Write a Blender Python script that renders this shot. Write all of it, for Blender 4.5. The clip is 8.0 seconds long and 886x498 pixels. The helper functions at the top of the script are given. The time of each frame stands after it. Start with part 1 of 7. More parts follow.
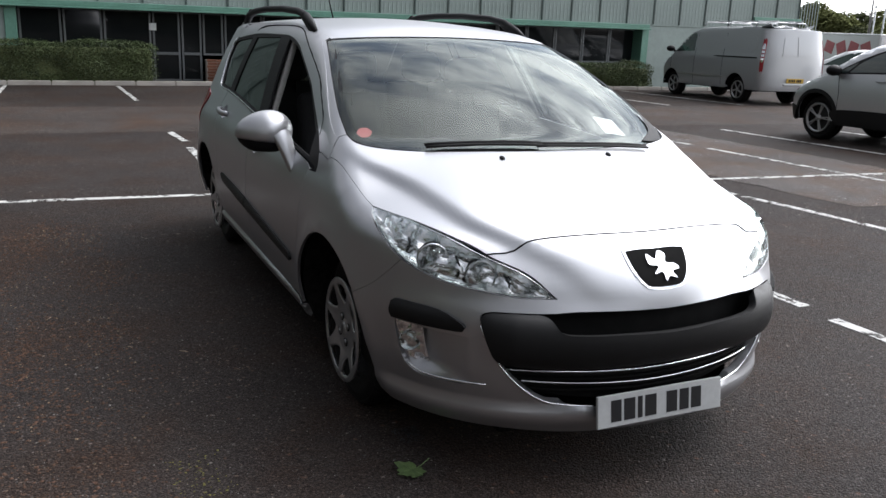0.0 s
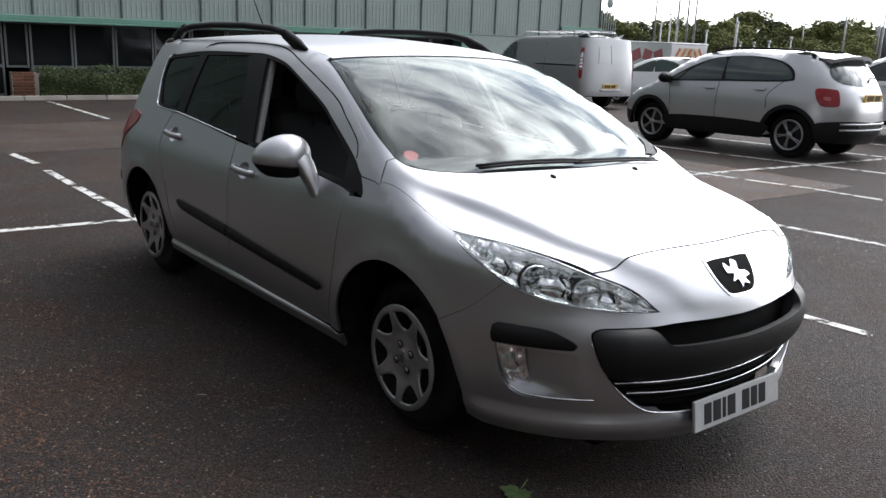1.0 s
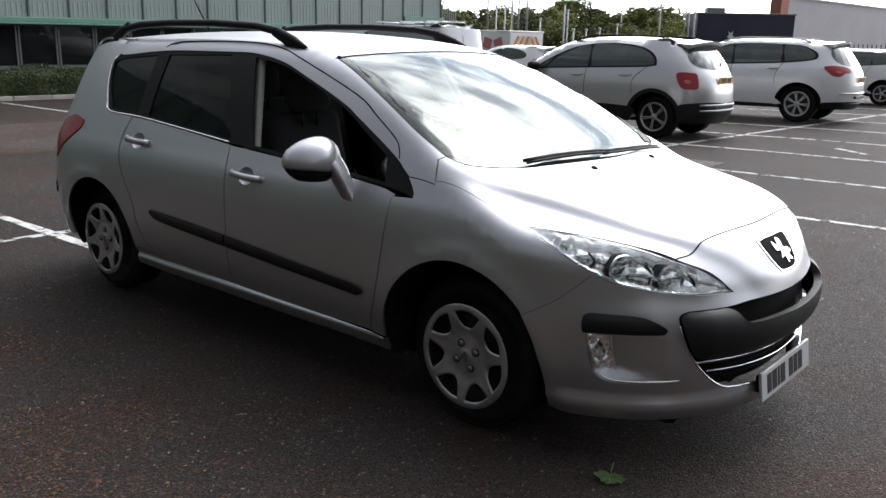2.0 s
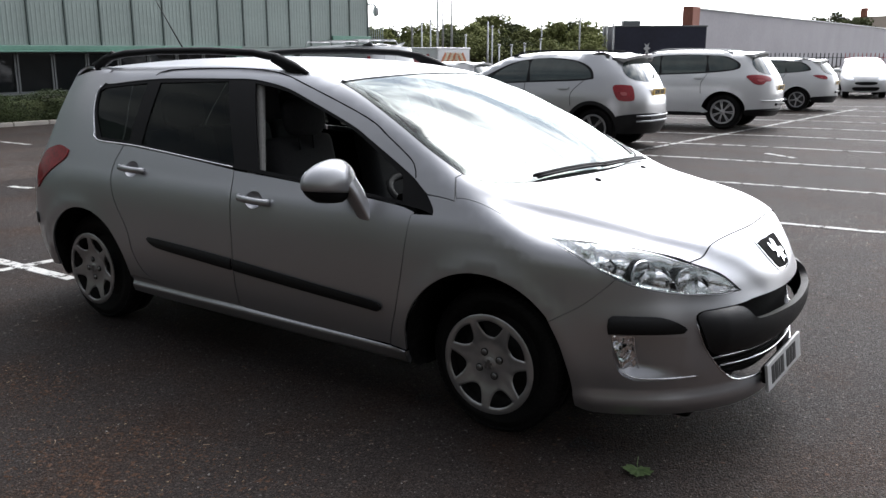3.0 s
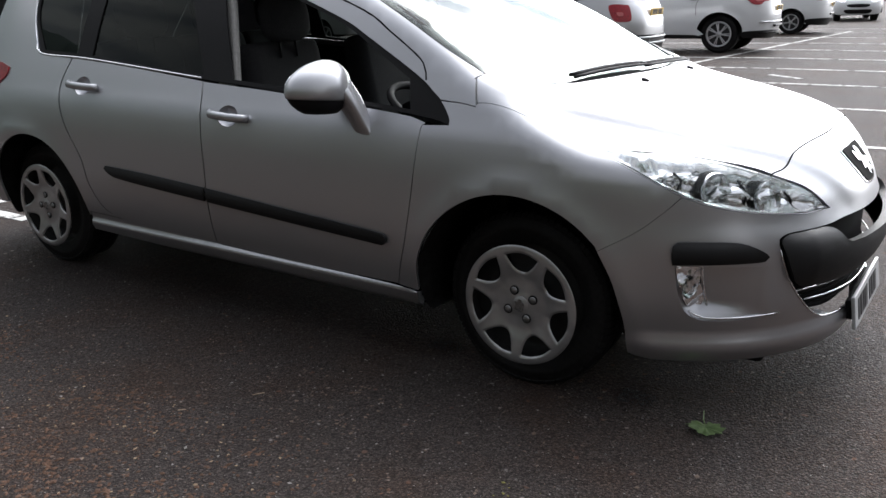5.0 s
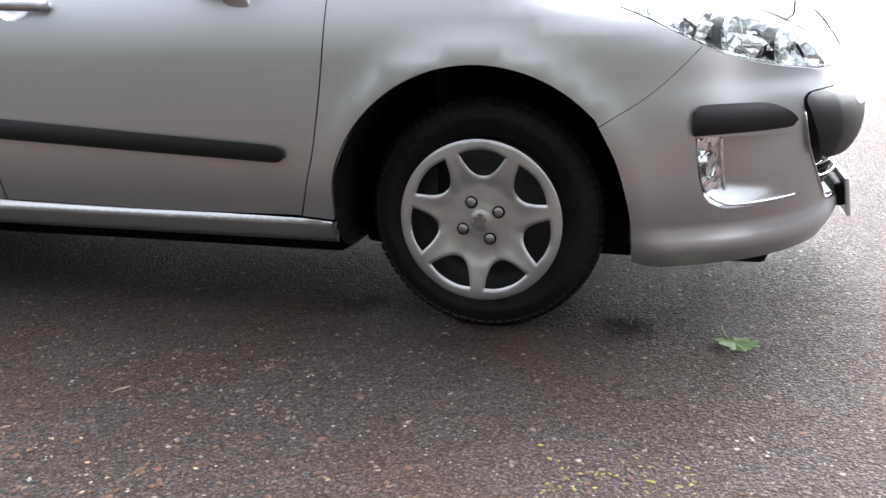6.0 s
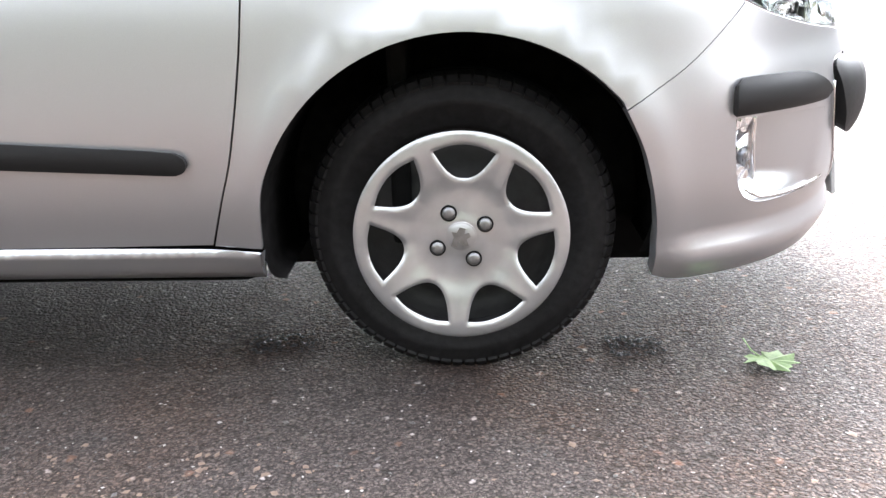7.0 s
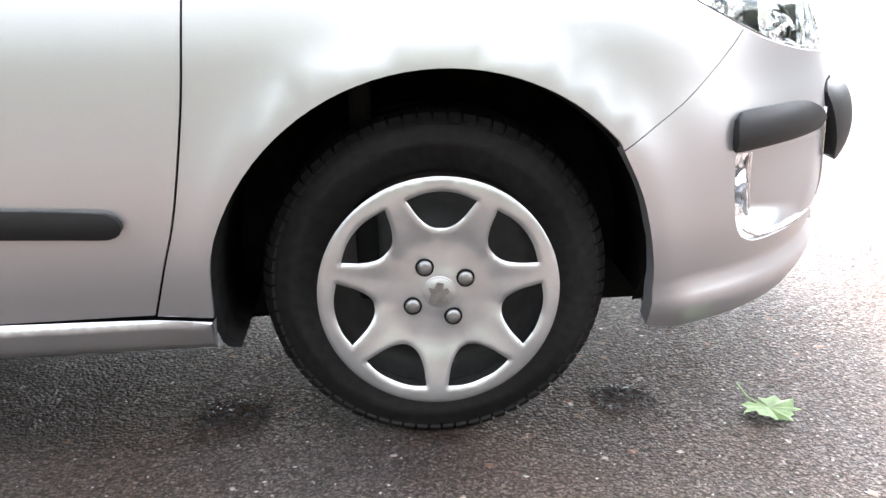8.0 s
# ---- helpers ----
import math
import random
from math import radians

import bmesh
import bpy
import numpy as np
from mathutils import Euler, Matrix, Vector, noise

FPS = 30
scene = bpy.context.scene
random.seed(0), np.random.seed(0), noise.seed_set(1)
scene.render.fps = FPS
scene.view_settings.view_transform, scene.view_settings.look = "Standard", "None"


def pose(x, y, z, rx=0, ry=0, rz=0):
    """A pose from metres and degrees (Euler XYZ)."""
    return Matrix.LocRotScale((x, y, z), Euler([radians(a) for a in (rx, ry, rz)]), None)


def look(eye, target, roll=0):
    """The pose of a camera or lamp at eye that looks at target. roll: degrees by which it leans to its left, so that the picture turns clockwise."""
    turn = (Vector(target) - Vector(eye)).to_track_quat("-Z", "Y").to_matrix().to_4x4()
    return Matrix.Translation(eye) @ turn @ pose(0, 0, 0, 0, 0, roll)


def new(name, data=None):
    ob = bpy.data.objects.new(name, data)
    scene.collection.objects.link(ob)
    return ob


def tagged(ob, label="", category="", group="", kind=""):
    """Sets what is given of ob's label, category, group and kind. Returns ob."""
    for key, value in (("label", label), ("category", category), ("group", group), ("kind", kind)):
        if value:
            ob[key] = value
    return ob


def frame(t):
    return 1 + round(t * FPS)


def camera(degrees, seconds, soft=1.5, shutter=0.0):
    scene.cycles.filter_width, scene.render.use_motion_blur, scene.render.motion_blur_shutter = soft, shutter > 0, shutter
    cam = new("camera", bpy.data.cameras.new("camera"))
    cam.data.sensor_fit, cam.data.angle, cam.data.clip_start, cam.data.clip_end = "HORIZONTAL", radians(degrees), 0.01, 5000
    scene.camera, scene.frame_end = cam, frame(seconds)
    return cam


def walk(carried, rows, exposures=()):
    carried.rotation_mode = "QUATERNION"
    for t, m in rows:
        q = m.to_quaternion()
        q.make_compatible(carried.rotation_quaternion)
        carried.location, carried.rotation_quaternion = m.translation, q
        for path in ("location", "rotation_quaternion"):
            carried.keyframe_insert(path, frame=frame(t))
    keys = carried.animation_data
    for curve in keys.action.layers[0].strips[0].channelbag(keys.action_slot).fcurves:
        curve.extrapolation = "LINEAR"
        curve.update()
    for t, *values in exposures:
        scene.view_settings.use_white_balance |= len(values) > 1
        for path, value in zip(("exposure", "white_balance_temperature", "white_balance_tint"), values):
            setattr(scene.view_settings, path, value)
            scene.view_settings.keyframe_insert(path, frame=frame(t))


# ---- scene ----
cam = camera(54.8, 8.0)
PATH = [
    (0, (3.057, -1.83, 1.497), (1.307, -1.011, 0.984), 2.2),
    (0.5, (2.753, -2.172, 1.51), (1.087, -1.193, 0.994), 2.3),
    (1, (2.528, -2.652, 1.514), (1.008, -1.444, 1.033), 2.2),
    (1.5, (2.258, -2.958, 1.513), (0.879, -1.592, 1.031), 2.3),
    (1.7, (2.108, -3.077, 1.508), (0.782, -1.662, 1.017), 2.1),
    (2.8, (1.727, -3.572, 1.539), (0.604, -1.983, 1.08), -0.4),
    (3, (1.722, -3.59, 1.537), (0.601, -1.997, 1.084), 0.0),
    (3.5, (1.721, -3.615, 1.528), (0.608, -2.013, 1.084), 0.4),
    (4, (1.702, -3.625, 1.526), (0.596, -2.019, 1.085), 0.4),
    (4.5, (1.598, -3.522, 1.483), (0.497, -1.912, 1.038), 0.4),
    (5, (1.285, -3.188, 1.334), (0.219, -1.603, 0.742), -1.0),
    (5.1, (1.239, -3.146, 1.307), (0.183, -1.561, 0.698), -0.9),
    (5.2, (1.133, -3.126, 1.257), (0.135, -1.519, 0.608), -0.4),
    (6.3, (0.345, -2.709, 0.81), (-0.048, -0.832, 0.243), -2.57),
    (6.5, (0.241, -2.604, 0.839), (-0.057, -0.732, 0.199), -2.52),
    (7, (0.017, -2.394, 0.834), (-0.045, -0.509, 0.168), -1.39),
    (7.5, (-0.095, -2.266, 0.847), (0.03, -0.38, 0.192), -1.4),
    (8, (-0.08, -2.192, 0.868), (0.044, -0.31, 0.202), -1.59),
]
walk(cam, [(t, look(eye, target, roll)) for t, eye, target, roll in PATH],
     exposures=[(0, 0.36, 6350, 11.4), (1.7, 0.36, 6360, 11.3), (3.0, 0.4, 6370, 11.3), (4.4, 0.42, 6370, 11.3), (5.0, 0.84, 6370, 11.3), (5.2, 1.05, 6370, 11.3), (6.3, 3.1, 6390, 11.4), (7, 3.84, 6380, 11.3), (8, 4.0, 6375, 11.1)])

# ---- world, sun, exposure ----
world = bpy.data.worlds.new("sky")
scene.world = world
world.use_nodes = True
wn, wl = world.node_tree.nodes, world.node_tree.links
wn.clear()
w_out, w_bg = wn.new("ShaderNodeOutputWorld"), wn.new("ShaderNodeBackground")
w_sky, w_mix, w_ramp = wn.new("ShaderNodeTexSky"), wn.new("ShaderNodeMix"), wn.new("ShaderNodeValToRGB")
w_co, w_map, w_noise = wn.new("ShaderNodeTexCoord"), wn.new("ShaderNodeMapping"), wn.new("ShaderNodeTexNoise")
SUN_TURN, SUN_RISE = -8.0, 50.0
w_sky.sky_type, w_sky.sun_disc = "NISHITA", False
w_sky.sun_elevation, w_sky.sun_rotation = radians(SUN_RISE), radians(SUN_TURN)
w_sky.dust_density = 1.2
w_map.inputs["Scale"].default_value = (1.6, 1.6, 4.0)
w_map.inputs["Location"].default_value = (3.7, 1.2, 0.4)
w_noise.inputs["Scale"].default_value, w_noise.inputs["Detail"].default_value, w_noise.inputs["Roughness"].default_value = 2.8, 9.0, 0.62
w_ramp.color_ramp.elements[0].position, w_ramp.color_ramp.elements[0].color = 0.38, (0.15, 0.15, 0.15, 1)
w_ramp.color_ramp.elements[1].position, w_ramp.color_ramp.elements[1].color = 0.60, (1, 1, 1, 1)
w_mix.data_type = "RGBA"
w_gap = wn.new("ShaderNodeVectorMath")
w_gap.operation, w_gap.inputs["Scale"].default_value = "SCALE", 0.45
wl.new(w_sky.outputs["Color"], w_gap.inputs[0])
w_bw, w_gain, w_grey = wn.new("ShaderNodeRGBToBW"), wn.new("ShaderNodeMath"), wn.new("ShaderNodeCombineColor")
w_gain.operation, w_gain.inputs[1].default_value, w_gain.inputs[2].default_value = "MULTIPLY_ADD", 2.3, 0.5
wl.new(w_sky.outputs["Color"], w_bw.inputs["Color"])
wl.new(w_bw.outputs["Val"], w_gain.inputs[0])
for k in ("Red", "Green", "Blue"):
    wl.new(w_gain.outputs["Value"], w_grey.inputs[k])
wl.new(w_grey.outputs["Color"], w_mix.inputs["B"])
# thin cloud glows round the veiled sun and is dull on the far side
w_dir, w_dot, w_pow, w_glow = wn.new("ShaderNodeCombineXYZ"), wn.new("ShaderNodeVectorMath"), wn.new("ShaderNodeMath"), wn.new("ShaderNodeMath")
w_half = wn.new("ShaderNodeMath")
w_dir.inputs["X"].default_value = math.sin(radians(SUN_TURN)) * math.cos(radians(SUN_RISE))
w_dir.inputs["Y"].default_value = math.cos(radians(SUN_TURN)) * math.cos(radians(SUN_RISE))
w_dir.inputs["Z"].default_value = math.sin(radians(SUN_RISE))
w_dot.operation = "DOT_PRODUCT"
w_half.operation, w_half.inputs[1].default_value, w_half.inputs[2].default_value = "MULTIPLY_ADD", 0.5, 0.5
w_pow.operation, w_pow.inputs[1].default_value = "POWER", 4.0
w_glow.operation, w_glow.inputs[1].default_value, w_glow.inputs[2].default_value = "MULTIPLY_ADD", 0.47, 0.05
wl.new(w_co.outputs["Generated"], w_dot.inputs[0])
wl.new(w_dir.outputs["Vector"], w_dot.inputs[1])
wl.new(w_dot.outputs["Value"], w_half.inputs[0])
wl.new(w_half.outputs["Value"], w_pow.inputs[0])
wl.new(w_pow.outputs["Value"], w_glow.inputs[0])
wl.new(w_glow.outputs["Value"], w_bg.inputs["Strength"])
for a, b in ((w_co.outputs["Generated"], w_map.inputs["Vector"]), (w_map.outputs["Vector"], w_noise.inputs["Vector"]),
             (w_noise.outputs["Fac"], w_ramp.inputs["Fac"]), 
             (w_gap.outputs["Vector"], w_mix.inputs["A"]), (w_mix.outputs["Result"], w_bg.inputs["Color"]),
             (w_bg.outputs["Background"], w_out.inputs["Surface"])):
    wl.new(a, b)
w_z, w_low, w_max = wn.new("ShaderNodeSeparateXYZ"), wn.new("ShaderNodeMapRange"), wn.new("ShaderNodeMath")
w_low.inputs["From Min"].default_value, w_low.inputs["From Max"].default_value = 0.14, 0.34
w_low.inputs["To Min"].default_value, w_low.inputs["To Max"].default_value = 1.0, 0.0
w_max.operation = "MAXIMUM"
wl.new(w_co.outputs["Generated"], w_z.inputs["Vector"])
wl.new(w_z.outputs["Z"], w_low.inputs["Value"])
wl.new(w_ramp.outputs["Color"], w_max.inputs[0])
wl.new(w_low.outputs["Result"], w_max.inputs[1])
wl.new(w_max.outputs["Value"], w_mix.inputs["Factor"])
sun = new("sun", bpy.data.lights.new("sun", "SUN"))
sun.data.energy, sun.data.angle, sun.data.color = 0.5, radians(20), (1.0, 0.96, 0.9)
# a Nishita sun at rotation 0 stands over +y and turns towards +x
_a, _e = radians(SUN_TURN), radians(SUN_RISE)
sun.matrix_world = look((0, 0, 0), (-math.sin(_a) * math.cos(_e), -math.cos(_a) * math.cos(_e), -math.sin(_e)))
sun.location = (20, 20, 30)


# ---- materials ----
def material(name, color, rough=0.5, metal=0.0, grain=0.0, size=40.0, bump=0.0, stain=0.0, stain_size=2.0, coat=0.0, per_piece=0.0,
             trans=0.0, emit=0.0, coat_rough=0.03, ior=1.45, bump_size=0.0, alpha=1.0, spec=0.5):
    """Principled surface with fine grain, broad stains, and relief from noise in object space (metres)."""
    m = bpy.data.materials.new(name)
    m.use_nodes = True
    n, l = m.node_tree.nodes, m.node_tree.links
    b = n["Principled BSDF"]
    b.inputs["Base Color"].default_value = (*color, 1)
    b.inputs["Roughness"].default_value, b.inputs["Metallic"].default_value = rough, metal
    b.inputs["IOR"].default_value = ior
    b.inputs["Specular IOR Level"].default_value = spec
    b.inputs["Coat Weight"].default_value, b.inputs["Coat Roughness"].default_value = coat, coat_rough
    b.inputs["Transmission Weight"].default_value = trans
    b.inputs["Alpha"].default_value = alpha
    if emit:
        b.inputs["Emission Color"].default_value, b.inputs["Emission Strength"].default_value = (*color, 1), emit
    co = n.new("ShaderNodeTexCoord")
    last = None
    for amount, scale, detail in ((grain, size, 4.0), (stain, stain_size, 6.0)):
        if not amount:
            continue
        t = n.new("ShaderNodeTexNoise")
        t.inputs["Scale"].default_value, t.inputs["Detail"].default_value = scale, detail
        l.new(co.outputs["Object"], t.inputs["Vector"])
        ra = n.new("ShaderNodeMapRange")
        ra.inputs["From Min"].default_value, ra.inputs["From Max"].default_value = 0.3, 0.7
        ra.inputs["To Min"].default_value, ra.inputs["To Max"].default_value = 1 - amount, 1 + amount
        l.new(t.outputs["Fac"], ra.inputs["Value"])
        mu = n.new("ShaderNodeVectorMath")
        mu.operation = "SCALE"
        if last is None:
            mu.inputs[0].default_value = color
        else:
            l.new(last, mu.inputs[0])
        l.new(ra.outputs["Result"], mu.inputs["Scale"])
        last = mu.outputs["Vector"]
    if per_piece:
        oi, ra, mu = n.new("ShaderNodeObjectInfo"), n.new("ShaderNodeMapRange"), n.new("ShaderNodeVectorMath")
        ra.inputs["To Min"].default_value, ra.inputs["To Max"].default_value = 1 - per_piece, 1 + per_piece
        l.new(oi.outputs["Random"], ra.inputs["Value"])
        mu.operation = "SCALE"
        if last is None:
            mu.inputs[0].default_value = color
        else:
            l.new(last, mu.inputs[0])
        l.new(ra.outputs["Result"], mu.inputs["Scale"])
        last = mu.outputs["Vector"]
    if last is not None:
        l.new(last, b.inputs["Base Color"])
    if bump:
        t, bu = n.new("ShaderNodeTexNoise"), n.new("ShaderNodeBump")
        t.inputs["Scale"].default_value, t.inputs["Detail"].default_value = bump_size or size, 3.0
        bu.inputs["Strength"].default_value, bu.inputs["Distance"].default_value = bump, 0.01
        l.new(co.outputs["Object"], t.inputs["Vector"])
        l.new(t.outputs["Fac"], bu.inputs["Height"])
        l.new(bu.outputs["Normal"], b.inputs["Normal"])
    return m


def asphalt_material(name, gain):
    """Worn tarmac: pale stone chips in dark binder, brown dirt patches and damp dark areas."""
    m = bpy.data.materials.new(name)
    m.use_nodes = True
    n, l = m.node_tree.nodes, m.node_tree.links
    b = n["Principled BSDF"]
    co = n.new("ShaderNodeTexCoord")

    def noise_at(scale, detail=4.0, rough=0.5):
        t = n.new("ShaderNodeTexNoise")
        t.inputs["Scale"].default_value, t.inputs["Detail"].default_value, t.inputs["Roughness"].default_value = scale, detail, rough
        l.new(co.outputs["Object"], t.inputs["Vector"])
        return t.outputs["Fac"]

    def ramp(src, a, ca, c, cc):
        r = n.new("ShaderNodeValToRGB")
        r.color_ramp.elements[0].position, r.color_ramp.elements[0].color = a, (*ca, 1)
        r.color_ramp.elements[1].position, r.color_ramp.elements[1].color = c, (*cc, 1)
        l.new(src, r.inputs["Fac"])
        return r.outputs["Color"]

    def mix(f, a, c, kind="MIX"):
        x = n.new("ShaderNodeMix")
        x.data_type, x.blend_type = "RGBA", kind
        if isinstance(f, float):
            x.inputs["Factor"].default_value = f
        else:
            l.new(f, x.inputs["Factor"])
        l.new(a, x.inputs["A"])
        l.new(c, x.inputs["B"])
        return x.outputs["Result"]

    warp, shift, place = n.new("ShaderNodeTexNoise"), n.new("ShaderNodeVectorMath"), n.new("ShaderNodeVectorMath")
    warp.inputs["Scale"].default_value, warp.inputs["Detail"].default_value = 60.0, 3.0
    l.new(co.outputs["Object"], warp.inputs["Vector"])
    shift.operation, shift.inputs["Scale"].default_value = "SCALE", 0.016
    l.new(warp.outputs["Color"], shift.inputs[0])
    l.new(co.outputs["Object"], place.inputs[0])
    l.new(shift.outputs["Vector"], place.inputs[1])

    def cells(scale, feature="F1"):
        v = n.new("ShaderNodeTexVoronoi")
        v.feature = feature
        v.inputs["Scale"].default_value = scale
        l.new(place.outputs["Vector"], v.inputs["Vector"])
        return v

    def cell_random(v, channel):
        x = n.new("ShaderNodeSeparateColor")
        l.new(v.outputs["Color"], x.inputs["Color"])
        return x.outputs[channel]

    # rounded chips of two sizes, standing in dark binder
    vo, vf = cells(125.0), cells(250.0)
    vf.inputs["Randomness"].default_value = 1.0
    binder = n.new("ShaderNodeRGB")
    binder.outputs["Color"].default_value = (0.020, 0.0185, 0.018, 1)
    chips = ramp(cell_random(vo, "Red"), 0.05, (0.040, 0.037, 0.036), 1.0, (0.115, 0.106, 0.100))
    small = ramp(cell_random(vf, "Green"), 0.05, (0.034, 0.031, 0.030), 1.0, (0.100, 0.093, 0.089))
    big = mix(ramp(vo.outputs["Distance"], 0.30, (1, 1, 1), 0.62, (0, 0, 0)), binder.outputs["Color"], chips)
    little = mix(ramp(vf.outputs["Distance"], 0.34, (1, 1, 1), 0.66, (0, 0, 0)), binder.outputs["Color"], small)
    base = mix(ramp(noise_at(46.0, 3.0), 0.42, (0, 0, 0), 0.58, (1, 1, 1)), big, little)
    speck = ramp(noise_at(700.0, 2.0), 0.30, (0.62, 0.62, 0.62), 0.72, (1.45, 1.45, 1.45))
    base = mix(1.0, base, speck, "MULTIPLY")
    # single pale and rust-brown stones
    for scale, share, tone in ((38.0, 0.98, (0.24, 0.245, 0.25)), (30.0, 0.975, (0.11, 0.075, 0.058)), (75.0, 0.96, (0.27, 0.275, 0.28))):
        v = cells(scale)
        s2 = n.new("ShaderNodeSeparateColor")
        l.new(v.outputs["Color"], s2.inputs["Color"])
        pick = ramp(s2.outputs["Blue"], share, (0, 0, 0), share + 0.004, (1, 1, 1))
        near = ramp(v.outputs["Distance"], 0.28, (1, 1, 1), 0.40, (0, 0, 0))
        both = mix(1.0, pick, near, "MULTIPLY")
        flat = n.new("ShaderNodeRGB")
        flat.outputs["Color"].default_value = (*tone, 1)
        base = mix(both, base, flat.outputs["Color"])
    dirt = ramp(noise_at(1.1, 7.0, 0.65), 0.44, (1.0, 1.0, 1.0), 0.66, (1.0, 0.76, 0.60))
    base = mix(1.0, base, dirt, "MULTIPLY")
    broad = ramp(noise_at(0.35, 5.0), 0.35, (0.72, 0.71, 0.71), 0.65, (1.12, 1.1, 1.08))
    base = mix(1.0, base, broad, "MULTIPLY")
    lift = n.new("ShaderNodeVectorMath")
    lift.operation = "MULTIPLY"
    lift.inputs[1].default_value = gain
    l.new(base, lift.inputs[0])
    l.new(lift.outputs["Vector"], b.inputs["Base Color"])
    r2 = n.new("ShaderNodeMapRange")
    r2.inputs["To Min"].default_value, r2.inputs["To Max"].default_value = 0.62, 0.92
    l.new(cell_random(vo, "Blue"), r2.inputs["Value"])
    l.new(r2.outputs["Result"], b.inputs["Roughness"])
    b.inputs["Specular IOR Level"].default_value = 0.12
    bu = n.new("ShaderNodeBump")
    bu.inputs["Strength"].default_value, bu.inputs["Distance"].default_value = 0.9, 0.004
    uneven = n.new("ShaderNodeMath")
    uneven.operation = "MULTIPLY_ADD"
    uneven.inputs[1].default_value = 0.5
    l.new(cell_random(vo, "Green"), uneven.inputs[0])
    dome = n.new("ShaderNodeMath")
    dome.operation, dome.inputs[1].default_value = "MULTIPLY", -1.3
    l.new(vo.outputs["Distance"], dome.inputs[0])
    l.new(dome.outputs["Value"], uneven.inputs[2])
    l.new(uneven.outputs["Value"], bu.inputs["Height"])
    bu2 = n.new("ShaderNodeBump")
    bu2.inputs["Strength"].default_value, bu2.inputs["Distance"].default_value = 0.5, 0.004
    l.new(noise_at(230.0, 3.0), bu2.inputs["Height"])
    l.new(bu.outputs["Normal"], bu2.inputs["Normal"])
    l.new(bu2.outputs["Normal"], b.inputs["Normal"])
    return m


def worn_paint_material():
    """White road paint with holes where the tarmac shows."""
    m = material("worn_road_paint", (0.40, 0.40, 0.385), 0.8, grain=0.2, size=30, bump=0.3)
    n, l = m.node_tree.nodes, m.node_tree.links
    b = n["Principled BSDF"]
    co, t, r = n.new("ShaderNodeTexCoord"), n.new("ShaderNodeTexNoise"), n.new("ShaderNodeValToRGB")
    t.inputs["Scale"].default_value, t.inputs["Detail"].default_value, t.inputs["Roughness"].default_value = 7.0, 8.0, 0.75
    r.color_ramp.elements[0].position, r.color_ramp.elements[1].position = 0.405, 0.50
    l.new(co.outputs["Object"], t.inputs["Vector"])
    l.new(t.outputs["Fac"], r.inputs["Fac"])
    l.new(r.outputs["Color"], b.inputs["Alpha"])
    return m


def pane_material(name, tint, clear, ior=1.75):
    """Sheet glass: a clear tinted film under a mirror-like front."""
    m = bpy.data.materials.new(name)
    m.use_nodes = True
    n, l = m.node_tree.nodes, m.node_tree.links
    n.remove(n["Principled BSDF"])
    out = n["Material Output"]
    tr, gl, mx, fr = n.new("ShaderNodeBsdfTransparent"), n.new("ShaderNodeBsdfGlossy"), n.new("ShaderNodeMixShader"), n.new("ShaderNodeFresnel")
    tr.inputs["Color"].default_value = (*[c * clear for c in tint], 1)
    gl.inputs["Color"].default_value = (0.93, 1.0, 0.975, 1)
    gl.inputs["Roughness"].default_value = 0.015
    fr.inputs["IOR"].default_value = ior
    l.new(fr.outputs["Fac"], mx.inputs["Fac"])
    l.new(tr.outputs["BSDF"], mx.inputs[1])
    l.new(gl.outputs["BSDF"], mx.inputs[2])
    l.new(mx.outputs["Shader"], out.inputs["Surface"])
    return m


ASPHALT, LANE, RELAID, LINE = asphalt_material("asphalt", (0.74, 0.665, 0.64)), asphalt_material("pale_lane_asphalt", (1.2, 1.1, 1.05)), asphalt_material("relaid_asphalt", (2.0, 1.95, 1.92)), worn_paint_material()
SILVER = material("silver_paint", (0.50, 0.505, 0.525), 0.36, 0.86, grain=0.04, size=900, coat=0.32, coat_rough=0.19)
SILVER2 = material("pale_silver_paint", (0.56, 0.565, 0.58), 0.36, 0.75, grain=0.03, size=500, coat=0.8)
VANGREY = material("grey_silver_paint", (0.40, 0.41, 0.425), 0.42, 0.4, grain=0.03, size=500, coat=0.7)
WHITE = material("white_paint", (0.68, 0.69, 0.70), 0.35, 0.0, coat=0.8, grain=0.02, size=300)
BLACK = material("black_plastic", (0.010, 0.010, 0.011), 0.55, spec=0.18, grain=0.2, size=300, bump=0.05)
TRIM = material("grey_textured_plastic", (0.011, 0.011, 0.0115), 0.5, spec=0.3, grain=0.2, size=600, bump=0.15)
VOID = material("dark_lining", (0.008, 0.008, 0.008), 0.9, spec=0.1, grain=0.2, size=20)
CHROME = material("chrome", (0.85, 0.86, 0.88), 0.08, 1.0, grain=0.02, size=60)
REFLECT = material("lamp_reflector", (0.92, 0.92, 0.93), 0.16, 1.0, grain=0.04, size=40, bump=0.35, bump_size=30.0)
RUBBER = material("tyre_rubber", (0.010, 0.0096, 0.010), 0.6, spec=0.2, grain=0.35, size=60, bump=0.15, stain=0.3, stain_size=6)
LINER = material("felt_arch_lining", (0.013, 0.0125, 0.0125), 0.9, spec=0.06, grain=0.4, size=30, stain=0.4, stain_size=7, bump=0.3)
STEEL = material("dark_steel_wheel", (0.035, 0.035, 0.036), 0.5, 0.4, grain=0.2, size=30)
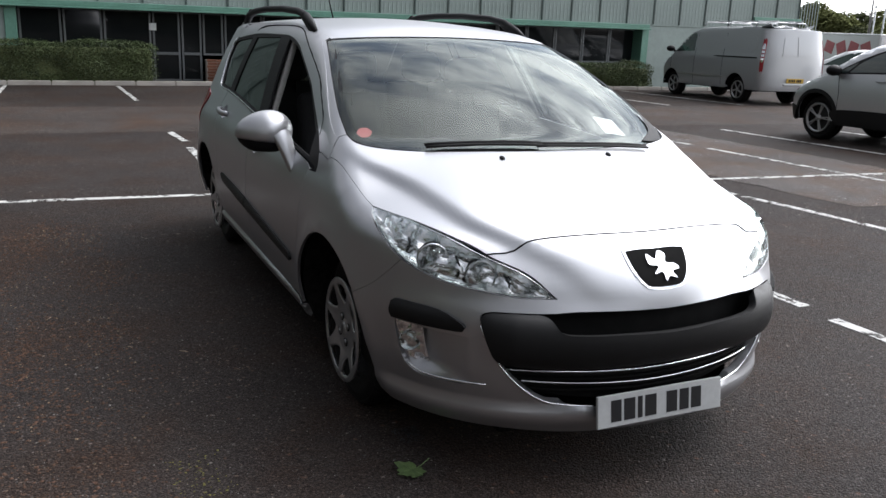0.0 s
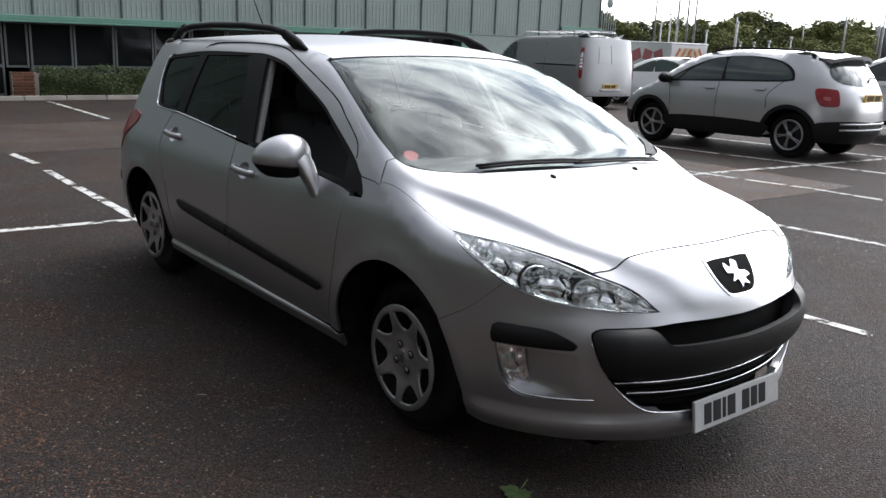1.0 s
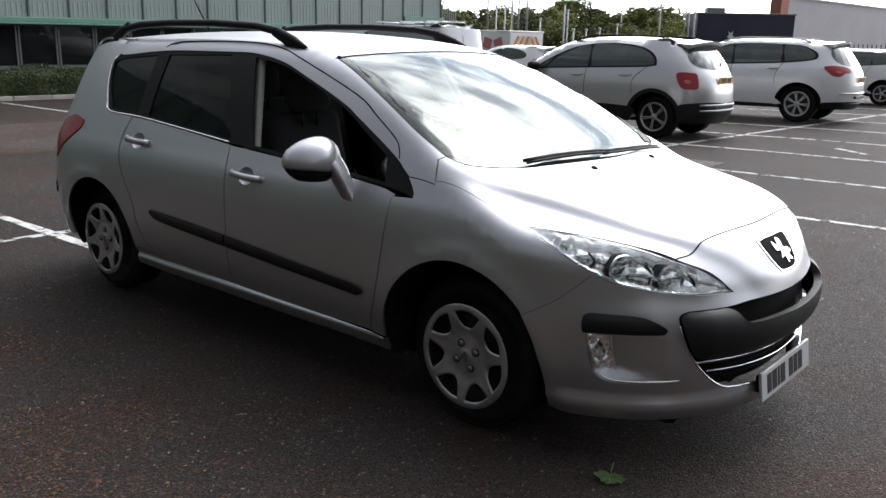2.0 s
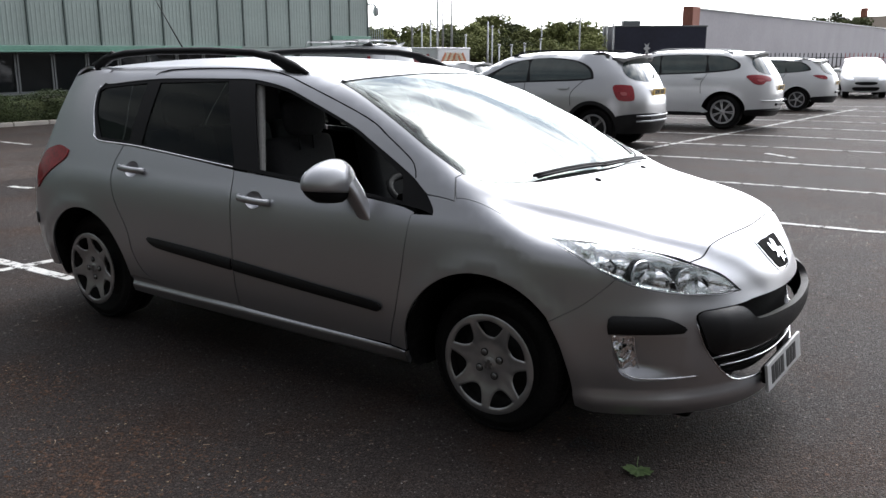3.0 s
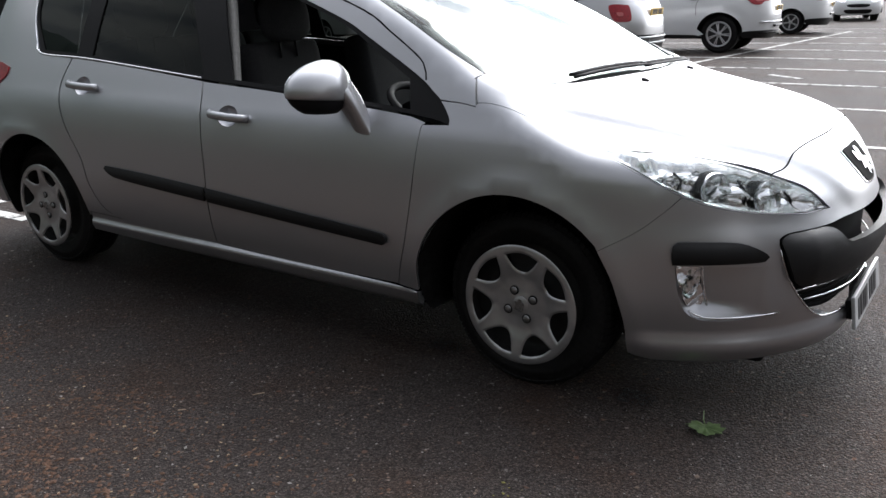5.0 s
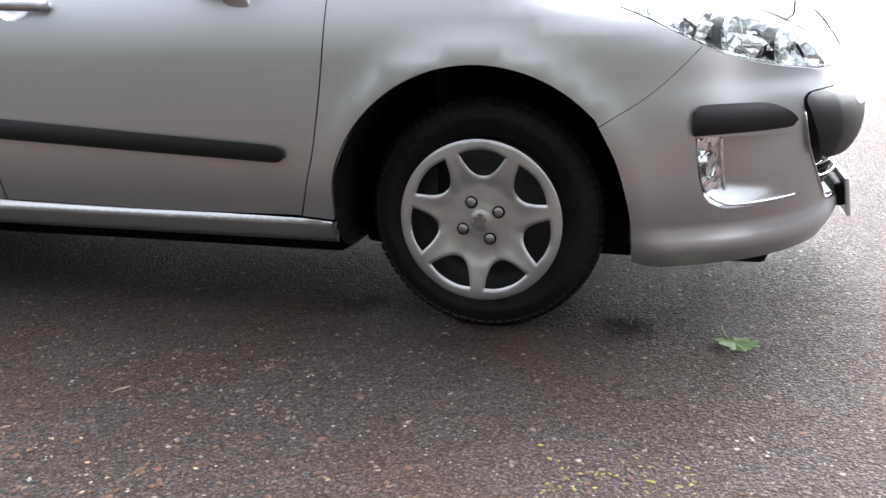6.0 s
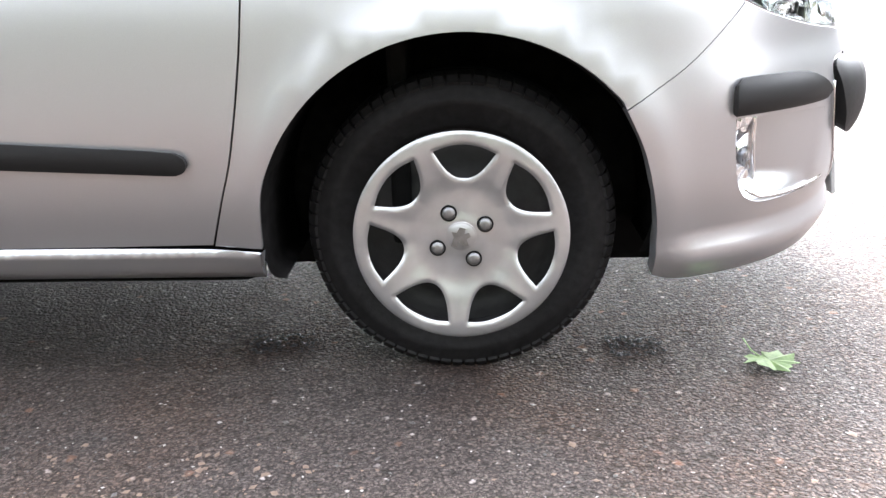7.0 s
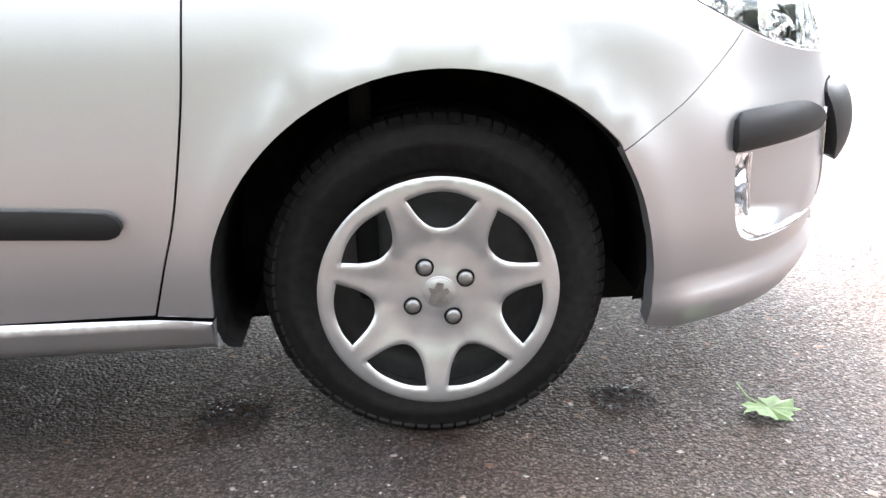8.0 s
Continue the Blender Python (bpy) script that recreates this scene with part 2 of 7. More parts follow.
COVER = material("wheel_cover_silver", (0.45, 0.45, 0.455), 0.33, 0.75, grain=0.05, size=30, stain=0.12, stain_size=9, coat=0.3)
BOLT = material("bolt_steel", (0.27, 0.27, 0.27), 0.40, 0.9, grain=0.2, size=80)
CLOTH = material("dark_seat_cloth", (0.022, 0.022, 0.024), 0.9, grain=0.3, size=200, bump=0.2)
DASH = material("dashboard_grey", (0.05, 0.052, 0.055), 0.7, grain=0.06, size=300, bump=0.02)
CREAM = material("pale_trim", (0.26, 0.255, 0.245), 0.7, grain=0.1, size=60)
RED_LAMP = material("red_lamp", (0.28, 0.006, 0.014), 0.3, 0.0, grain=0.4, size=45, coat=0.5)
AMBER = material("amber_lamp", (0.72, 0.46, 0.34), 0.2, grain=0.1, size=60, coat=1.0)
PLATE_W = material("white_plate", (0.46, 0.47, 0.47), 0.4, grain=0.05, size=50, coat=0.4)
PLATE_Y = material("yellow_plate", (0.62, 0.40, 0.06), 0.4, grain=0.05, size=50, coat=0.4)
INK = material("black_ink", (0.01, 0.01, 0.011), 0.5, grain=0.1, size=100)
REDSTICK = material("red_sticker", (0.50, 0.14, 0.14), 0.7, grain=0.1, size=60)
PAPER = material("white_sticker", (0.75, 0.78, 0.78), 0.6, grain=0.05, size=60)
GLASS = pane_material("clear_glass", (0.86, 0.92, 0.90), 0.85, 1.40)
TINT = pane_material("tinted_glass", (0.40, 0.45, 0.42), 0.5, 1.22)
SIDEGLASS = pane_material("side_glass", (0.86, 0.90, 0.88), 0.85)
LENS = pane_material("lamp_lens", (0.97, 0.98, 0.98), 0.98, 1.45)
CLAD = material("grey_green_cladding", (0.235, 0.285, 0.268), 0.6, 0.0, grain=0.06, size=8, stain=0.12, stain_size=0.6)
SEAM = material("dark_green_seam", (0.065, 0.09, 0.085), 0.6, grain=0.1, size=20)
FASCIA = material("green_fascia", (0.11, 0.24, 0.185), 0.5, grain=0.08, size=15, stain=0.12, stain_size=1.0)
BRICK = material("red_brick", (0.20, 0.088, 0.055), 0.85, grain=0.2, size=40, bump=0.3, per_piece=0.22)
BRICKFAR = material("far_red_brick", (0.30, 0.125, 0.09), 0.85, grain=0.2, size=12, stain=0.1, stain_size=1)
MORTAR = material("mortar", (0.33, 0.30, 0.27), 0.9, grain=0.15, size=60, bump=0.2)
GREYWALL = material("pale_grey_cladding", (0.31, 0.30, 0.325), 0.7, grain=0.05, size=4, stain=0.06, stain_size=0.3)
DARKBLUE = material("dark_blue_cladding", (0.025, 0.028, 0.05), 0.5, grain=0.1, size=4, stain=0.2, stain_size=0.4)
FRAMEGREY = material("grey_window_frame", (0.14, 0.15, 0.155), 0.5, 0.2, grain=0.1, size=30)
DARKGLASS = material("dark_office_glass", (0.012, 0.014, 0.015), 0.03, 0.0, grain=0.1, size=2, spec=0.28)
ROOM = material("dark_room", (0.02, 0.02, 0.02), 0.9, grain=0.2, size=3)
LEAF = material("tree_leaf", (0.165, 0.180, 0.075), 0.85, spec=0.06, grain=0.3, size=3, per_piece=0.2, stain=0.35, stain_size=0.25)
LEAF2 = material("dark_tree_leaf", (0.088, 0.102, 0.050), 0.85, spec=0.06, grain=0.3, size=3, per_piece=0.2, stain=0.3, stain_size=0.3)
# leaf tone darkened and greyed for unseen trees, so paint reflections stay neutral
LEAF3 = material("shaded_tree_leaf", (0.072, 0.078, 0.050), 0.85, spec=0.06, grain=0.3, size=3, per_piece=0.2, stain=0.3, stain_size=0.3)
HEDGE = material("hedge_leaf", (0.042, 0.062, 0.018), 0.7, grain=0.35, size=9, stain=0.3, stain_size=1.2)
BARK = material("bark", (0.09, 0.07, 0.05), 0.9, grain=0.3, size=20, bump=0.5)
POLE = material("galvanised_pole", (0.42, 0.43, 0.44), 0.45, 0.6, grain=0.15, size=12)
KERB = material("concrete_kerb", (0.33, 0.31, 0.28), 0.85, grain=0.15, size=50, bump=0.3, stain=0.2, stain_size=2, per_piece=0.1)
GREENLEAF = material("fallen_green_leaf", (0.125, 0.19, 0.070), 0.6, grain=0.25, size=60, bump=0.2)
DRYLEAF = material("dry_leaf", (0.090, 0.062, 0.046), 0.8, grain=0.3, size=60)
GRIT = material("pale_grit", (0.20, 0.19, 0.182), 0.9, grain=0.3, size=200)
BOLTGRIT = material("dark_chippings", (0.05, 0.046, 0.044), 0.7, grain=0.4, size=200)
LITTER = material("brown_leaf_crumbs", (0.085, 0.050, 0.034), 0.85, spec=0.2, grain=0.4, size=60)
STRAW = material("straw_leaf_crumbs", (0.22, 0.165, 0.11), 0.85, spec=0.2, grain=0.4, size=60)
TWIG = material("dry_twig", (0.26, 0.20, 0.14), 0.85, grain=0.3, size=80)
MOSS = material("moss", (0.13, 0.12, 0.03), 0.9, grain=0.4, size=80, bump=0.5)
REDVAN = material("red_panel", (0.42, 0.13, 0.14), 0.5, grain=0.1, size=10)
STRIPE = material("orange_red_panel", (0.50, 0.16, 0.06), 0.5, grain=0.1, size=10)
YELLOW = material("cream_panel", (0.62, 0.56, 0.40), 0.5, grain=0.1, size=10)
# ---- car bodies: one smooth closed form per car, panels laid on it ----
def table(*pairs):
    """A smooth curve through (a, value) pairs with growing a."""
    xs = np.array([p[0] for p in pairs], float)
    ys = np.array([p[1] for p in pairs], float)
    h = np.diff(xs)
    d = np.diff(ys) / h
    m = np.zeros(len(xs))
    m[0], m[-1] = d[0], d[-1]
    for i in range(1, len(xs) - 1):
        if d[i - 1] * d[i] > 0:
            w1, w2 = 2 * h[i] + h[i - 1], h[i] + 2 * h[i - 1]
            m[i] = (w1 + w2) / (w1 / d[i - 1] + w2 / d[i])

    def value(a):
        a = np.asarray(a, float)
        b = np.clip(a, xs[0], xs[-1])
        k = np.clip(np.searchsorted(xs, b) - 1, 0, len(h) - 1)
        t = (b - xs[k]) / h[k]
        y = ((1 + 2 * t) * (1 - t) ** 2 * ys[k] + t * (1 - t) ** 2 * h[k] * m[k]
             + t * t * (3 - 2 * t) * ys[k + 1] + t * t * (t - 1) * h[k] * m[k + 1])
        return y + np.where(a < xs[0], (a - xs[0]) * m[0], 0) + np.where(a > xs[-1], (a - xs[-1]) * m[-1], 0)
    return value


def smax(a, b, k):
    h = np.clip(0.5 + 0.5 * (a - b) / k, 0, 1)
    return b + (a - b) * h + k * h * (1 - h)


def smin(a, b, k):
    return -smax(-a, -b, k)


RIDGE_LINE = table((-0.4, 0.83), (-0.14, 0.806), (0.0, 0.765), (0.12, 0.695), (0.22, 0.652), (0.43, 0.612), (0.55, 0.588), (0.73, 0.474), (0.81, 0.365), (0.92, 0.22))


class Shape:
    """x ahead from the front axle, y to the car's left, z up. half: width by height; nose, tail: ends by height;
    hood, windscreen, roof: heights on the middle line; drop: how fast the bonnet falls to its sides."""

    def __init__(self, half, nose, tail, hood, drop, screen, roof, crown=0.11, bow=0.30, ridge=0.0,
                 front=-0.2, rear=-2.6, pf=3.2, pr=3.6, edge=0.055, arches=(), flare=0.012, axle=(0.1, -2.7), py=2.59, beak=0.0):
        self.half, self.nose, self.tail, self.hood, self.drop = half, nose, tail, hood, drop
        self.screen, self.roof, self.crown, self.bow, self.ridge = screen, roof, crown, bow, ridge
        self.front, self.rear, self.pf, self.pr, self.edge = front, rear, pf, pr, edge
        self.arches, self.flare, self.axle, self.py, self.beak = arches, flare, axle, py, beak

    def top(self, x, y):
        ay = np.abs(y)
        hood = self.hood(x) - self.drop(x) * ay ** 2.3
        if self.ridge:
            line = RIDGE_LINE(x)
            hood = hood + self.ridge * (0.43 - 1 / (1 + np.exp(-(ay - line) / 0.012))) * np.clip((0.95 - x) / 0.14, 0, 1)
        house = smin(self.screen(x + self.bow * y * y), self.roof(x) - self.crown * y * y, 0.045)
        return smax(hood, house, 0.03)

    def f(self, x, y, z):
        w = self.half(z)
        for ax, az, r in self.arches:
            d = np.hypot(x - ax, z - az)
            w = w + self.flare * np.exp(-((d - r) / 0.05) ** 2) * np.clip((z - 0.2) / 0.1, 0, 1)
        nose = self.nose(z) + self.beak * np.exp(-(y / 0.22) ** 2) * np.exp(-((z - 0.68) / 0.08) ** 2)
        tf = np.clip((x - self.front) / (nose - self.front), 0, 2)
        tr = np.clip((self.rear - x) / (self.rear - self.tail(z)), 0, 2)
        plan = (np.maximum(np.abs(y) / w, 1e-6) ** self.py + tf ** self.pf + tr ** self.pr) ** (1 / 2.8) - 1
        return smax(plan * w, (z - self.top(x, y)) * 0.8, self.edge)

    def normal(self, p):
        e = 1e-3
        g = np.stack([self.f(*(p + e * np.eye(3)[i]).T) - self.f(*(p - e * np.eye(3)[i]).T) for i in range(3)], 1)
        return g / np.maximum(np.linalg.norm(g, axis=1, keepdims=True), 1e-9)

    def solve(self, a, d, lo, hi):
        lo, hi = np.full(len(a), float(lo)), np.full(len(a), float(hi))
        for _ in range(40):
            mid = 0.5 * (lo + hi)
            inside = self.f(*(a + d * mid[:, None]).T) < 0
            lo, hi = np.where(inside, mid, lo), np.where(inside, hi, mid)
        return a + d * (0.5 * (lo + hi))[:, None]

    def wrap(self, uv):
        """Chart round the car: u runs along the right side (u = x) and round the nose or tail by angle, v is the height."""
        uv = np.asarray(uv, float)
        u, z = uv[:, 0], uv[:, 1]
        xf, xr = self.axle
        th = np.where(u > xf, (u - xf) / 0.9, np.where(u < xr, (u - xr) / 0.9, 0.0))
        a = np.stack([np.clip(u, xr, xf), 0 * u, z], 1)
        d = np.stack([np.sin(th), -np.cos(th), 0 * th], 1)
        return self.solve(a, d, 0.0, 2.0)

    def above(self, uv):
        """Chart from above: u = x, v = y."""
        uv = np.asarray(uv, float)
        a = np.stack([uv[:, 0], uv[:, 1], 0 * uv[:, 0]], 1)
        return self.solve(a, np.tile((0.0, 0.0, 1.0), (len(uv), 1)), 0.3, 2.4)

    def to_wrap(self, x, y):
        xf, xr = self.axle
        if x > xf:
            return xf + 0.9 * math.atan2(x - xf, -y)
        if x < xr:
            return xr - 0.9 * math.atan2(xr - x, -y)
        return x


ESTATE = Shape(
    half=table((0.15, 0.81), (0.22, 0.845), (0.30, 0.868), (0.42, 0.896), (0.55, 0.907), (0.70, 0.903), (0.84, 0.882), (0.93, 0.848),
               (1.05, 0.800), (1.20, 0.738), (1.35, 0.665), (1.50, 0.58)),
    nose=table((0.15, 0.87), (0.25, 0.915), (0.40, 0.935), (0.55, 0.935), (0.60, 0.925), (0.65, 0.905), (0.72, 0.895), (0.80, 0.875), (1.0, 0.83)),
    tail=table((0.2, -3.50), (0.35, -3.57), (0.6, -3.60), (0.85, -3.57), (1.0, -3.50), (1.2, -3.42), (1.45, -3.30)),
    hood=table((-0.6, 1.06), (-0.1, 1.03), (0.15, 0.993), (0.40, 0.937), (0.60, 0.878), (0.75, 0.818), (0.80, 0.788), (0.86, 0.735), (0.92, 0.66), (0.95, 0.58)),
    drop=table((-0.1, 0.05), (0.25, 0.165), (0.71, 0.10), (0.85, 0.35)),
    screen=table((-1.6, 1.66), (-0.88, 1.432), (-0.36, 1.235), (0.10, 1.0), (0.3, 0.89)),
    roof=table((-3.6, 1.30), (-3.3, 1.40), (-3.0, 1.455), (-2.4, 1.492), (-1.8, 1.503), (-1.3, 1.487), (-0.88, 1.44), (-0.5, 1.37)),
    ridge=0.035, py=2.33, beak=0.03, arches=((0.006, 0.312, 0.385), (-2.708, 0.31, 0.375)))
# ---- building tools ----
def part(name, me, mat, parent=None, label="", at=None):
    """Links a mesh or bmesh as one object under a thing or a part."""
    if isinstance(me, bmesh.types.BMesh):
        bm, me = me, bpy.data.meshes.new(name)
        bm.to_mesh(me)
        bm.free()
    if mat is not None and not me.materials:
        me.materials.append(mat)
    ob = new(name, me)
    ob.parent = parent
    if at is not None:
        ob.matrix_basis = at
    return tagged(ob, label)


def thing(name, label, category, at=None, group="", kind=""):
    ob = new(name)
    ob.empty_display_size = 0.2
    if at is not None:
        ob.matrix_basis = at
    return tagged(ob, label, category, group, kind)


def smooth(me):
    me.shade_smooth()
    return me


def dense(points, step=0.03, closed=True):
    """Catmull-Rom through the points; a third entry marks a sharp corner."""
    pts = [np.array(p[:2], float) for p in points]
    sharp = [len(p) > 2 for p in points]
    n, out = len(pts), []
    for i in range(n if closed else n - 1):
        p1, p2 = pts[i], pts[(i + 1) % n]
        p0 = pts[i - 1] if (closed or i > 0) and not sharp[i] else 2 * p1 - p2
        p3 = pts[(i + 2) % n] if (closed or i + 2 < n) and not sharp[(i + 1) % n] else 2 * p2 - p1
        k = max(1, int(np.ceil(np.linalg.norm(p2 - p1) / step)))
        for j in range(k):
            t = j / k
            out.append(0.5 * (2 * p1 + (p2 - p0) * t + (2 * p0 - 5 * p1 + 4 * p2 - p3) * t * t + (3 * p1 - p0 - 3 * p2 + p3) * t ** 3))
    if not closed:
        out.append(pts[-1])
    return np.array(out)


def inside(p, loop):
    x, y = p[:, 0][:, None], p[:, 1][:, None]
    a, b = loop, np.roll(loop, -1, 0)
    cross = ((a[:, 1] > y) != (b[:, 1] > y)) & (x < (b[:, 0] - a[:, 0]) * (y - a[:, 1]) / (b[:, 1] - a[:, 1] + 1e-12) + a[:, 0])
    return cross.sum(1) % 2 == 1


def sheet(loop, holes=(), step=0.04):
    """Triangles that fill a flat outline with holes: points, faces."""
    from mathutils.geometry import delaunay_2d_cdt
    loops = [np.asarray(loop)] + [np.asarray(h) for h in holes]
    lo, hi = loops[0].min(0), loops[0].max(0)
    gx, gy = np.meshgrid(np.arange(lo[0], hi[0], step), np.arange(lo[1], hi[1], step))
    gx = gx + 0.5 * step * (np.arange(gx.shape[0]) % 2)[:, None]
    g = np.stack([gx.ravel(), gy.ravel()], 1)
    keep = inside(g, loops[0])
    for h in loops[1:]:
        keep &= ~inside(g, h)
    g = g[keep]
    allb = np.concatenate(loops)
    if len(g):
        g = g[np.array([np.min(np.hypot(*(allb - q).T)) > 0.45 * step for q in g])]
    pts, edges, k = [], [], 0
    for lp in loops:
        pts += [Vector(p) for p in lp]
        edges += [(k + i, k + (i + 1) % len(lp)) for i in range(len(lp))]
        k += len(lp)
    pts += [Vector(p) for p in g]
    v, _, fs, *_ = delaunay_2d_cdt(pts, edges, [], 0, 1e-6)
    v = np.array([tuple(p) for p in v])
    fs = np.array([f[:] for f in fs])
    c = v[fs].mean(1)
    keep = inside(c, loops[0])
    for h in loops[1:]:
        keep &= ~inside(c, h)
    return v, fs[keep]


def rimmed(name, p, n, faces, rim=0.012, flip=False):
    """A mesh of points with given normals, whose open edges turn inwards by rim."""
    faces = [tuple(f) for f in faces]
    count = {}
    for f in faces:
        for i in range(3):
            e = (f[i], f[(i + 1) % 3])
            count[e] = count.get(e, 0) + 1
    nv = len(p)
    verts, norms, quads = list(map(tuple, p)), list(map(tuple, n)), []
    if rim:
        inner = {}
        for (a, b) in list(count):
            if (b, a) in count:
                continue
            for k in (a, b):
                if k not in inner:
                    inner[k] = len(verts)
                    verts.append(tuple(p[k] - rim * n[k]))
                    norms.append(tuple(n[k]))
            quads.append((b, a, inner[a], inner[b]))
    allf = faces + quads
    if flip:
        verts = [(x, -y, z) for x, y, z in verts]
        norms = [(x, -y, z) for x, y, z in norms]
        allf = [tuple(reversed(f)) for f in allf]
    me = bpy.data.meshes.new(name)
    me.from_pydata(verts, [], allf)
    me.polygons.foreach_set("use_smooth", [True] * len(faces) + [False] * len(quads))
    corner = []
    for poly in me.polygons:
        if poly.use_smooth:
            corner += [norms[i] for i in poly.vertices]
        else:
            corner += [tuple(poly.normal)] * len(poly.vertices)
    me.normals_split_custom_set(corner)
    return me


def skin(shape, name, loop, mat, parent, chart="wrap", holes=(), step=0.045, lift=0.0, rim=0.012, both=False, label="", edge=0.03):
    """A panel on a car's body: the outline is given in one of the shape's charts. both: also the mirrored one."""
    lp = dense(loop, edge)
    if np.sum(lp[:, 0] * np.roll(lp[:, 1], -1) - np.roll(lp[:, 0], -1) * lp[:, 1]) < 0:
        lp = lp[::-1]
    uv, faces = sheet(lp, [dense(h, edge) for h in holes], step)
    p = shape.wrap(uv) if chart == "wrap" else shape.above(uv)
    n = shape.normal(p)
    up = lift(uv) if callable(lift) else lift
    if callable(lift) or lift:
        p = p + n * (up[:, None] if callable(lift) else up)
    a, b, c = p[faces[:, 0]], p[faces[:, 1]], p[faces[:, 2]]
    if np.sum(np.einsum("ij,ij->i", np.cross(b - a, c - a), n[faces[:, 0]])) < 0:
        faces = faces[:, ::-1]
    if callable(lift):
        fn = np.cross(p[faces[:, 1]] - p[faces[:, 0]], p[faces[:, 2]] - p[faces[:, 0]])
        n = np.zeros_like(p)
        for k in range(3):
            np.add.at(n, faces[:, k], fn)
        n /= np.maximum(np.linalg.norm(n, axis=1, keepdims=True), 1e-12)
    out = [part(name, rimmed(name, p, n, faces, rim), mat, parent, label)]
    if both:
        out.append(part(name, rimmed(name, p, n, faces, rim, True), mat, parent, label))
    return out


def arc(cx, cz, r, a0, a1, k=10, rz=None):
    return [(cx + r * math.cos(radians(a0 + (a1 - a0) * i / k)), cz + (rz or r) * math.sin(radians(a0 + (a1 - a0) * i / k))) for i in range(k + 1)]


def box(name, size, mat, parent, at, bevel=0.01, label="", seg=2):
    bm = bmesh.new()
    bmesh.ops.create_cube(bm, size=1)
    for v in bm.verts:
        v.co = Vector((v.co.x * size[0], v.co.y * size[1], v.co.z * size[2]))
    if bevel:
        bmesh.ops.bevel(bm, geom=bm.edges[:], offset=min(bevel, 0.45 * min(size)), segments=seg, affect="EDGES", profile=0.5)
    return part(name, bm, mat, parent, label, at)


def lathe(name, profile, mat, parent, at=None, k=48, label="", shade=True, notch=None):
    """Turns (radius, along) pairs about the local y axis."""
    verts, faces, n = [], [], len(profile)
    for i in range(k):
        a = 2 * math.pi * i / k
        for j, (r, y) in enumerate(profile):
            if notch and j in notch[0] and i % notch[1] == 0:
                r -= notch[2]
            verts.append((r * math.cos(a), y, r * math.sin(a)))
    for i in range(k):
        for j in range(n - 1):
            a, b = i * n + j, ((i + 1) % k) * n + j
            faces.append((a, b, b + 1, a + 1))
    me = bpy.data.meshes.new(name)
    me.from_pydata(verts, [], faces)
    if shade:
        me.shade_smooth()
    bm = bmesh.new()
    bm.from_mesh(me)
    bmesh.ops.recalc_face_normals(bm, faces=bm.faces)
    bm.to_mesh(me)
    bm.free()
    return part(name, me, mat, parent, label, at)


def tube(name, points, radius, mat, parent=None, k=8, label="", flat=1.0, taper=None):
    """A round bar along a line of points; flat squeezes it upright."""
    pts = [Vector(p) for p in points]
    verts, faces = [], []
    for i, p in enumerate(pts):
        d = (pts[min(i + 1, len(pts) - 1)] - pts[max(i - 1, 0)]).normalized()
        s = d.cross(Vector((0, 0, 1)))
        s = s.normalized() if s.length > 1e-3 else Vector((1, 0, 0))
        u = s.cross(d)
        r = radius * (taper[i] if taper else 1.0)
        for j in range(k):
            a = 2 * math.pi * j / k
            verts.append(p + s * r * math.cos(a) + u * r * flat * math.sin(a))
    for i in range(len(pts) - 1):
        for j in range(k):
            a, b = i * k + j, i * k + (j + 1) % k
            faces.append((a, b, b + k, a + k))
    faces.append(tuple(reversed(range(k))))
    faces.append(tuple(range(len(verts) - k, len(verts))))
    me = bpy.data.meshes.new(name)
    me.from_pydata([tuple(v) for v in verts], [], faces)
    me.shade_smooth()
    return part(name, me, mat, parent, label)


def blob(name, size, mat, parent, at, label="", shape=None, k=3):
    bm = bmesh.new()
    bmesh.ops.create_icosphere(bm, subdivisions=k, radius=1)
    for v in bm.verts:
        c = v.co.copy()
        if shape:
            c = Vector(shape(c))
        v.co = Vector((c.x * size[0], c.y * size[1], c.z * size[2]))
    for f in bm.faces:
        f.smooth = True
    return part(name, bm, mat, parent, label, at)


def mirrored(ob, parent=None):
    """A copy of a part and its sub-parts on the other side of the car."""
    def flip(o, par):
        me = o.data.copy()
        m = o.matrix_basis
        bm = bmesh.new()
        bm.from_mesh(me)
        for v in bm.verts:
            w = m @ v.co
            v.co = Vector((w.x, -w.y, w.z))
        bmesh.ops.reverse_faces(bm, faces=bm.faces[:])
        bm.to_mesh(me)
        bm.free()
        c = new(o.name.split(".")[0], me)
        c.parent = par
        return tagged(c, o.get("label", ""))
    top = flip(ob, parent or ob.parent)
    for o in ob.children:
        q = o.matrix_basis.copy()
        o.matrix_basis = ob.matrix_basis @ q
        flip(o, top)
        o.matrix_basis = q
    return top


def bars(plate, widths, height, x0, mat, at_y=-0.0035, gap=0.012, name="lettering"):
    """Plain upright bars in place of a registration."""
    x = x0
    for w in widths:
        if w > 0:
            box(name, (w, 0.002, height), mat, plate, Matrix.Translation((x + w / 2, at_y, 0)), 0.0)
        x += abs(w) + gap
# ---- wheels ----
COVER_CURVE = table((0, 0.0), (0.14, 0.0), (0.24, 0.004), (0.42, 0.006), (0.62, -0.003), (0.84, -0.0115), (0.94, -0.0130), (0.984, -0.0124), (1.0, -0.0095))


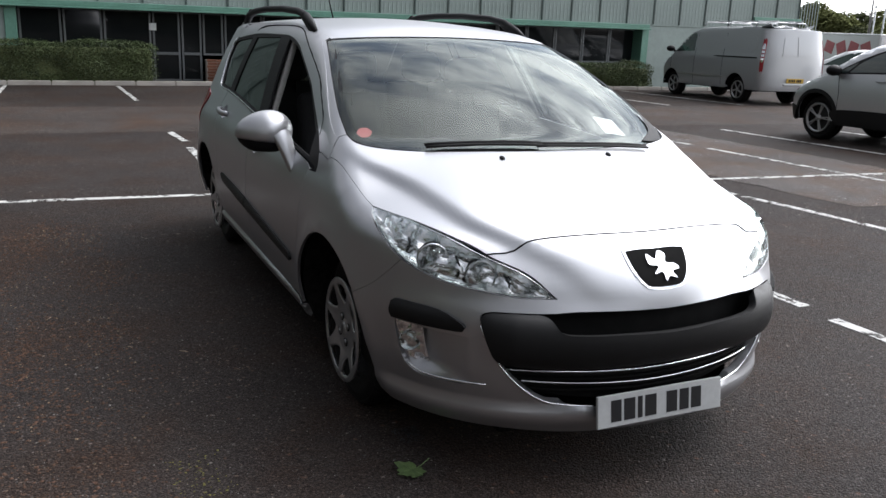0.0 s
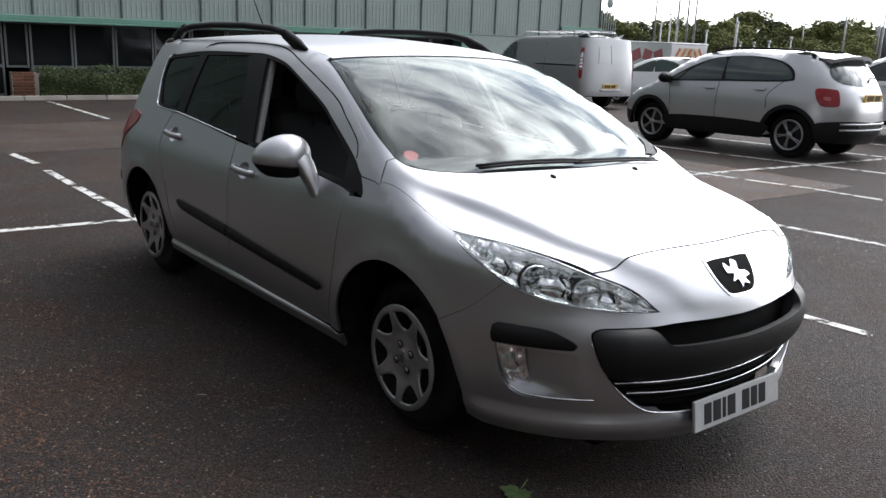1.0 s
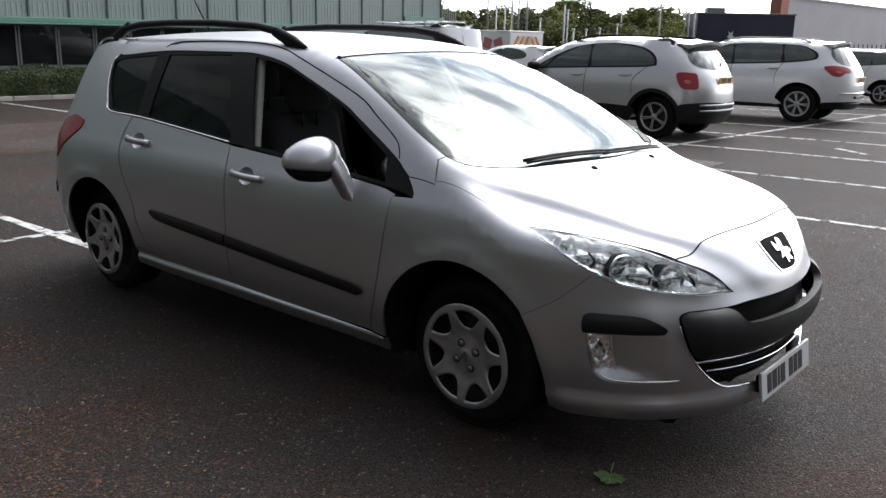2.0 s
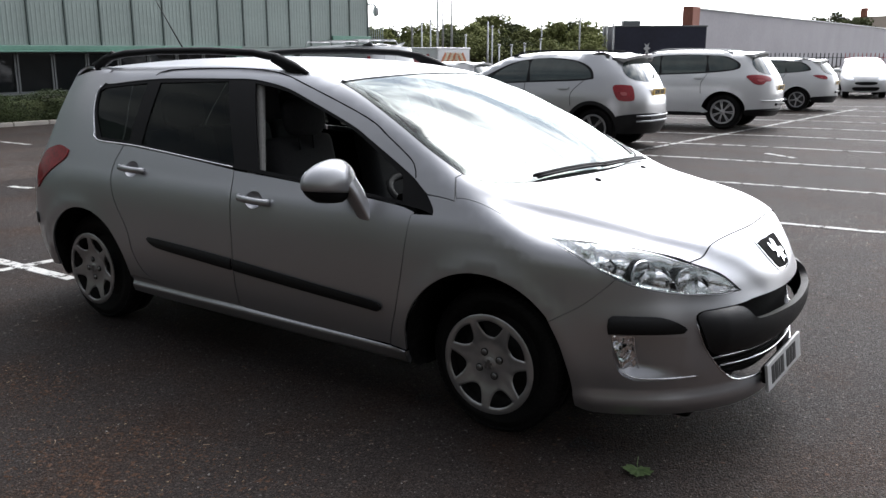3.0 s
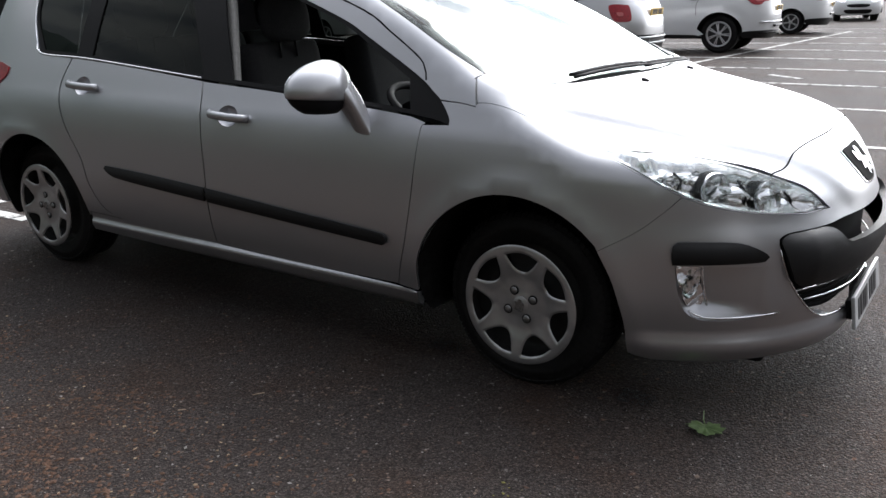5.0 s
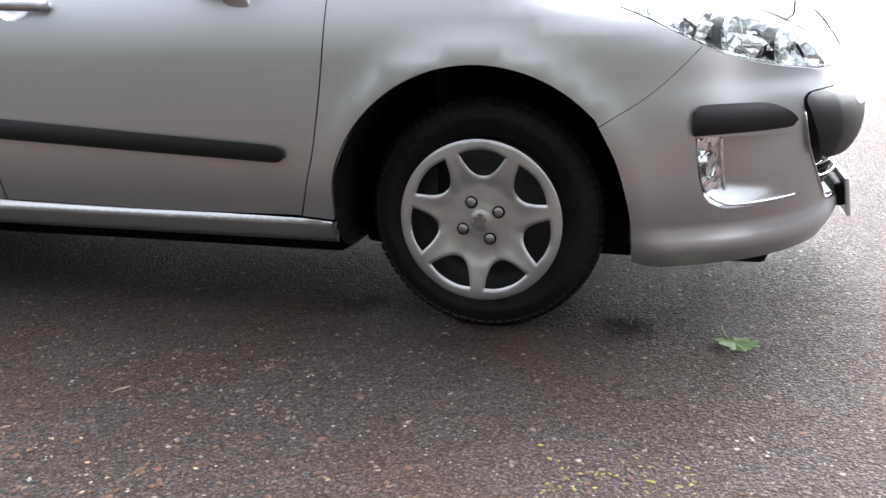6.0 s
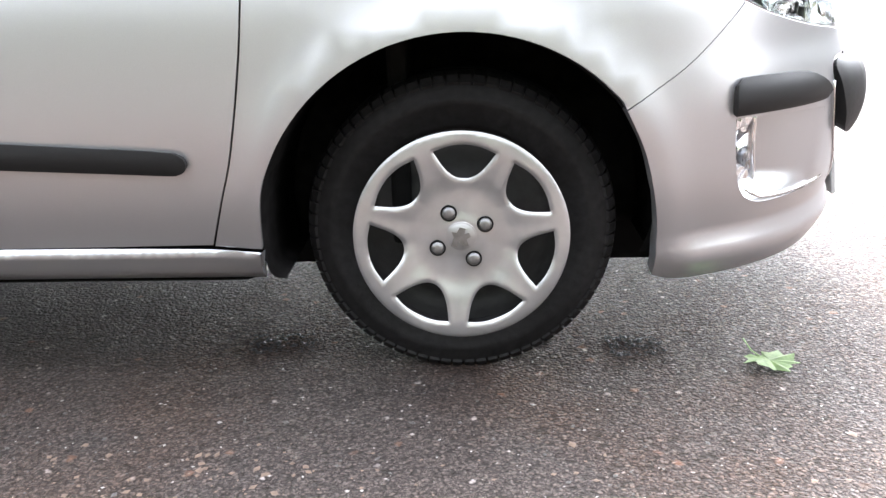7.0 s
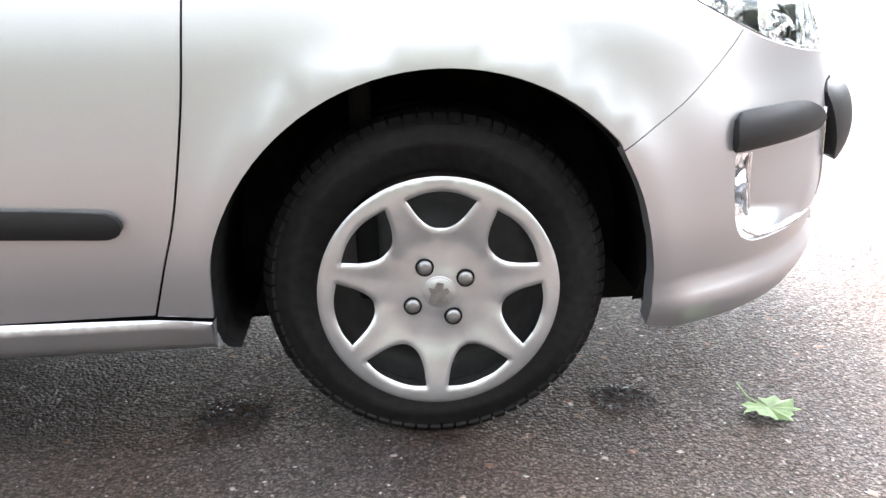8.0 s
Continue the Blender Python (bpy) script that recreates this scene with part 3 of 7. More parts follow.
def cover_surface(uv, r0):
    r, a = np.hypot(uv[:, 0], uv[:, 1]), np.arctan2(uv[:, 1], uv[:, 0])
    s = r / r0
    c = 0.5 - 0.5 * np.cos(7 * (a - math.pi / 2 + 0.05))
    t = np.clip((s - 0.30) / 0.35, 0, 1)
    t = t * t * (3 - 2 * t) * np.clip((0.97 - s) / 0.12, 0, 1)
    return COVER_CURVE(s) - 0.0055 * t * (c ** 0.5 - 0.60 * c ** 3)


def wheel(parent, at, radius=0.305, width=0.205, rim=0.207, style="cover", spokes=7, hub_y=0.0):
    """Wheel with its outer face towards local -y, centre at the origin of at; hub_y: the cover's face."""
    half = width / 2
    mid = hub_y + half + 0.035
    tyre = []
    bead = rim * 0.96
    for r, y in ((bead, mid - half * 0.80), (bead + 0.012, mid - half * 0.93), (bead + 0.016, mid - half * 0.93), (bead + 0.022, mid - half * 0.985), (radius - 0.058, mid - half * 1.01), (radius - 0.055, mid - half * 1.03), (radius - 0.042, mid - half * 1.03), (radius - 0.039, mid - half * 1.01), (radius - 0.028, mid - half * 0.99),
                 (radius - 0.012, mid - half * 0.90), (radius - 0.003, mid - half * 0.78), (radius, mid - half * 0.6), (radius - 0.006, mid - half * 0.55),
                 (radius, mid - half * 0.5), (radius, mid - half * 0.05), (radius - 0.006, mid), (radius, mid + half * 0.05), (radius, mid + half * 0.7),
                 (radius - 0.03, mid + half * 1.0), (bead, mid + half * 0.8)):
        tyre.append((r, y))
    w = part("wheel", lathe_mesh("wheel", [(0.02, mid - 0.03), (rim * 0.42, mid - 0.035), (rim * 0.62, mid - 0.010), (rim * 0.80, mid - 0.03), (rim * 0.93, mid - 0.01), (rim * 0.97, mid - half * 0.75), (rim * 0.97, mid + half * 0.8)], 40), STEEL, parent, "", at)
    lathe("tyre", tyre, RUBBER, w, k=150)
    if style == "cover":
        # shoulder blocks of the tread
        verts, faces = [], []
        prof = ((radius - 0.017, mid - half * 0.95), (radius - 0.004, mid - half * 0.84), (radius + 0.0012, mid - half * 0.64), (radius + 0.0012, mid - half * 0.52))
        for k in range(74):
            b0 = len(verts)
            for da in (-0.0335, 0.0335):
                a = 2 * math.pi * k / 74 + da
                for up in (0.0030, -0.006):
                    for r, y in prof:
                        verts.append(((r + up) * math.cos(a), y - 0.4 * up, (r + up) * math.sin(a)))
            for q in range(3):
                faces.append((b0 + q, b0 + q + 1, b0 + 9 + q, b0 + 8 + q))
                faces.append((b0 + q, b0 + 4 + q, b0 + 5 + q, b0 + q + 1))
                faces.append((b0 + 8 + q, b0 + 9 + q, b0 + 13 + q, b0 + 12 + q))
            faces.append((b0, b0 + 8, b0 + 12, b0 + 4))
        me = bpy.data.meshes.new("tread_band")
        me.from_pydata(verts, [], faces)
        part("tread_band", me, RUBBER, w)
        ring = [(rim * math.cos(2 * math.pi * i / 160), rim * math.sin(2 * math.pi * i / 160)) for i in range(160)]
        holes = []
        for k in range(7):
            a = math.pi / 2 - 0.05 + 2 * math.pi * k / 7
            outline = []
            for r, da, *corner in ((0.850, -0.340, 1), (0.868, -0.17), (0.874, 0.0), (0.868, 0.17), (0.850, 0.340, 1), (0.78, 0.318), (0.71, 0.290), (0.64, 0.240), (0.585, 0.170), (0.555, 0.08), (0.550, 0.0), (0.555, -0.08), (0.585, -0.170), (0.64, -0.240), (0.71, -0.290), (0.78, -0.318)):
                outline.append((r * rim * math.cos(a + da), r * rim * math.sin(a + da), *corner))
            holes.append(dense(outline, 0.006))
        uv, faces = sheet(np.array(ring), holes, 0.005)
        lips = np.concatenate(holes)
        gap = np.min(np.hypot(uv[:, 0][:, None] - lips[:, 0], uv[:, 1][:, None] - lips[:, 1]), axis=1)
        y = cover_surface(uv, rim) + hub_y + 0.0050 * (1 - np.clip(gap / 0.0055, 0, 1))
        p = np.stack([uv[:, 0], y, uv[:, 1]], 1)
        if np.sum(np.cross(p[faces[:, 1]] - p[faces[:, 0]], p[faces[:, 2]] - p[faces[:, 0]])[:, 1]) > 0:
            faces = faces[:, ::-1]
        fn = np.cross(p[faces[:, 1]] - p[faces[:, 0]], p[faces[:, 2]] - p[faces[:, 0]])
        n = np.zeros_like(p)
        for k in range(3):
            np.add.at(n, faces[:, k], fn)
        n /= np.maximum(np.linalg.norm(n, axis=1, keepdims=True), 1e-12)
        cov = part("wheel_cover", rimmed("wheel_cover", p, n, faces, 0.016), COVER, w, "scuffed silver plastic wheel cover with seven openings")
        for k in range(4):
            a = radians(27 + 90 * k)
            m = Matrix.Translation((0.0522 * math.cos(a), hub_y, 0.0522 * math.sin(a)))
            lathe("bolt", [(0.0, -0.0055), (0.006, -0.0052), (0.0105, -0.0036), (0.0130, -0.001), (0.0132, 0.004)], BOLT, cov, m, 20)
            lathe("bolt_ring", [(0.0133, -0.0002), (0.0148, -0.0006), (0.0158, -0.0008), (0.0162, 0.003)], VOID, cov, m, 20)
        lathe("hub_cap", [(0.0, -0.0030), (0.0275, -0.0028), (0.0285, -0.0018), (0.0295, -0.0028), (0.0305, 0.002)], COVER, cov, Matrix.Translation((0, hub_y, 0)), 24)
        crest = [(-0.014, -0.012), (-0.006, -0.014), (-0.003, -0.006), (0.003, -0.013), (0.010, -0.012), (0.007, -0.003), (0.013, 0.001), (0.010, 0.006), (0.004, 0.004), (0.006, 0.012), (-0.002, 0.014), (-0.006, 0.006), (-0.013, 0.008), (-0.010, 0.0)]
        bm = bmesh.new()
        f = bm.faces.new([bm.verts.new((1.45 * x, 0, 1.45 * z)) for x, z in crest])
        r = bmesh.ops.extrude_face_region(bm, geom=[f])
        for v in r["geom"]:
            if isinstance(v, bmesh.types.BMVert):
                v.co.y -= 0.0022
        bmesh.ops.recalc_face_normals(bm, faces=bm.faces)
        part("crest", bm, BOLT, cov, "plain dark grey crest shape", Matrix.Translation((0, hub_y - 0.0034, 0)))
    else:
        lathe("rim_ring", [(rim * 0.86, hub_y + 0.02), (rim * 0.93, hub_y - 0.004), (rim * 1.0, hub_y), (rim, hub_y + 0.03)], COVER, w, None, 40)
        lathe("hub", [(0.0, hub_y - 0.004), (rim * 0.16, hub_y - 0.002), (rim * 0.24, hub_y + 0.02)], COVER, w, None, 20)
        for k in range(spokes):
            a = 2 * math.pi * k / spokes
            for d in (-0.09, 0.09):
                m = pose(0, hub_y + 0.012, 0, 0, -math.degrees(a + d), 0) @ Matrix.Translation((rim * 0.53, 0, 0))
                box("spoke", (rim * 0.78, 0.02, rim * 0.075), COVER, w, m, 0.004, seg=1)
    return w


def lathe_mesh(name, profile, k):
    o = lathe(name, profile, None, None, None, k)
    me = o.data
    bpy.data.objects.remove(o)
    return me


# ---- the silver estate car ----
UC = 0.1 + 0.9 * math.pi / 2


def whole(right_half):
    """A closed outline from the half that lies on the right side, listed from the middle line round to the middle line."""
    return list(right_half) + [(2 * UC - p[0], *p[1:]) for p in reversed(right_half) if abs(p[0] - UC) > 1e-6]


def ztop(shape, x, y):
    return float(shape.above([(x, y)])[0, 2])


def estate_car():
    S = ESTATE
    car = thing("estate_car", "metallic silver estate car with black roof rails, parked on tarmac", "car")
    A = lambda u0, a0, a1, k=12: arc(u0 + 0.006, 0.312, 0.382, a0, a1, k, rz=0.387)
    # bonnet, screen and roof
    edge_line = [(0.25, -0.7985), (0.20, -0.8025), (0.06, -0.8145), (-0.06, -0.8235), (-0.156, -0.8335)]
    rim_line = [(-0.156, -0.8322, 1), (-0.1865, -0.784, 1), (-0.172, -0.7595, 1), (-0.100, -0.740), (-0.030, -0.652), (0.042, -0.488), (0.107, -0.224), (0.129, 0.0)]
    front_line = [(0.758, 0.0), (0.755, -0.10), (0.740, -0.33), (0.731, -0.487), (0.709, -0.575, 1), (0.575, -0.66), (0.40, -0.735), (0.25, -0.7968, 1), (0.20, -0.8012), (0.06, -0.8132), (-0.06, -0.8222)]
    left = [(x, -y, *r) for x, y, *r in reversed(rim_line[:-1])] + [(x, -y, *r) for x, y, *r in reversed(front_line[1:])]
    skin(S, "bonnet", rim_line + left + front_line, SILVER, car, "above", step=0.013)
    front = dense([(x + 0.002, y) for x, y, *_ in front_line[:5]], 0.03, False)
    front = np.concatenate([front[::-1], front[1:] * (1, -1)])
    p = S.above(front)
    tube("bonnet_seam", p + 0.0012 * S.normal(p), 0.0024, VOID, car, 6)
    for k in (1, -1):
        p = S.above(dense([(x, (y - 0.0015) * k) for x, y in edge_line], 0.04, False))
        tube("bonnet_seam", p - 0.0022 * S.normal(p), 0.0016, VOID, car, 6)
    ws = [(0.112, 0.0), (0.092, -0.224), (0.027, -0.488), (-0.044, -0.648), (-0.112, -0.728), (-0.175, -0.752), (-0.359, -0.738), (-0.619, -0.684), (-0.925, -0.606, 1), (-0.885, -0.284), (-0.872, 0.0)]
    ws = ws + [(x, -y, *r) for x, y, *r in reversed(ws[1:-1])]
    screen = skin(S, "windscreen", ws, GLASS, car, "above", step=0.06, lift=-0.004, rim=0.0)[0]
    screen.visible_shadow = False
    skin(S, "screen_corner", [(-0.30, 0.722, 1), (-0.19, 0.748), (-0.115, 0.728), (-0.035, 0.642), (-0.020, 0.560, 1), (-0.075, 0.625), (-0.15, 0.690)], BLACK, car, "above", lift=0.001, rim=0.0, step=0.03)
    # black band and seals round the screen
    inner = [(x * 0.955 - 0.022, y * 0.955, *r) for x, y, *r in ws]
    outer = [((x + 0.42) * 1.022 - 0.42, y * 1.013, *r) for x, y, *r in ws]
    skin(S, "screen_surround", outer, BLACK, car, "above", holes=[inner], step=0.05, lift=-0.007, rim=0.0, edge=0.015)
    roof = [(-0.884, 0.0), (-0.897, -0.284), (-0.938, -0.585, 1), (-1.5, -0.585), (-2.3, -0.585), (-3.0, -0.57), (-3.22, -0.52), (-3.28, 0.0)]
    skin(S, "roof_panel", roof + [(x, -y, *r) for x, y, *r in reversed(roof[1:-1])], SILVER, car, "above", step=0.06)
    # sides
    rail = [(x, ztop(S, x, -0.585)) for x in (-3.05, -2.8, -2.5, -2.2, -1.9, -1.6, -1.3, -1.1, -0.96)]
    pillar = [(-0.943, 1.385), (-0.733, 1.306), (-0.536, 1.209), (-0.354, 1.106), (-0.228, 1.049), (-0.188, 1.038, 1), (-0.159, 0.958, 1), (-0.22, 0.966), (-0.2955, 0.9705, 1)]
    sail = [(-0.250, 0.896, 1), (-0.2515, 0.910), (-0.270, 0.938), (-0.297, 0.9675)]
    glass_top = [(-0.338, 0.998), (-0.371, 1.022), (-0.462, 1.070), (-0.655, 1.163), (-0.781, 1.219), (-1.09, 1.32), (-1.263, 1.369), (-1.481, 1.398), (-1.685, 1.399), (-2.128, 1.392), (-2.365, 1.378), (-2.62, 1.354)]
    tail_edge = [(-2.682, 1.345), (-2.720, 1.299), (-2.685, 1.191), (-2.606, 1.051, 1)]
    skin(S, "roof_side", rail[1:] + pillar + glass_top + [(-2.675, 1.358, 1)], SILVER, car, both=True)
    strip = [(-0.945, -0.610), (-0.619, -0.688), (-0.359, -0.742), (-0.178, -0.7585, 1), (-0.1915, -0.783, 1), (-0.200, -0.797), (-0.228, -0.794), (-0.354, -0.777), (-0.536, -0.731), (-0.733, -0.679), (-0.943, -0.628, 1)]
    for k in (1, -1):
        skin(S, "a_pillar", [(x, y * k, *r) for x, y, *r in strip], SILVER, car, "above", step=0.03, lift=-0.0015, rim=0.008)
    surround = sail + glass_top + tail_edge + [(-2.205, 1.037), (-1.444, 0.986), (-0.986, 0.960), (-0.387, 0.918)]
    front_glass = [(-1.286, 0.992, 1), (-0.99, 0.975), (-0.415, 0.934, 1), (-0.44, 1.030, 1), (-0.60, 1.114), (-0.781, 1.204), (-1.09, 1.307), (-1.263, 1.355), (-1.470, 1.383, 1)]
    rear_glass = [(-1.458, 1.003, 1), (-2.205, 1.053, 1), (-2.195, 1.370, 1), (-1.69, 1.387), (-1.664, 1.387, 1)]
    quarter_glass = [(-2.315, 1.060, 1), (-2.575, 1.070, 1), (-2.667, 1.191), (-2.698, 1.285), (-2.665, 1.330), (-2.30, 1.365, 1)]
    skin(S, "window_surround", surround, BLACK, car, holes=[front_glass, rear_glass, quarter_glass], lift=-0.004, rim=0.01, both=True)
    wing = [(-0.352, 0.887, 1), (-0.36, 0.805), (-0.375, 0.664), (-0.405, 0.50), (-0.436, 0.40), (-0.466, 0.308, 1), (-0.374, 0.304, 1)] + A(0, 176, 42)[1:] + \
           [(0.2965, 0.557, 1), (0.4075, 0.6215), (0.4865, 0.6855), (0.534, 0.730, 1), (0.505, 0.743), (0.407, 0.791), (0.342, 0.818)] + \
           [(S.to_wrap(x, y), ztop(S, x, y), 1) for x, y in edge_line[:1]] + [(S.to_wrap(x, y), ztop(S, x, y)) for x, y in dense(edge_line, 0.03, False)[1:-1]] + \
           [(-0.156, ztop(S, -0.156, -0.8335), 1), (-0.159, 0.9545, 1), (-0.22, 0.9625), (-0.2945, 0.9655, 1), (-0.268, 0.938), (-0.2485, 0.910), (-0.247, 0.893, 1)]
    skin(S, "front_wing", wing, SILVER, car, both=True)
    doorf = [(-0.3555, 0.884, 1), (-0.3635, 0.805), (-0.379, 0.664), (-0.409, 0.50), (-0.440, 0.40), (-0.470, 0.310, 1), (-0.9, 0.308), (-1.405, 0.316, 1), (-1.402, 0.50),
             (-1.404, 0.666), (-1.425, 0.85), (-1.444, 0.975, 1), (-0.99, 0.953), (-0.40, 0.910)]
    doorr = [(-1.411, 0.316, 1), (-1.408, 0.50), (-1.410, 0.666), (-1.431, 0.85), (-1.450, 0.977, 1), (-1.85, 1.009), (-2.205, 1.032), (-2.34, 1.037, 1), (-2.385, 0.93), (-2.362, 0.81), (-2.300, 0.706),
             (-2.228, 0.60), (-2.196, 0.48), (-2.13, 0.38), (-2.03, 0.338, 1), (-1.7, 0.324)]
    cups = [arc(x, z, 0.056, 0, 345, 23, rz=0.040) for x, z in ((-1.272, 0.856), (-2.226, 0.924))]
    fd = skin(S, "front_door", doorf, SILVER, car, both=True, holes=[cups[0]], rim=0.006)
    rd = skin(S, "rear_door", doorr, SILVER, car, both=True, holes=[cups[1]], rim=0.006)
    for k in (0, 1):
        # the right front window is wound down
        for loop, mat, holder in ((front_glass, SIDEGLASS, fd[k]), (rear_glass, TINT, rd[k]), (quarter_glass, TINT, car))[1 - k:]:
            skin_side(S, "side_window", loop, mat, holder, k, lift=-0.010, rim=0.0, step=0.08)
        skin_side(S, "side_moulding", [(-1.400, 0.560, 1), (-0.95, 0.530), (-0.60, 0.507), (-0.525, 0.501), (-0.508, 0.4985), (-0.494, 0.491), (-0.488, 0.478), (-0.493, 0.465), (-0.507, 0.4575), (-0.525, 0.456), (-0.6, 0.460), (-0.95, 0.478), (-1.398, 0.503, 1)],
                  TRIM, fd[k], k, lift=lambda uv: 0.004 + 0.010 * np.clip(1 - ((uv[:, 1] - (0.455 - 0.052 * uv[:, 0] / 1.0 + 0.0)) / 0.034) ** 2, 0, 1), step=0.012, rim=0.012, edge=0.008)
        skin_side(S, "side_moulding", [(-1.414, 0.561, 1), (-1.75, 0.578), (-2.045, 0.588), (-2.055, 0.577), (-2.0, 0.545), (-1.9, 0.533), (-1.7, 0.520), (-1.412, 0.504, 1)],
                  TRIM, rd[k], k, lift=lambda uv: 0.004 + 0.010 * np.clip(1 - ((uv[:, 1] - (0.455 - 0.052 * uv[:, 0])) / 0.034) ** 2, 0, 1), step=0.012, rim=0.012)
    quarter = [(-2.348, 1.037, 1), (-2.393, 0.93), (-2.370, 0.81), (-2.308, 0.706), (-2.236, 0.60), (-2.204, 0.48), (-2.138, 0.378), (-2.04, 0.343, 1), (-2.258, 0.345, 1)] + \
              arc(-2.635, 0.312, 0.372, 178, 2, 14)[::-1] + [(-3.012, 0.29, 1), (-3.30, 0.27, 1), (-3.46, 0.45), (-3.49, 0.75), (-3.46, 1.0), (-3.30, 1.25), (-3.15, 1.385, 1), (-2.95, 1.415), (-2.68, 1.432, 1), (-2.679, 1.354, 1)] + tail_edge[1:] + [(-2.5, 1.045)]
    skin(S, "rear_quarter", quarter, SILVER, car, both=True)
    rear = [(-3.305, 0.27, 1), (-3.465, 0.45), (-3.495, 0.75), (-3.465, 1.0), (-3.305, 1.25), (-3.155, 1.39, 1), (-4.11, 1.36, 1), (-4.11, 0.27, 1)]
    skin(S, "tailgate", rear, SILVER, car, both=True, step=0.08)
    skin(S, "sill", [(-2.258, 0.338, 1), (-2.03, 0.334), (-1.4, 0.311), (-0.466, 0.303), (-0.378, 0.300, 1), (-0.380, 0.230, 1), (-1.4, 0.234), (-2.262, 0.256, 1)], SILVER, car, both=True,
         lift=lambda uv: -0.004 + 0.017 * np.clip((0.306 - uv[:, 1]) / 0.006, 0, 1) - 0.010 * np.clip((0.298 - uv[:, 1]) / 0.06, 0, 1) - 0.012 * np.clip((0.255 - uv[:, 1]) / 0.025, 0, 1) ** 2, step=0.008, rim=0.03)
    skin(S, "rear_lamp", [(-2.846, 0.984, 1), (-2.92, 1.0), (-2.999, 0.999), (-3.148, 0.951), (-3.184, 0.844), (-3.128, 0.744, 1), (-3.048, 0.814), (-2.94, 0.885), (-2.853, 0.943)], RED_LAMP, car,
         lift=0.006, rim=0.012, both=True, label="red tail lamp")
    skin(S, "rear_bumper_strip", [(-3.17, 0.585), (-3.3, 0.59), (-3.45, 0.59), (-3.45, 0.53), (-3.3, 0.53), (-3.17, 0.525)], TRIM, car, lift=0.008, both=True)
    # bright line under and behind the side glass, dark line over the door frames
    for k in (0, 1):
        s = -1 if k == 0 else 1
        line = dense([(-1.46, 0.989), (-2.205, 1.039), (-2.585, 1.052), (-2.64, 1.10), (-2.689, 1.191), (-2.725, 1.295), (-2.70, 1.340)], 0.05, False)
        p = S.wrap(line) + 0.001 * S.normal(S.wrap(line))
        tube("window_trim", [(x, -y * s, z) for x, y, z in p], 0.0045, CHROME, car, 6)
        line = dense([(-0.371, 1.028), (-0.378, 1.052), (-0.396, 1.082), (-0.446, 1.117), (-0.56, 1.180), (-0.704, 1.252), (-1.099, 1.373), (-1.352, 1.433), (-1.649, 1.449), (-2.157, 1.436), (-2.25, 1.405)], 0.05, False)
        p = S.wrap(line) - 0.0015 * S.normal(S.wrap(line))
        tube("door_seam", [(x, -y * s, z) for x, y, z in p], 0.0035, VOID, car, 6)
    # front bumper with its openings
    low = [(0.2975, 0.555, 1), (0.408, 0.620), (0.487, 0.684), (0.536, 0.7285, 1), (0.61, 0.703), (0.74, 0.676), (0.88, 0.660), (0.96, 0.652), (1.088, 0.651, 1), (0.985, 0.724)] + \
          [(S.to_wrap(x, y), ztop(S, x, y), *((1,) if i == 0 else ())) for i, (x, y) in enumerate(dense([(0.713, -0.573), (0.7350, -0.487), (0.7440, -0.33), (0.7590, -0.10), (0.7620, 0.0)], 0.025, False))]
    opening = [(UC, 0.608), (1.41, 0.610), (1.173, 0.614), (1.065, 0.609), (0.92, 0.608), (0.87, 0.606), (0.840, 0.592), (0.845, 0.56), (0.869, 0.50), (0.89, 0.46), (0.93, 0.407), (0.993, 0.347),
               (1.06, 0.305), (1.12, 0.297), (1.265, 0.280), (UC, 0.272)]
    fog = [(0.523, 0.523, 1), (0.67, 0.520), (0.806, 0.513, 1), (0.83, 0.44), (0.855, 0.346, 1), (0.66, 0.341), (0.60, 0.350), (0.562, 0.378), (0.538, 0.44)]
    fog_l = [(2 * UC - p[0], *p[1:]) for p in fog]
    def lip(uv):
        """The foot of the bumper flares out below a crease."""
        t = np.clip((0.282 - uv[:, 1]) / 0.016, 0, 1) - 0.25 * np.clip((0.24 - uv[:, 1]) / 0.04, 0, 1)
        return 0.020 * t * np.clip((uv[:, 0] - 0.37) / 0.10, 0.35, 1) * np.clip((2 * UC - 0.37 - uv[:, 0]) / 0.10, 0.35, 1)
    bumper = skin(S, "front_bumper", whole([(UC, low[-1][1])] + [p for p in reversed(low[:-1])] + [(0.338, 0.475), (0.367, 0.387), (0.386, 0.313), (0.400, 0.214, 1), (0.46, 0.204), (0.70, 0.203), (0.95, 0.20), (1.20, 0.188), (UC, 0.182)]),
                  SILVER, car, holes=[whole(opening), fog, fog_l], step=0.018, rim=0.03, lift=lip)[0]
    skin(S, "grille_back", whole([(p[0] - 0.01 if p[0] < UC else p[0], p[1]) for p in opening]), VOID, bumper, lift=-0.05, rim=0.0, step=0.06)
    bar = [(UC, 0.543), (1.33, 0.548), (1.18, 0.550), (1.10, 0.558), (1.045, 0.602), (0.92, 0.604), (0.87, 0.602), (0.845, 0.588), (0.850, 0.56), (0.873, 0.50), (0.90, 0.452), (0.95, 0.438), (1.10, 0.430), (1.30, 0.424), (UC, 0.421)]

    def bulge(uv):
        d = np.sin(math.pi * np.clip((uv[:, 1] - 0.416) / 0.190, 0.0, 1.0))
        e = np.clip((0.69 - np.abs(uv[:, 0] - UC)) / 0.13, 0, 1)
        return -0.006 + 0.050 * d ** 0.45 * np.sqrt(e)
    skin(S, "bumper_bar", whole(bar), TRIM, bumper, lift=bulge, step=0.012, rim=0.03, edge=0.012, label="dark grey textured plastic bumper bar")
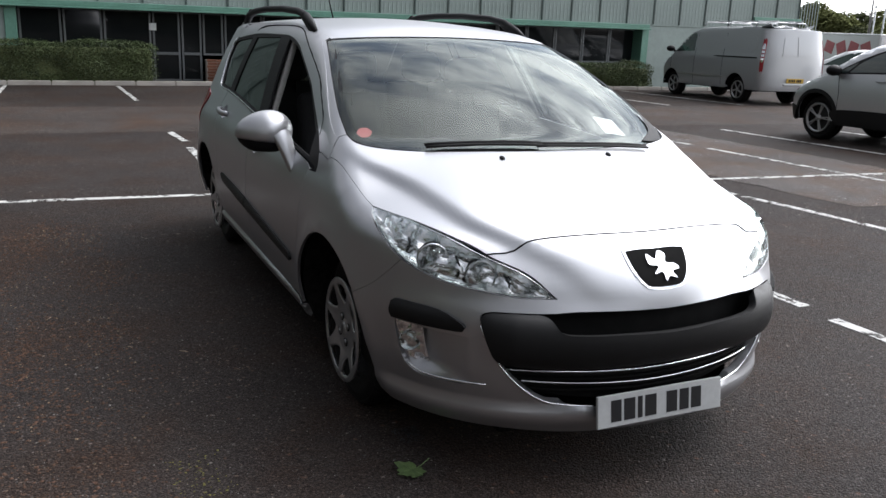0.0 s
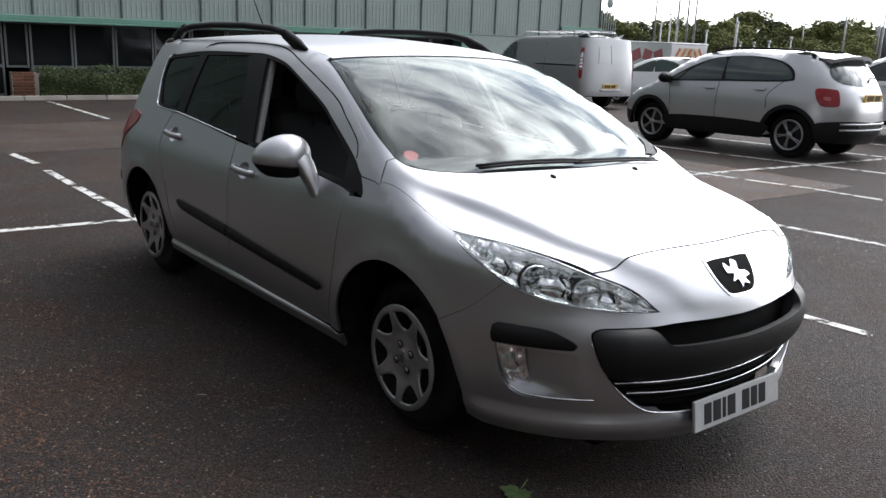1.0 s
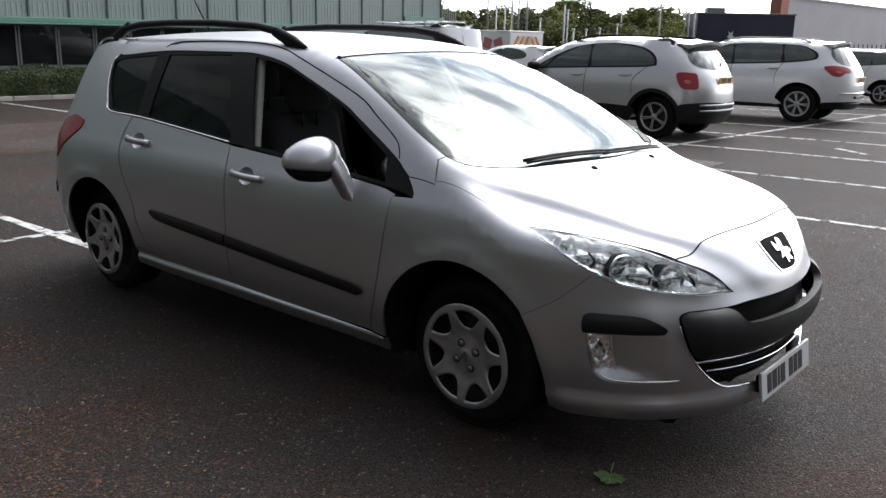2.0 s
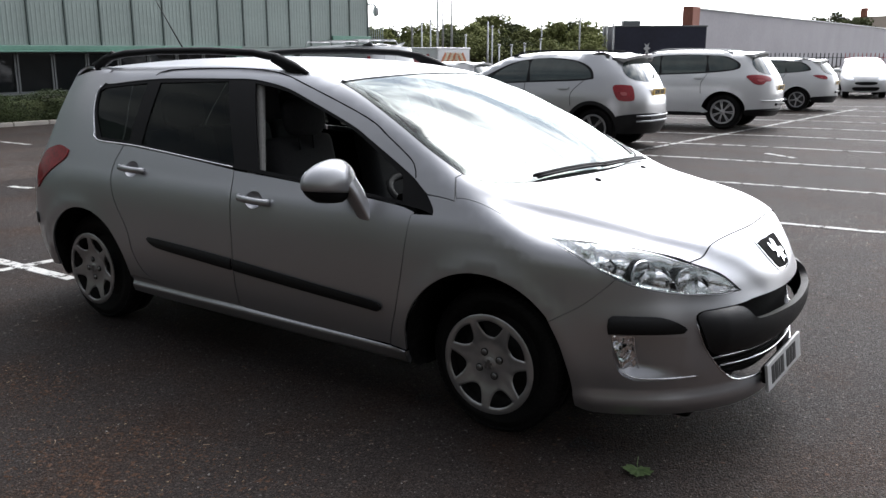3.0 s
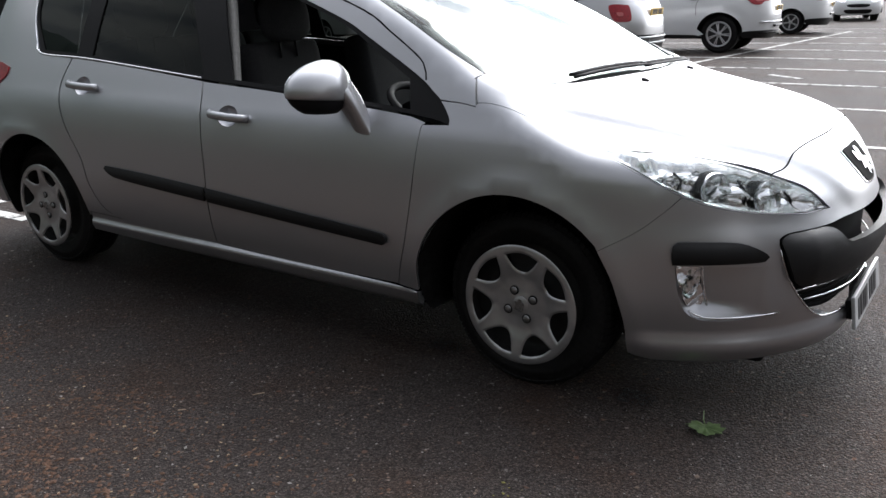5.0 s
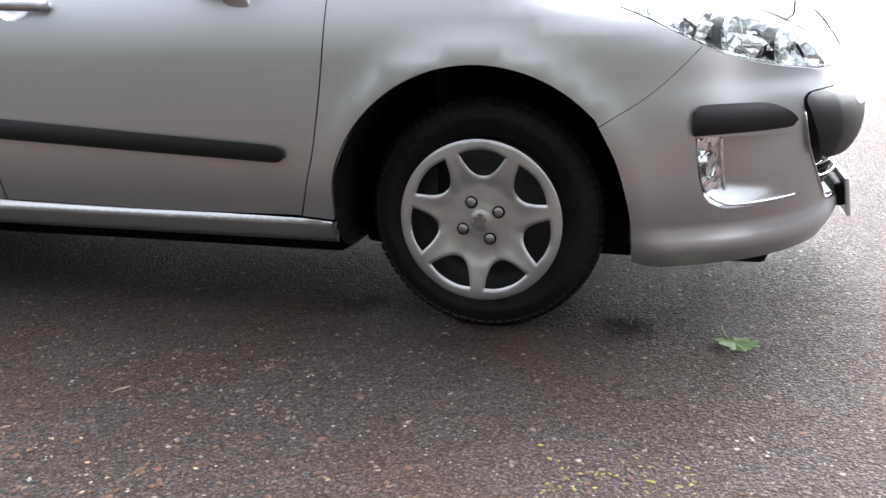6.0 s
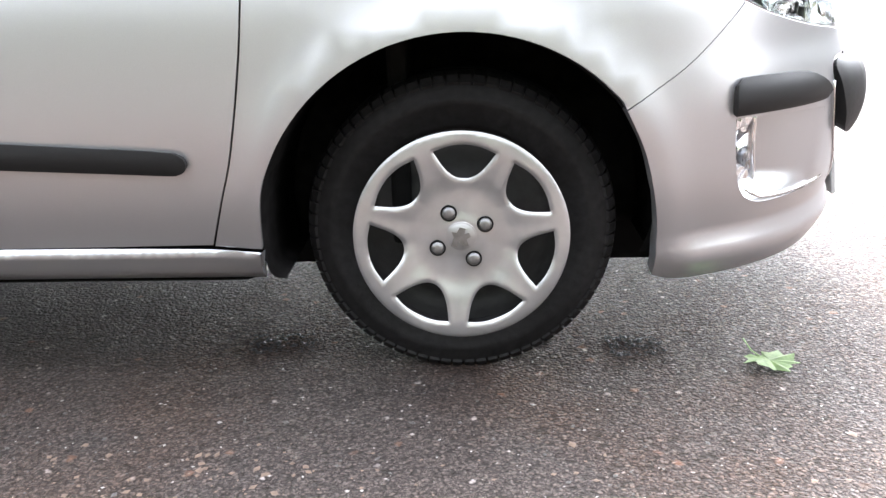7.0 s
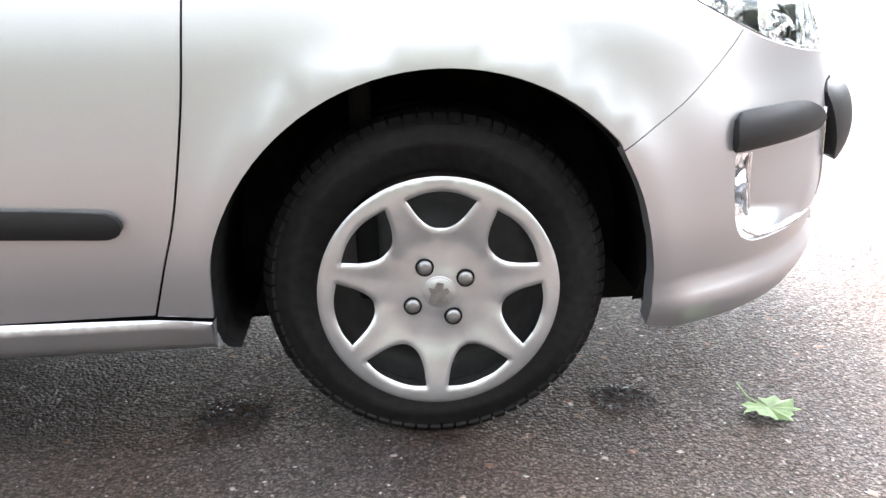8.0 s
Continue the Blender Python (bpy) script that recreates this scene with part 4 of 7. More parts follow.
    for v0, v1, e0 in ((0.412, 0.398, 0.935), (0.374, 0.352, 0.985)):
        line = dense([(e0, v0), (1.15, v0 - 0.4 * (v0 - v1)), (UC, v1), (2 * UC - 1.15, v0 - 0.4 * (v0 - v1)), (2 * UC - e0, v0)], 0.05, False)
        p = S.wrap(line)
        n = S.normal(p)
        tube("chrome_strip", p - 0.014 * n, 0.0030, CHROME, bumper, 6)
        for k in (0.020, 0.036):
            q = S.wrap(line - (0, k))
            tube("grille_slat", q - 0.032 * S.normal(q), 0.005, VOID, bumper, 6)
    rimline = dense([(0.843, 0.56), (0.868, 0.50), (0.889, 0.46), (0.929, 0.407), (0.992, 0.347), (1.06, 0.306), (1.13, 0.291), (1.27, 0.278)], 0.04, False)
    for k in (0, 1):
        q = rimline if k == 0 else np.stack([2 * UC - rimline[:, 0], rimline[:, 1]], 1)
        p = S.wrap(q)
        tube("opening_trim", p + 0.001 * S.normal(p), 0.003, CHROME, bumper, 6)
    for k in (0, 1):
        skin_side(S, "bumper_strip", [(0.511, 0.560), (0.514, 0.586), (0.528, 0.5965), (0.60, 0.598), (0.704, 0.593), (0.77, 0.568), (0.797, 0.548), (0.787, 0.533), (0.733, 0.531), (0.60, 0.530), (0.516, 0.528, 1)], TRIM, bumper, k,
                  lift=lambda uv: 0.004 + 0.012 * np.clip((uv[:, 1] - 0.525) / 0.02, 0, 1) ** 0.6 * np.clip((0.597 - uv[:, 1]) / 0.025, 0, 1) ** 0.6, step=0.014, rim=0.015)
        skin_side(S, "fog_recess", [(u + (0.02 if u > 0.75 else 0.0), v) for u, v, *_ in fog], SILVER, bumper, k, lift=lambda uv: -0.003 + 0.0042 * np.clip((uv[:, 0] - 0.79) / 0.03, 0, 1) - 0.050 * np.clip((0.80 - uv[:, 0]) / 0.185, 0, 1) * np.clip((uv[:, 0] - 0.52) / 0.09, 0, 1) * np.clip((uv[:, 1] - 0.346) / 0.035, 0, 1), step=0.012, rim=0.0)
        lamp = skin_side(S, "fog_lamp", [(0.529, 0.520), (0.57, 0.520), (0.606, 0.518), (0.617, 0.45), (0.632, 0.395), (0.622, 0.372), (0.60, 0.366), (0.570, 0.388), (0.545, 0.45)], REFLECT, bumper, k,
                         lift=lambda uv: -0.002 - 0.042 * np.clip((uv[:, 0] - 0.525) / 0.09, 0, 1) + 0.004 * np.sin(uv[:, 1] * 120) * np.cos(uv[:, 0] * 110), step=0.008, rim=0.0, label="chrome fog lamp")
        c = Vector(S.wrap([(0.582, 0.452)])[0])
        s = -1 if k == 0 else 1
        n = Vector((0.95, -0.3, 0.0)).normalized()
        m = Matrix.Translation((c.x - 0.022, -(abs(c.y) - 0.016) * (1 if c.y > 0 else -1) * s, c.z)) @ Vector((n.x, -n.y * s, 0)).to_track_quat("-Y", "Z").to_matrix().to_4x4()
        lathe("fog_bowl", [(0.037, -0.010), (0.034, -0.006), (0.028, 0.008), (0.016, 0.018), (0.004, 0.022)], CHROME, lamp, m, 24)
        blob("fog_lens", (0.034, 0.008, 0.034), LENS, lamp, m @ Matrix.Translation((0, -0.006, 0)))
        q = dense([(0.575, 0.378), (0.62, 0.355), (0.70, 0.350), (0.80, 0.351), (0.868, 0.353)], 0.04, False)
        p = S.wrap(q if k == 0 else np.stack([2 * UC - q[:, 0], q[:, 1]], 1))
        tube("fog_trim", p, 0.0035, CHROME, bumper, 6)
        q = dense([(0.612, 0.525), (0.622, 0.45), (0.638, 0.392), (0.640, 0.372)], 0.03, False)
        p = S.wrap(q if k == 0 else np.stack([2 * UC - q[:, 0], q[:, 1]], 1))
        tube("fog_trim", p - 0.040 * S.normal(p), 0.0040, CHROME, bumper, 6)
    # badge: a black shield with a plain bright shape
    badge = skin(S, "badge", whole([(UC, 0.790), (1.43, 0.791), (1.352, 0.788, 1), (1.365, 0.75), (1.39, 0.710), (1.43, 0.675), (1.47, 0.668), (UC, 0.666)]), CHROME, bumper, lift=0.003, rim=0.008, step=0.015, label="plain shield badge, chrome rim on black")[0]
    skin(S, "badge_field", whole([(UC, 0.783), (1.43, 0.784), (1.368, 0.781, 1), (1.379, 0.75), (1.401, 0.714), (1.435, 0.683), (1.47, 0.676), (UC, 0.675)]), VOID, badge, lift=0.0055, rim=0.004, step=0.015)
    skin(S, "badge_shape", [(1.455, 0.768), (1.49, 0.752), (1.515, 0.774), (1.545, 0.764), (1.535, 0.742), (1.575, 0.736), (1.590, 0.722), (1.555, 0.716), (1.568, 0.696), (1.535, 0.703), (1.515, 0.690), (1.508, 0.716), (1.47, 0.712), (1.495, 0.733), (1.455, 0.740)],
         CHROME, badge, lift=0.010, rim=0.006, step=0.012, edge=0.01)
    # number plate with plain bars
    plate = box("number_plate", (0.52, 0.012, 0.111), PLATE_W, bumper, pose(0.942, 0.0, 0.272, -8, 0, 90), 0.003, "white number plate with black bars")
    bars(plate, (0.040, 0.044, 0.018, 0.046, -0.02, 0.044, 0.038, 0.042), 0.074, -0.206, INK, -0.0068)
    box("plate_bracket", (0.46, 0.03, 0.07), BLACK, bumper, pose(0.925, 0.0, 0.272, -8, 0, 90), 0.01)
    # headlights
    lampline = [(0.262, 0.853, 1), (0.44, 0.845), (0.665, 0.818), (0.83, 0.772), (0.975, 0.720), (1.075, 0.655, 1), (0.96, 0.656), (0.88, 0.664), (0.74, 0.680), (0.61, 0.708), (0.51, 0.746), (0.41, 0.796), (0.345, 0.823)]
    lamp_edge = dense(lampline, 0.01)

    def reflector(uv):
        """A shallow dish whose stepped faces look upwards."""
        d = np.min(np.hypot(uv[:, 0][:, None] - lamp_edge[:, 0], uv[:, 1][:, None] - lamp_edge[:, 1]), axis=1)
        deep = np.clip(d / 0.022, 0, 1)
        steps = 1 - np.mod((uv[:, 1] - 0.60 + 0.012 * np.sin(uv[:, 0] * 34)) / 0.060, 1.0)
        return -0.005 + deep * (-0.040 + 0.022 * steps + 0.005 * np.sin(uv[:, 0] * 70))
    for k in (0, 1):
        s = -1 if k == 0 else 1
        head = skin_side(S, "headlight", lampline, REFLECT, car, k, lift=reflector, step=0.007, rim=0.0, edge=0.012, label="clear headlight with chrome reflectors")
        lens = skin_side(S, "lens", lampline, LENS, head, k, lift=-0.001, rim=0.0, step=0.05)
        lens.visible_shadow = False
        line = dense(lampline, 0.04)
        line = np.concatenate([line, line[:1]])
        p = S.wrap(line)
        p, n = p * (1, s * -1, 1), S.normal(p) * (1, s * -1, 1)
        tube("lamp_seal", p - 0.005 * n, 0.0026, BLACK, head, 6)
        tube("lamp_rim", (p - 0.0065 * n), 0.0042, CHROME, head, 6)
        for u, v, r in ((0.636, 0.752, 0.049), (0.822, 0.716, 0.047), (0.49, 0.790, 0.016)):
            c = S.wrap([(u, v)])[0]
            n = Vector((0.86, -0.46, 0.12)).normalized()
            c = Vector(c) - 0.046 * Vector(S.normal(np.array([c]))[0])
            m = Matrix.Translation((c.x, -c.y * s, c.z)) @ Vector((n.x, -n.y * s, n.z)).to_track_quat("-Y", "Z").to_matrix().to_4x4()
            lathe("bowl", [(r, -0.020), (r * 0.93, -0.017), (r * 0.90, -0.002), (r * 0.74, 0.020), (r * 0.50, 0.034), (r * 0.34, 0.040)], CHROME, head, m, 28)
            lathe("bulb_holder", [(0.0, 0.020), (r * 0.20, 0.021), (r * 0.30, 0.026), (r * 0.36, 0.042)], VOID, head, m, 20)
            blob("bulb", (r * 0.20, r * 0.34, r * 0.20), AMBER if r < 0.04 else CHROME, head, m @ Matrix.Translation((0, 0.004, 0)), k=2)
            lathe("bowl_ring", [(r * 1.0, -0.021), (r * 1.05, -0.024), (r * 1.10, -0.021), (r * 1.10, 0.0)], CHROME, head, m, 28)
            lathe("bezel", [(r * 1.10, -0.012), (r * 1.16, -0.006), (r * 1.18, 0.012)], BLACK, head, m, 28)
            if r > 0.04:
                blob("projector_lens", (r * 0.52, r * 0.30, r * 0.52), LENS, head, m @ Matrix.Translation((0, -0.004, 0)))
        # upright dividers between the lamp chambers
        for u, v0, v1 in ((0.525, 0.752, 0.812), (0.735, 0.694, 0.778), (0.915, 0.668, 0.728)):
            q = S.wrap(dense([(u, v0), (u + 0.012, 0.5 * (v0 + v1)), (u - 0.01, v1)], 0.02, False))
            q = q - 0.030 * S.normal(q)
            tube("chamber_divider", q * (1, s * -1, 1), 0.004, BLACK, head, 6)
    # wheels and arches
    for x in (0.0, -2.708):
        for s in (-1, 1):
            turn = 0 if s < 0 else 180
            wheel(car, pose(x + (0.0015 if x == 0 else 0.0), s * 0.822, 0.304, 0, 0 if x == 0 else 22, turn), radius=0.3055, rim=0.2095)
            cx = x if x == 0 else -2.66
            ra = 0.386 if x == 0 else 0.378
            mx = cx + (0.006 if x == 0 else 0.0)
            uv = [(mx - ra + 0.035, 0.222), (mx - ra + 0.014, 0.226), (mx - ra + 0.006, 0.238), (mx - ra + 0.002, 0.262)] + arc(mx, 0.312, ra, 179, 1, 20, rz=ra + 0.004) + [(mx + ra + 0.004, 0.250), (mx + ra - 0.006, 0.235)]
            verts = [(u, s * y, v) for (u, v), q in zip(uv, S.wrap(uv)) for y in (min(0.885, abs(q[1]) - 0.022), 0.52)]
            n = len(uv)
            faces = [(2 * i, 2 * i + 1, 2 * i + 3, 2 * i + 2) for i in range(n - 1)] + [tuple(2 * i + 1 for i in range(n))]
            me = bpy.data.meshes.new("arch_liner")
            me.from_pydata(verts, [], faces)
            part("arch_liner", smooth(me), LINER, car)
    # dark inner body: floor, door cards, bulkhead
    liner = [(-3.5, 0.24, 1), (0.45, 0.24, 1), (0.45, 0.60, 1), (0.2, 0.79), (-0.24, 0.86), (-1.4, 0.955), (-2.6, 1.03), (-3.5, 0.95, 1)]
    for k in (0, 1):
        skin_side(S, "door_lining", liner, VOID, car, k, lift=-0.035, rim=0.0, holes=[[(u, v) for u, v in arc(c, 0.312, 0.385, 0, 345, 23)] for c in (0, -2.65)], step=0.12)
    box("floor_pan", (1.84, 1.56, 0.08), VOID, car, pose(-1.36, 0, 0.275), 0.02)
    # broad box added below the floor to keep light from under the car
    box("exhaust_tunnel", (1.80, 1.22, 0.14), VOID, car, pose(-1.36, 0, 0.195), 0.03)
    box("rear_floor", (0.9, 1.04, 0.18), VOID, car, pose(-2.62, 0, 0.24), 0.02)
    # undertray made deep so less light gets under the nose
    box("front_undertray", (1.16, 1.00, 0.14), VOID, car, pose(0.14, 0, 0.20), 0.02)
    box("engine_block", (0.70, 1.02, 0.40), VOID, car, pose(0.28, 0, 0.46), 0.05)
    box("rear_undertray", (0.9, 1.15, 0.05), VOID, car, pose(-3.05, 0, 0.29), 0.02)
    box("bulkhead", (0.04, 1.45, 0.65), VOID, car, pose(-0.12, 0, 0.58), 0.01)
    # dashboard, seats, steering wheel
    bm = bmesh.new()
    rows = []
    for x, z in ((0.02, 0.93), (-0.12, 0.965), (-0.30, 0.968), (-0.46, 0.955), (-0.54, 0.92), (-0.57, 0.80), (-0.50, 0.55)):
        rows.append([bm.verts.new((x - 0.28 * (y / 0.68) ** 2 * (0.6 if x > -0.4 else 0.1), y, z + (0.035 if y < -0.15 and y > -0.6 and -0.5 < x < -0.25 else 0))) for y in np.linspace(-0.68, 0.68, 15)])
    for r0, r1 in zip(rows, rows[1:]):
        for a, b, c, d in zip(r0, r0[1:], r1[1:], r1):
            bm.faces.new((a, d, c, b))
    for fc in bm.faces:
        fc.smooth = True
    bmesh.ops.solidify(bm, geom=bm.faces[:], thickness=0.02)
    part("dashboard", bm, DASH, car)
    lathe("steering_wheel", [(0.175 + 0.016 * math.cos(a), 0.016 * math.sin(a)) for a in np.linspace(0, 2 * math.pi, 11)], BLACK, car, pose(-0.66, -0.36, 0.86, -62, 0, 90), 32)
    for x, ys in ((-1.22, (-0.37, 0.37)), (-2.08, (-0.45, 0.0, 0.45))):
        for y in ys:
            seat = part("seat", seat_mesh(), CLOTH, car, "dark grey cloth seat", pose(x, y, 0.3, 0, 0, 0))
            blob("headrest", (0.055, 0.14, 0.10), CLOTH, seat, pose(-0.20, 0, 0.905, 0, -8, 0), shape=lambda c: (c.x, math.copysign(abs(c.y) ** 0.6, c.y), math.copysign(abs(c.z) ** 0.6, c.z)))
            for d in (-0.05, 0.05):
                tube("headrest_post", [(-0.185, d, 0.74), (-0.195, d, 0.84)], 0.006, BLACK, seat, 6)
    for s in (-1, 1):
        box("seat_belt_pillar", (0.12, 0.03, 0.48), CREAM, car, pose(-1.42, s * 0.70, 1.16, s * 22, -22, 0), 0.012)
        # door handles
        for x, z in ((-1.262, 0.859), (-2.216, 0.927)):
            c = S.wrap([(x, z)])[0]
            holder = (fd if x > -1.5 else rd)[0 if s < 0 else 1]
            pts = [(x + 0.105, 0.004), (x + 0.08, 0.026), (x + 0.03, 0.034), (x - 0.03, 0.034), (x - 0.08, 0.030), (x - 0.105, 0.004)]
            line = []
            for i, (hx, out) in enumerate(pts):
                q = S.wrap([(hx, z - 0.045 * (hx - x))])[0]
                line.append((hx, s * (abs(q[1]) + out), q[2]))
            tube("door_handle", line, 0.012, SILVER, holder, 10, flat=1.35)
            cup = cups[0 if x > -1.5 else 1]
            cx, cz = x - 0.010, z - 0.003
            skin_side(S, "handle_cup", cup, SILVER, holder, 0 if s < 0 else 1, lift=lambda uv: -0.022 * np.clip(1 - ((uv[:, 0] - cx) / 0.056) ** 2 - ((uv[:, 1] - cz) / 0.040) ** 2, 0, 1) ** 0.6 - 0.001, rim=0.0, step=0.010, edge=0.012)
    # wing mirrors
    for s in (-1, 1):
        def shell(c, s=s):
            out = -c.y if s < 0 else c.y
            w = -0.36 + 0.16 * out
            z = max(c.z, w)
            return (c.x - 0.30 * max(0, out), c.y, z * (1.04 - 0.14 * out) - 0.06 * out)

        def tray(c, s=s):
            out = -c.y if s < 0 else c.y
            z = min(max(c.z, -0.86), -0.12)
            return (c.x * 0.95 - 0.30 * max(0, out), c.y * 0.96, z * (1.04 - 0.14 * out) - 0.06 * out)
        mirror = blob("wing_mirror", (0.090, 0.125, 0.092), SILVER, car, pose(-0.705, s * 0.962, 0.997), shape=shell, k=4)
        blob("mirror_base", (0.090, 0.125, 0.092), BLACK, mirror, Matrix.Identity(4), shape=tray, k=4)
        blob("mirror_glass", (0.010, 0.092, 0.058), CHROME, mirror, Matrix.Translation((-0.070, s * 0.012, 0.004)))
        # flat curved arm down to the door
        rings, bm = [], bmesh.new()
        for ax, ay, az, wx, wy in ((0.010, -0.040, 0.035, 0.070, 0.055), (0.045, -0.065, -0.020, 0.062, 0.044), (0.074, -0.082, -0.075, 0.050, 0.034), (0.096, -0.094, -0.125, 0.044, 0.026), (0.110, -0.102, -0.160, 0.046, 0.022)):
            rings.append([bm.verts.new((ax + wx * math.copysign(abs(math.cos(a)) ** 0.6, math.cos(a)), s * ay + wy * math.copysign(abs(math.sin(a)) ** 0.6, math.sin(a)), az - 0.25 * wx * math.cos(a))) for a in np.linspace(0, 2 * math.pi, 17)[:-1]])
        for r0, r1 in zip(rings, rings[1:]):
            for q in range(16):
                bm.faces.new((r0[q], r0[(q + 1) % 16], r1[(q + 1) % 16], r1[q]))
        bmesh.ops.recalc_face_normals(bm, faces=bm.faces)
        for fc in bm.faces:
            fc.smooth = True
        part("mirror_arm", bm, SILVER, mirror)
        box("mirror_foot", (0.085, 0.030, 0.016), BLACK, mirror, pose(0.115, -s * 0.108, -0.166, 0, 14, 0), 0.006)
    # roof rails
    for s in (-1, 1):
        pts = [(-1.17, 0.590, 1.428), (-1.26, 0.586, 1.463), (-1.38, 0.580, 1.502), (-1.55, 0.574, 1.524), (-1.9, 0.568, 1.535), (-2.3, 0.568, 1.532), (-2.6, 0.568, 1.518), (-2.78, 0.568, 1.492), (-2.92, 0.566, 1.452)]
        r = tube("roof_rail", [(x, s * y, z) for x, y, z in pts], 0.019, BLACK, car, 8, "black roof rail", taper=(0.6, 1.1, 1.1, 1, 1, 1, 1.1, 1.2, 0.6))
        box("rail_foot", (0.22, 0.034, 0.05), BLACK, r, pose(-1.31, s * 0.583, 1.462, 0, 24, 0), 0.014)
        box("rail_foot", (0.20, 0.034, 0.05), BLACK, r, pose(-2.80, s * 0.568, 1.475, 0, -24, 0), 0.014)
    # wipers, jets, scuttle, stickers, aerial
    for line in ([(0.075, -0.02), (0.052, -0.18), (0.005, -0.50)], [(0.06, 0.52), (0.085, 0.21), (0.083, -0.05)]):
        q = dense(line, 0.08, False)
        p = S.above(q)
        n = S.normal(p)
        wp = tube("wiper", p + 0.014 * n, 0.007, BLACK, car, 6)
        tube("wiper_blade", [tuple(v) for v in (p + 0.007 * n + (0.02, 0, 0))], 0.006, RUBBER, wp, 6)
    for y in (-0.246, 0.246):
        c = S.above([(0.18, y)])[0]
        blob("washer_jet", (0.016, 0.011, 0.007), BLACK, car, pose(c[0], c[1], c[2] + 0.003, 0, 17, 0), k=2)
    skin(S, "red_sticker", [(-0.195, -0.70), (-0.19, -0.668), (-0.165, -0.655), (-0.14, -0.675), (-0.145, -0.705), (-0.175, -0.718)], REDSTICK, car, "above", lift=-0.010, rim=0.0, step=0.03)
    skin(S, "white_sticker", [(-0.06, 0.40, 1), (-0.06, 0.51, 1), (-0.17, 0.505, 1), (-0.17, 0.40, 1)], PAPER, car, "above", lift=-0.010, rim=0.0, step=0.03)
    tube("aerial", [(-2.75, 0.0, 1.47), (-2.95, 0.0, 1.72), (-3.05, 0.0, 1.85)], 0.004, BLACK, car, 6, taper=(1.5, 0.8, 0.6))
    return car


def skin_side(shape, name, loop, mat, parent, k, **kw):
    """One panel on the right (k = 0) or mirrored on the left side."""
    a = skin(shape, name, loop, mat, parent, both=bool(k), **kw)
    if k:
        bpy.data.objects.remove(a[0])
        a[1].name = name
        return a[1]
    return a[0]


def seat_mesh():
    bm = bmesh.new()
    for c, s, tilt in (((0.03, 0, 0.20), (0.50, 0.48, 0.16), 6), ((-0.20, 0, 0.50), (0.14, 0.46, 0.62), -14)):
        r = bmesh.ops.create_cube(bm, size=1)
        for v in r["verts"]:
            v.co = Vector(c) + Euler((0, radians(tilt), 0)).to_matrix() @ Vector((v.co.x * s[0], v.co.y * s[1], v.co.z * s[2]))
    bmesh.ops.bevel(bm, geom=bm.edges[:], offset=0.055, segments=3, affect="EDGES", profile=0.6)
    for f in bm.faces:
        f.smooth = True
    return bm


estate_car()
# ---- other parked vehicles ----
CARGLASS = material("dark_car_glass", (0.040, 0.056, 0.052), 0.05, 0.0, grain=0.2, size=3, coat=1.0)


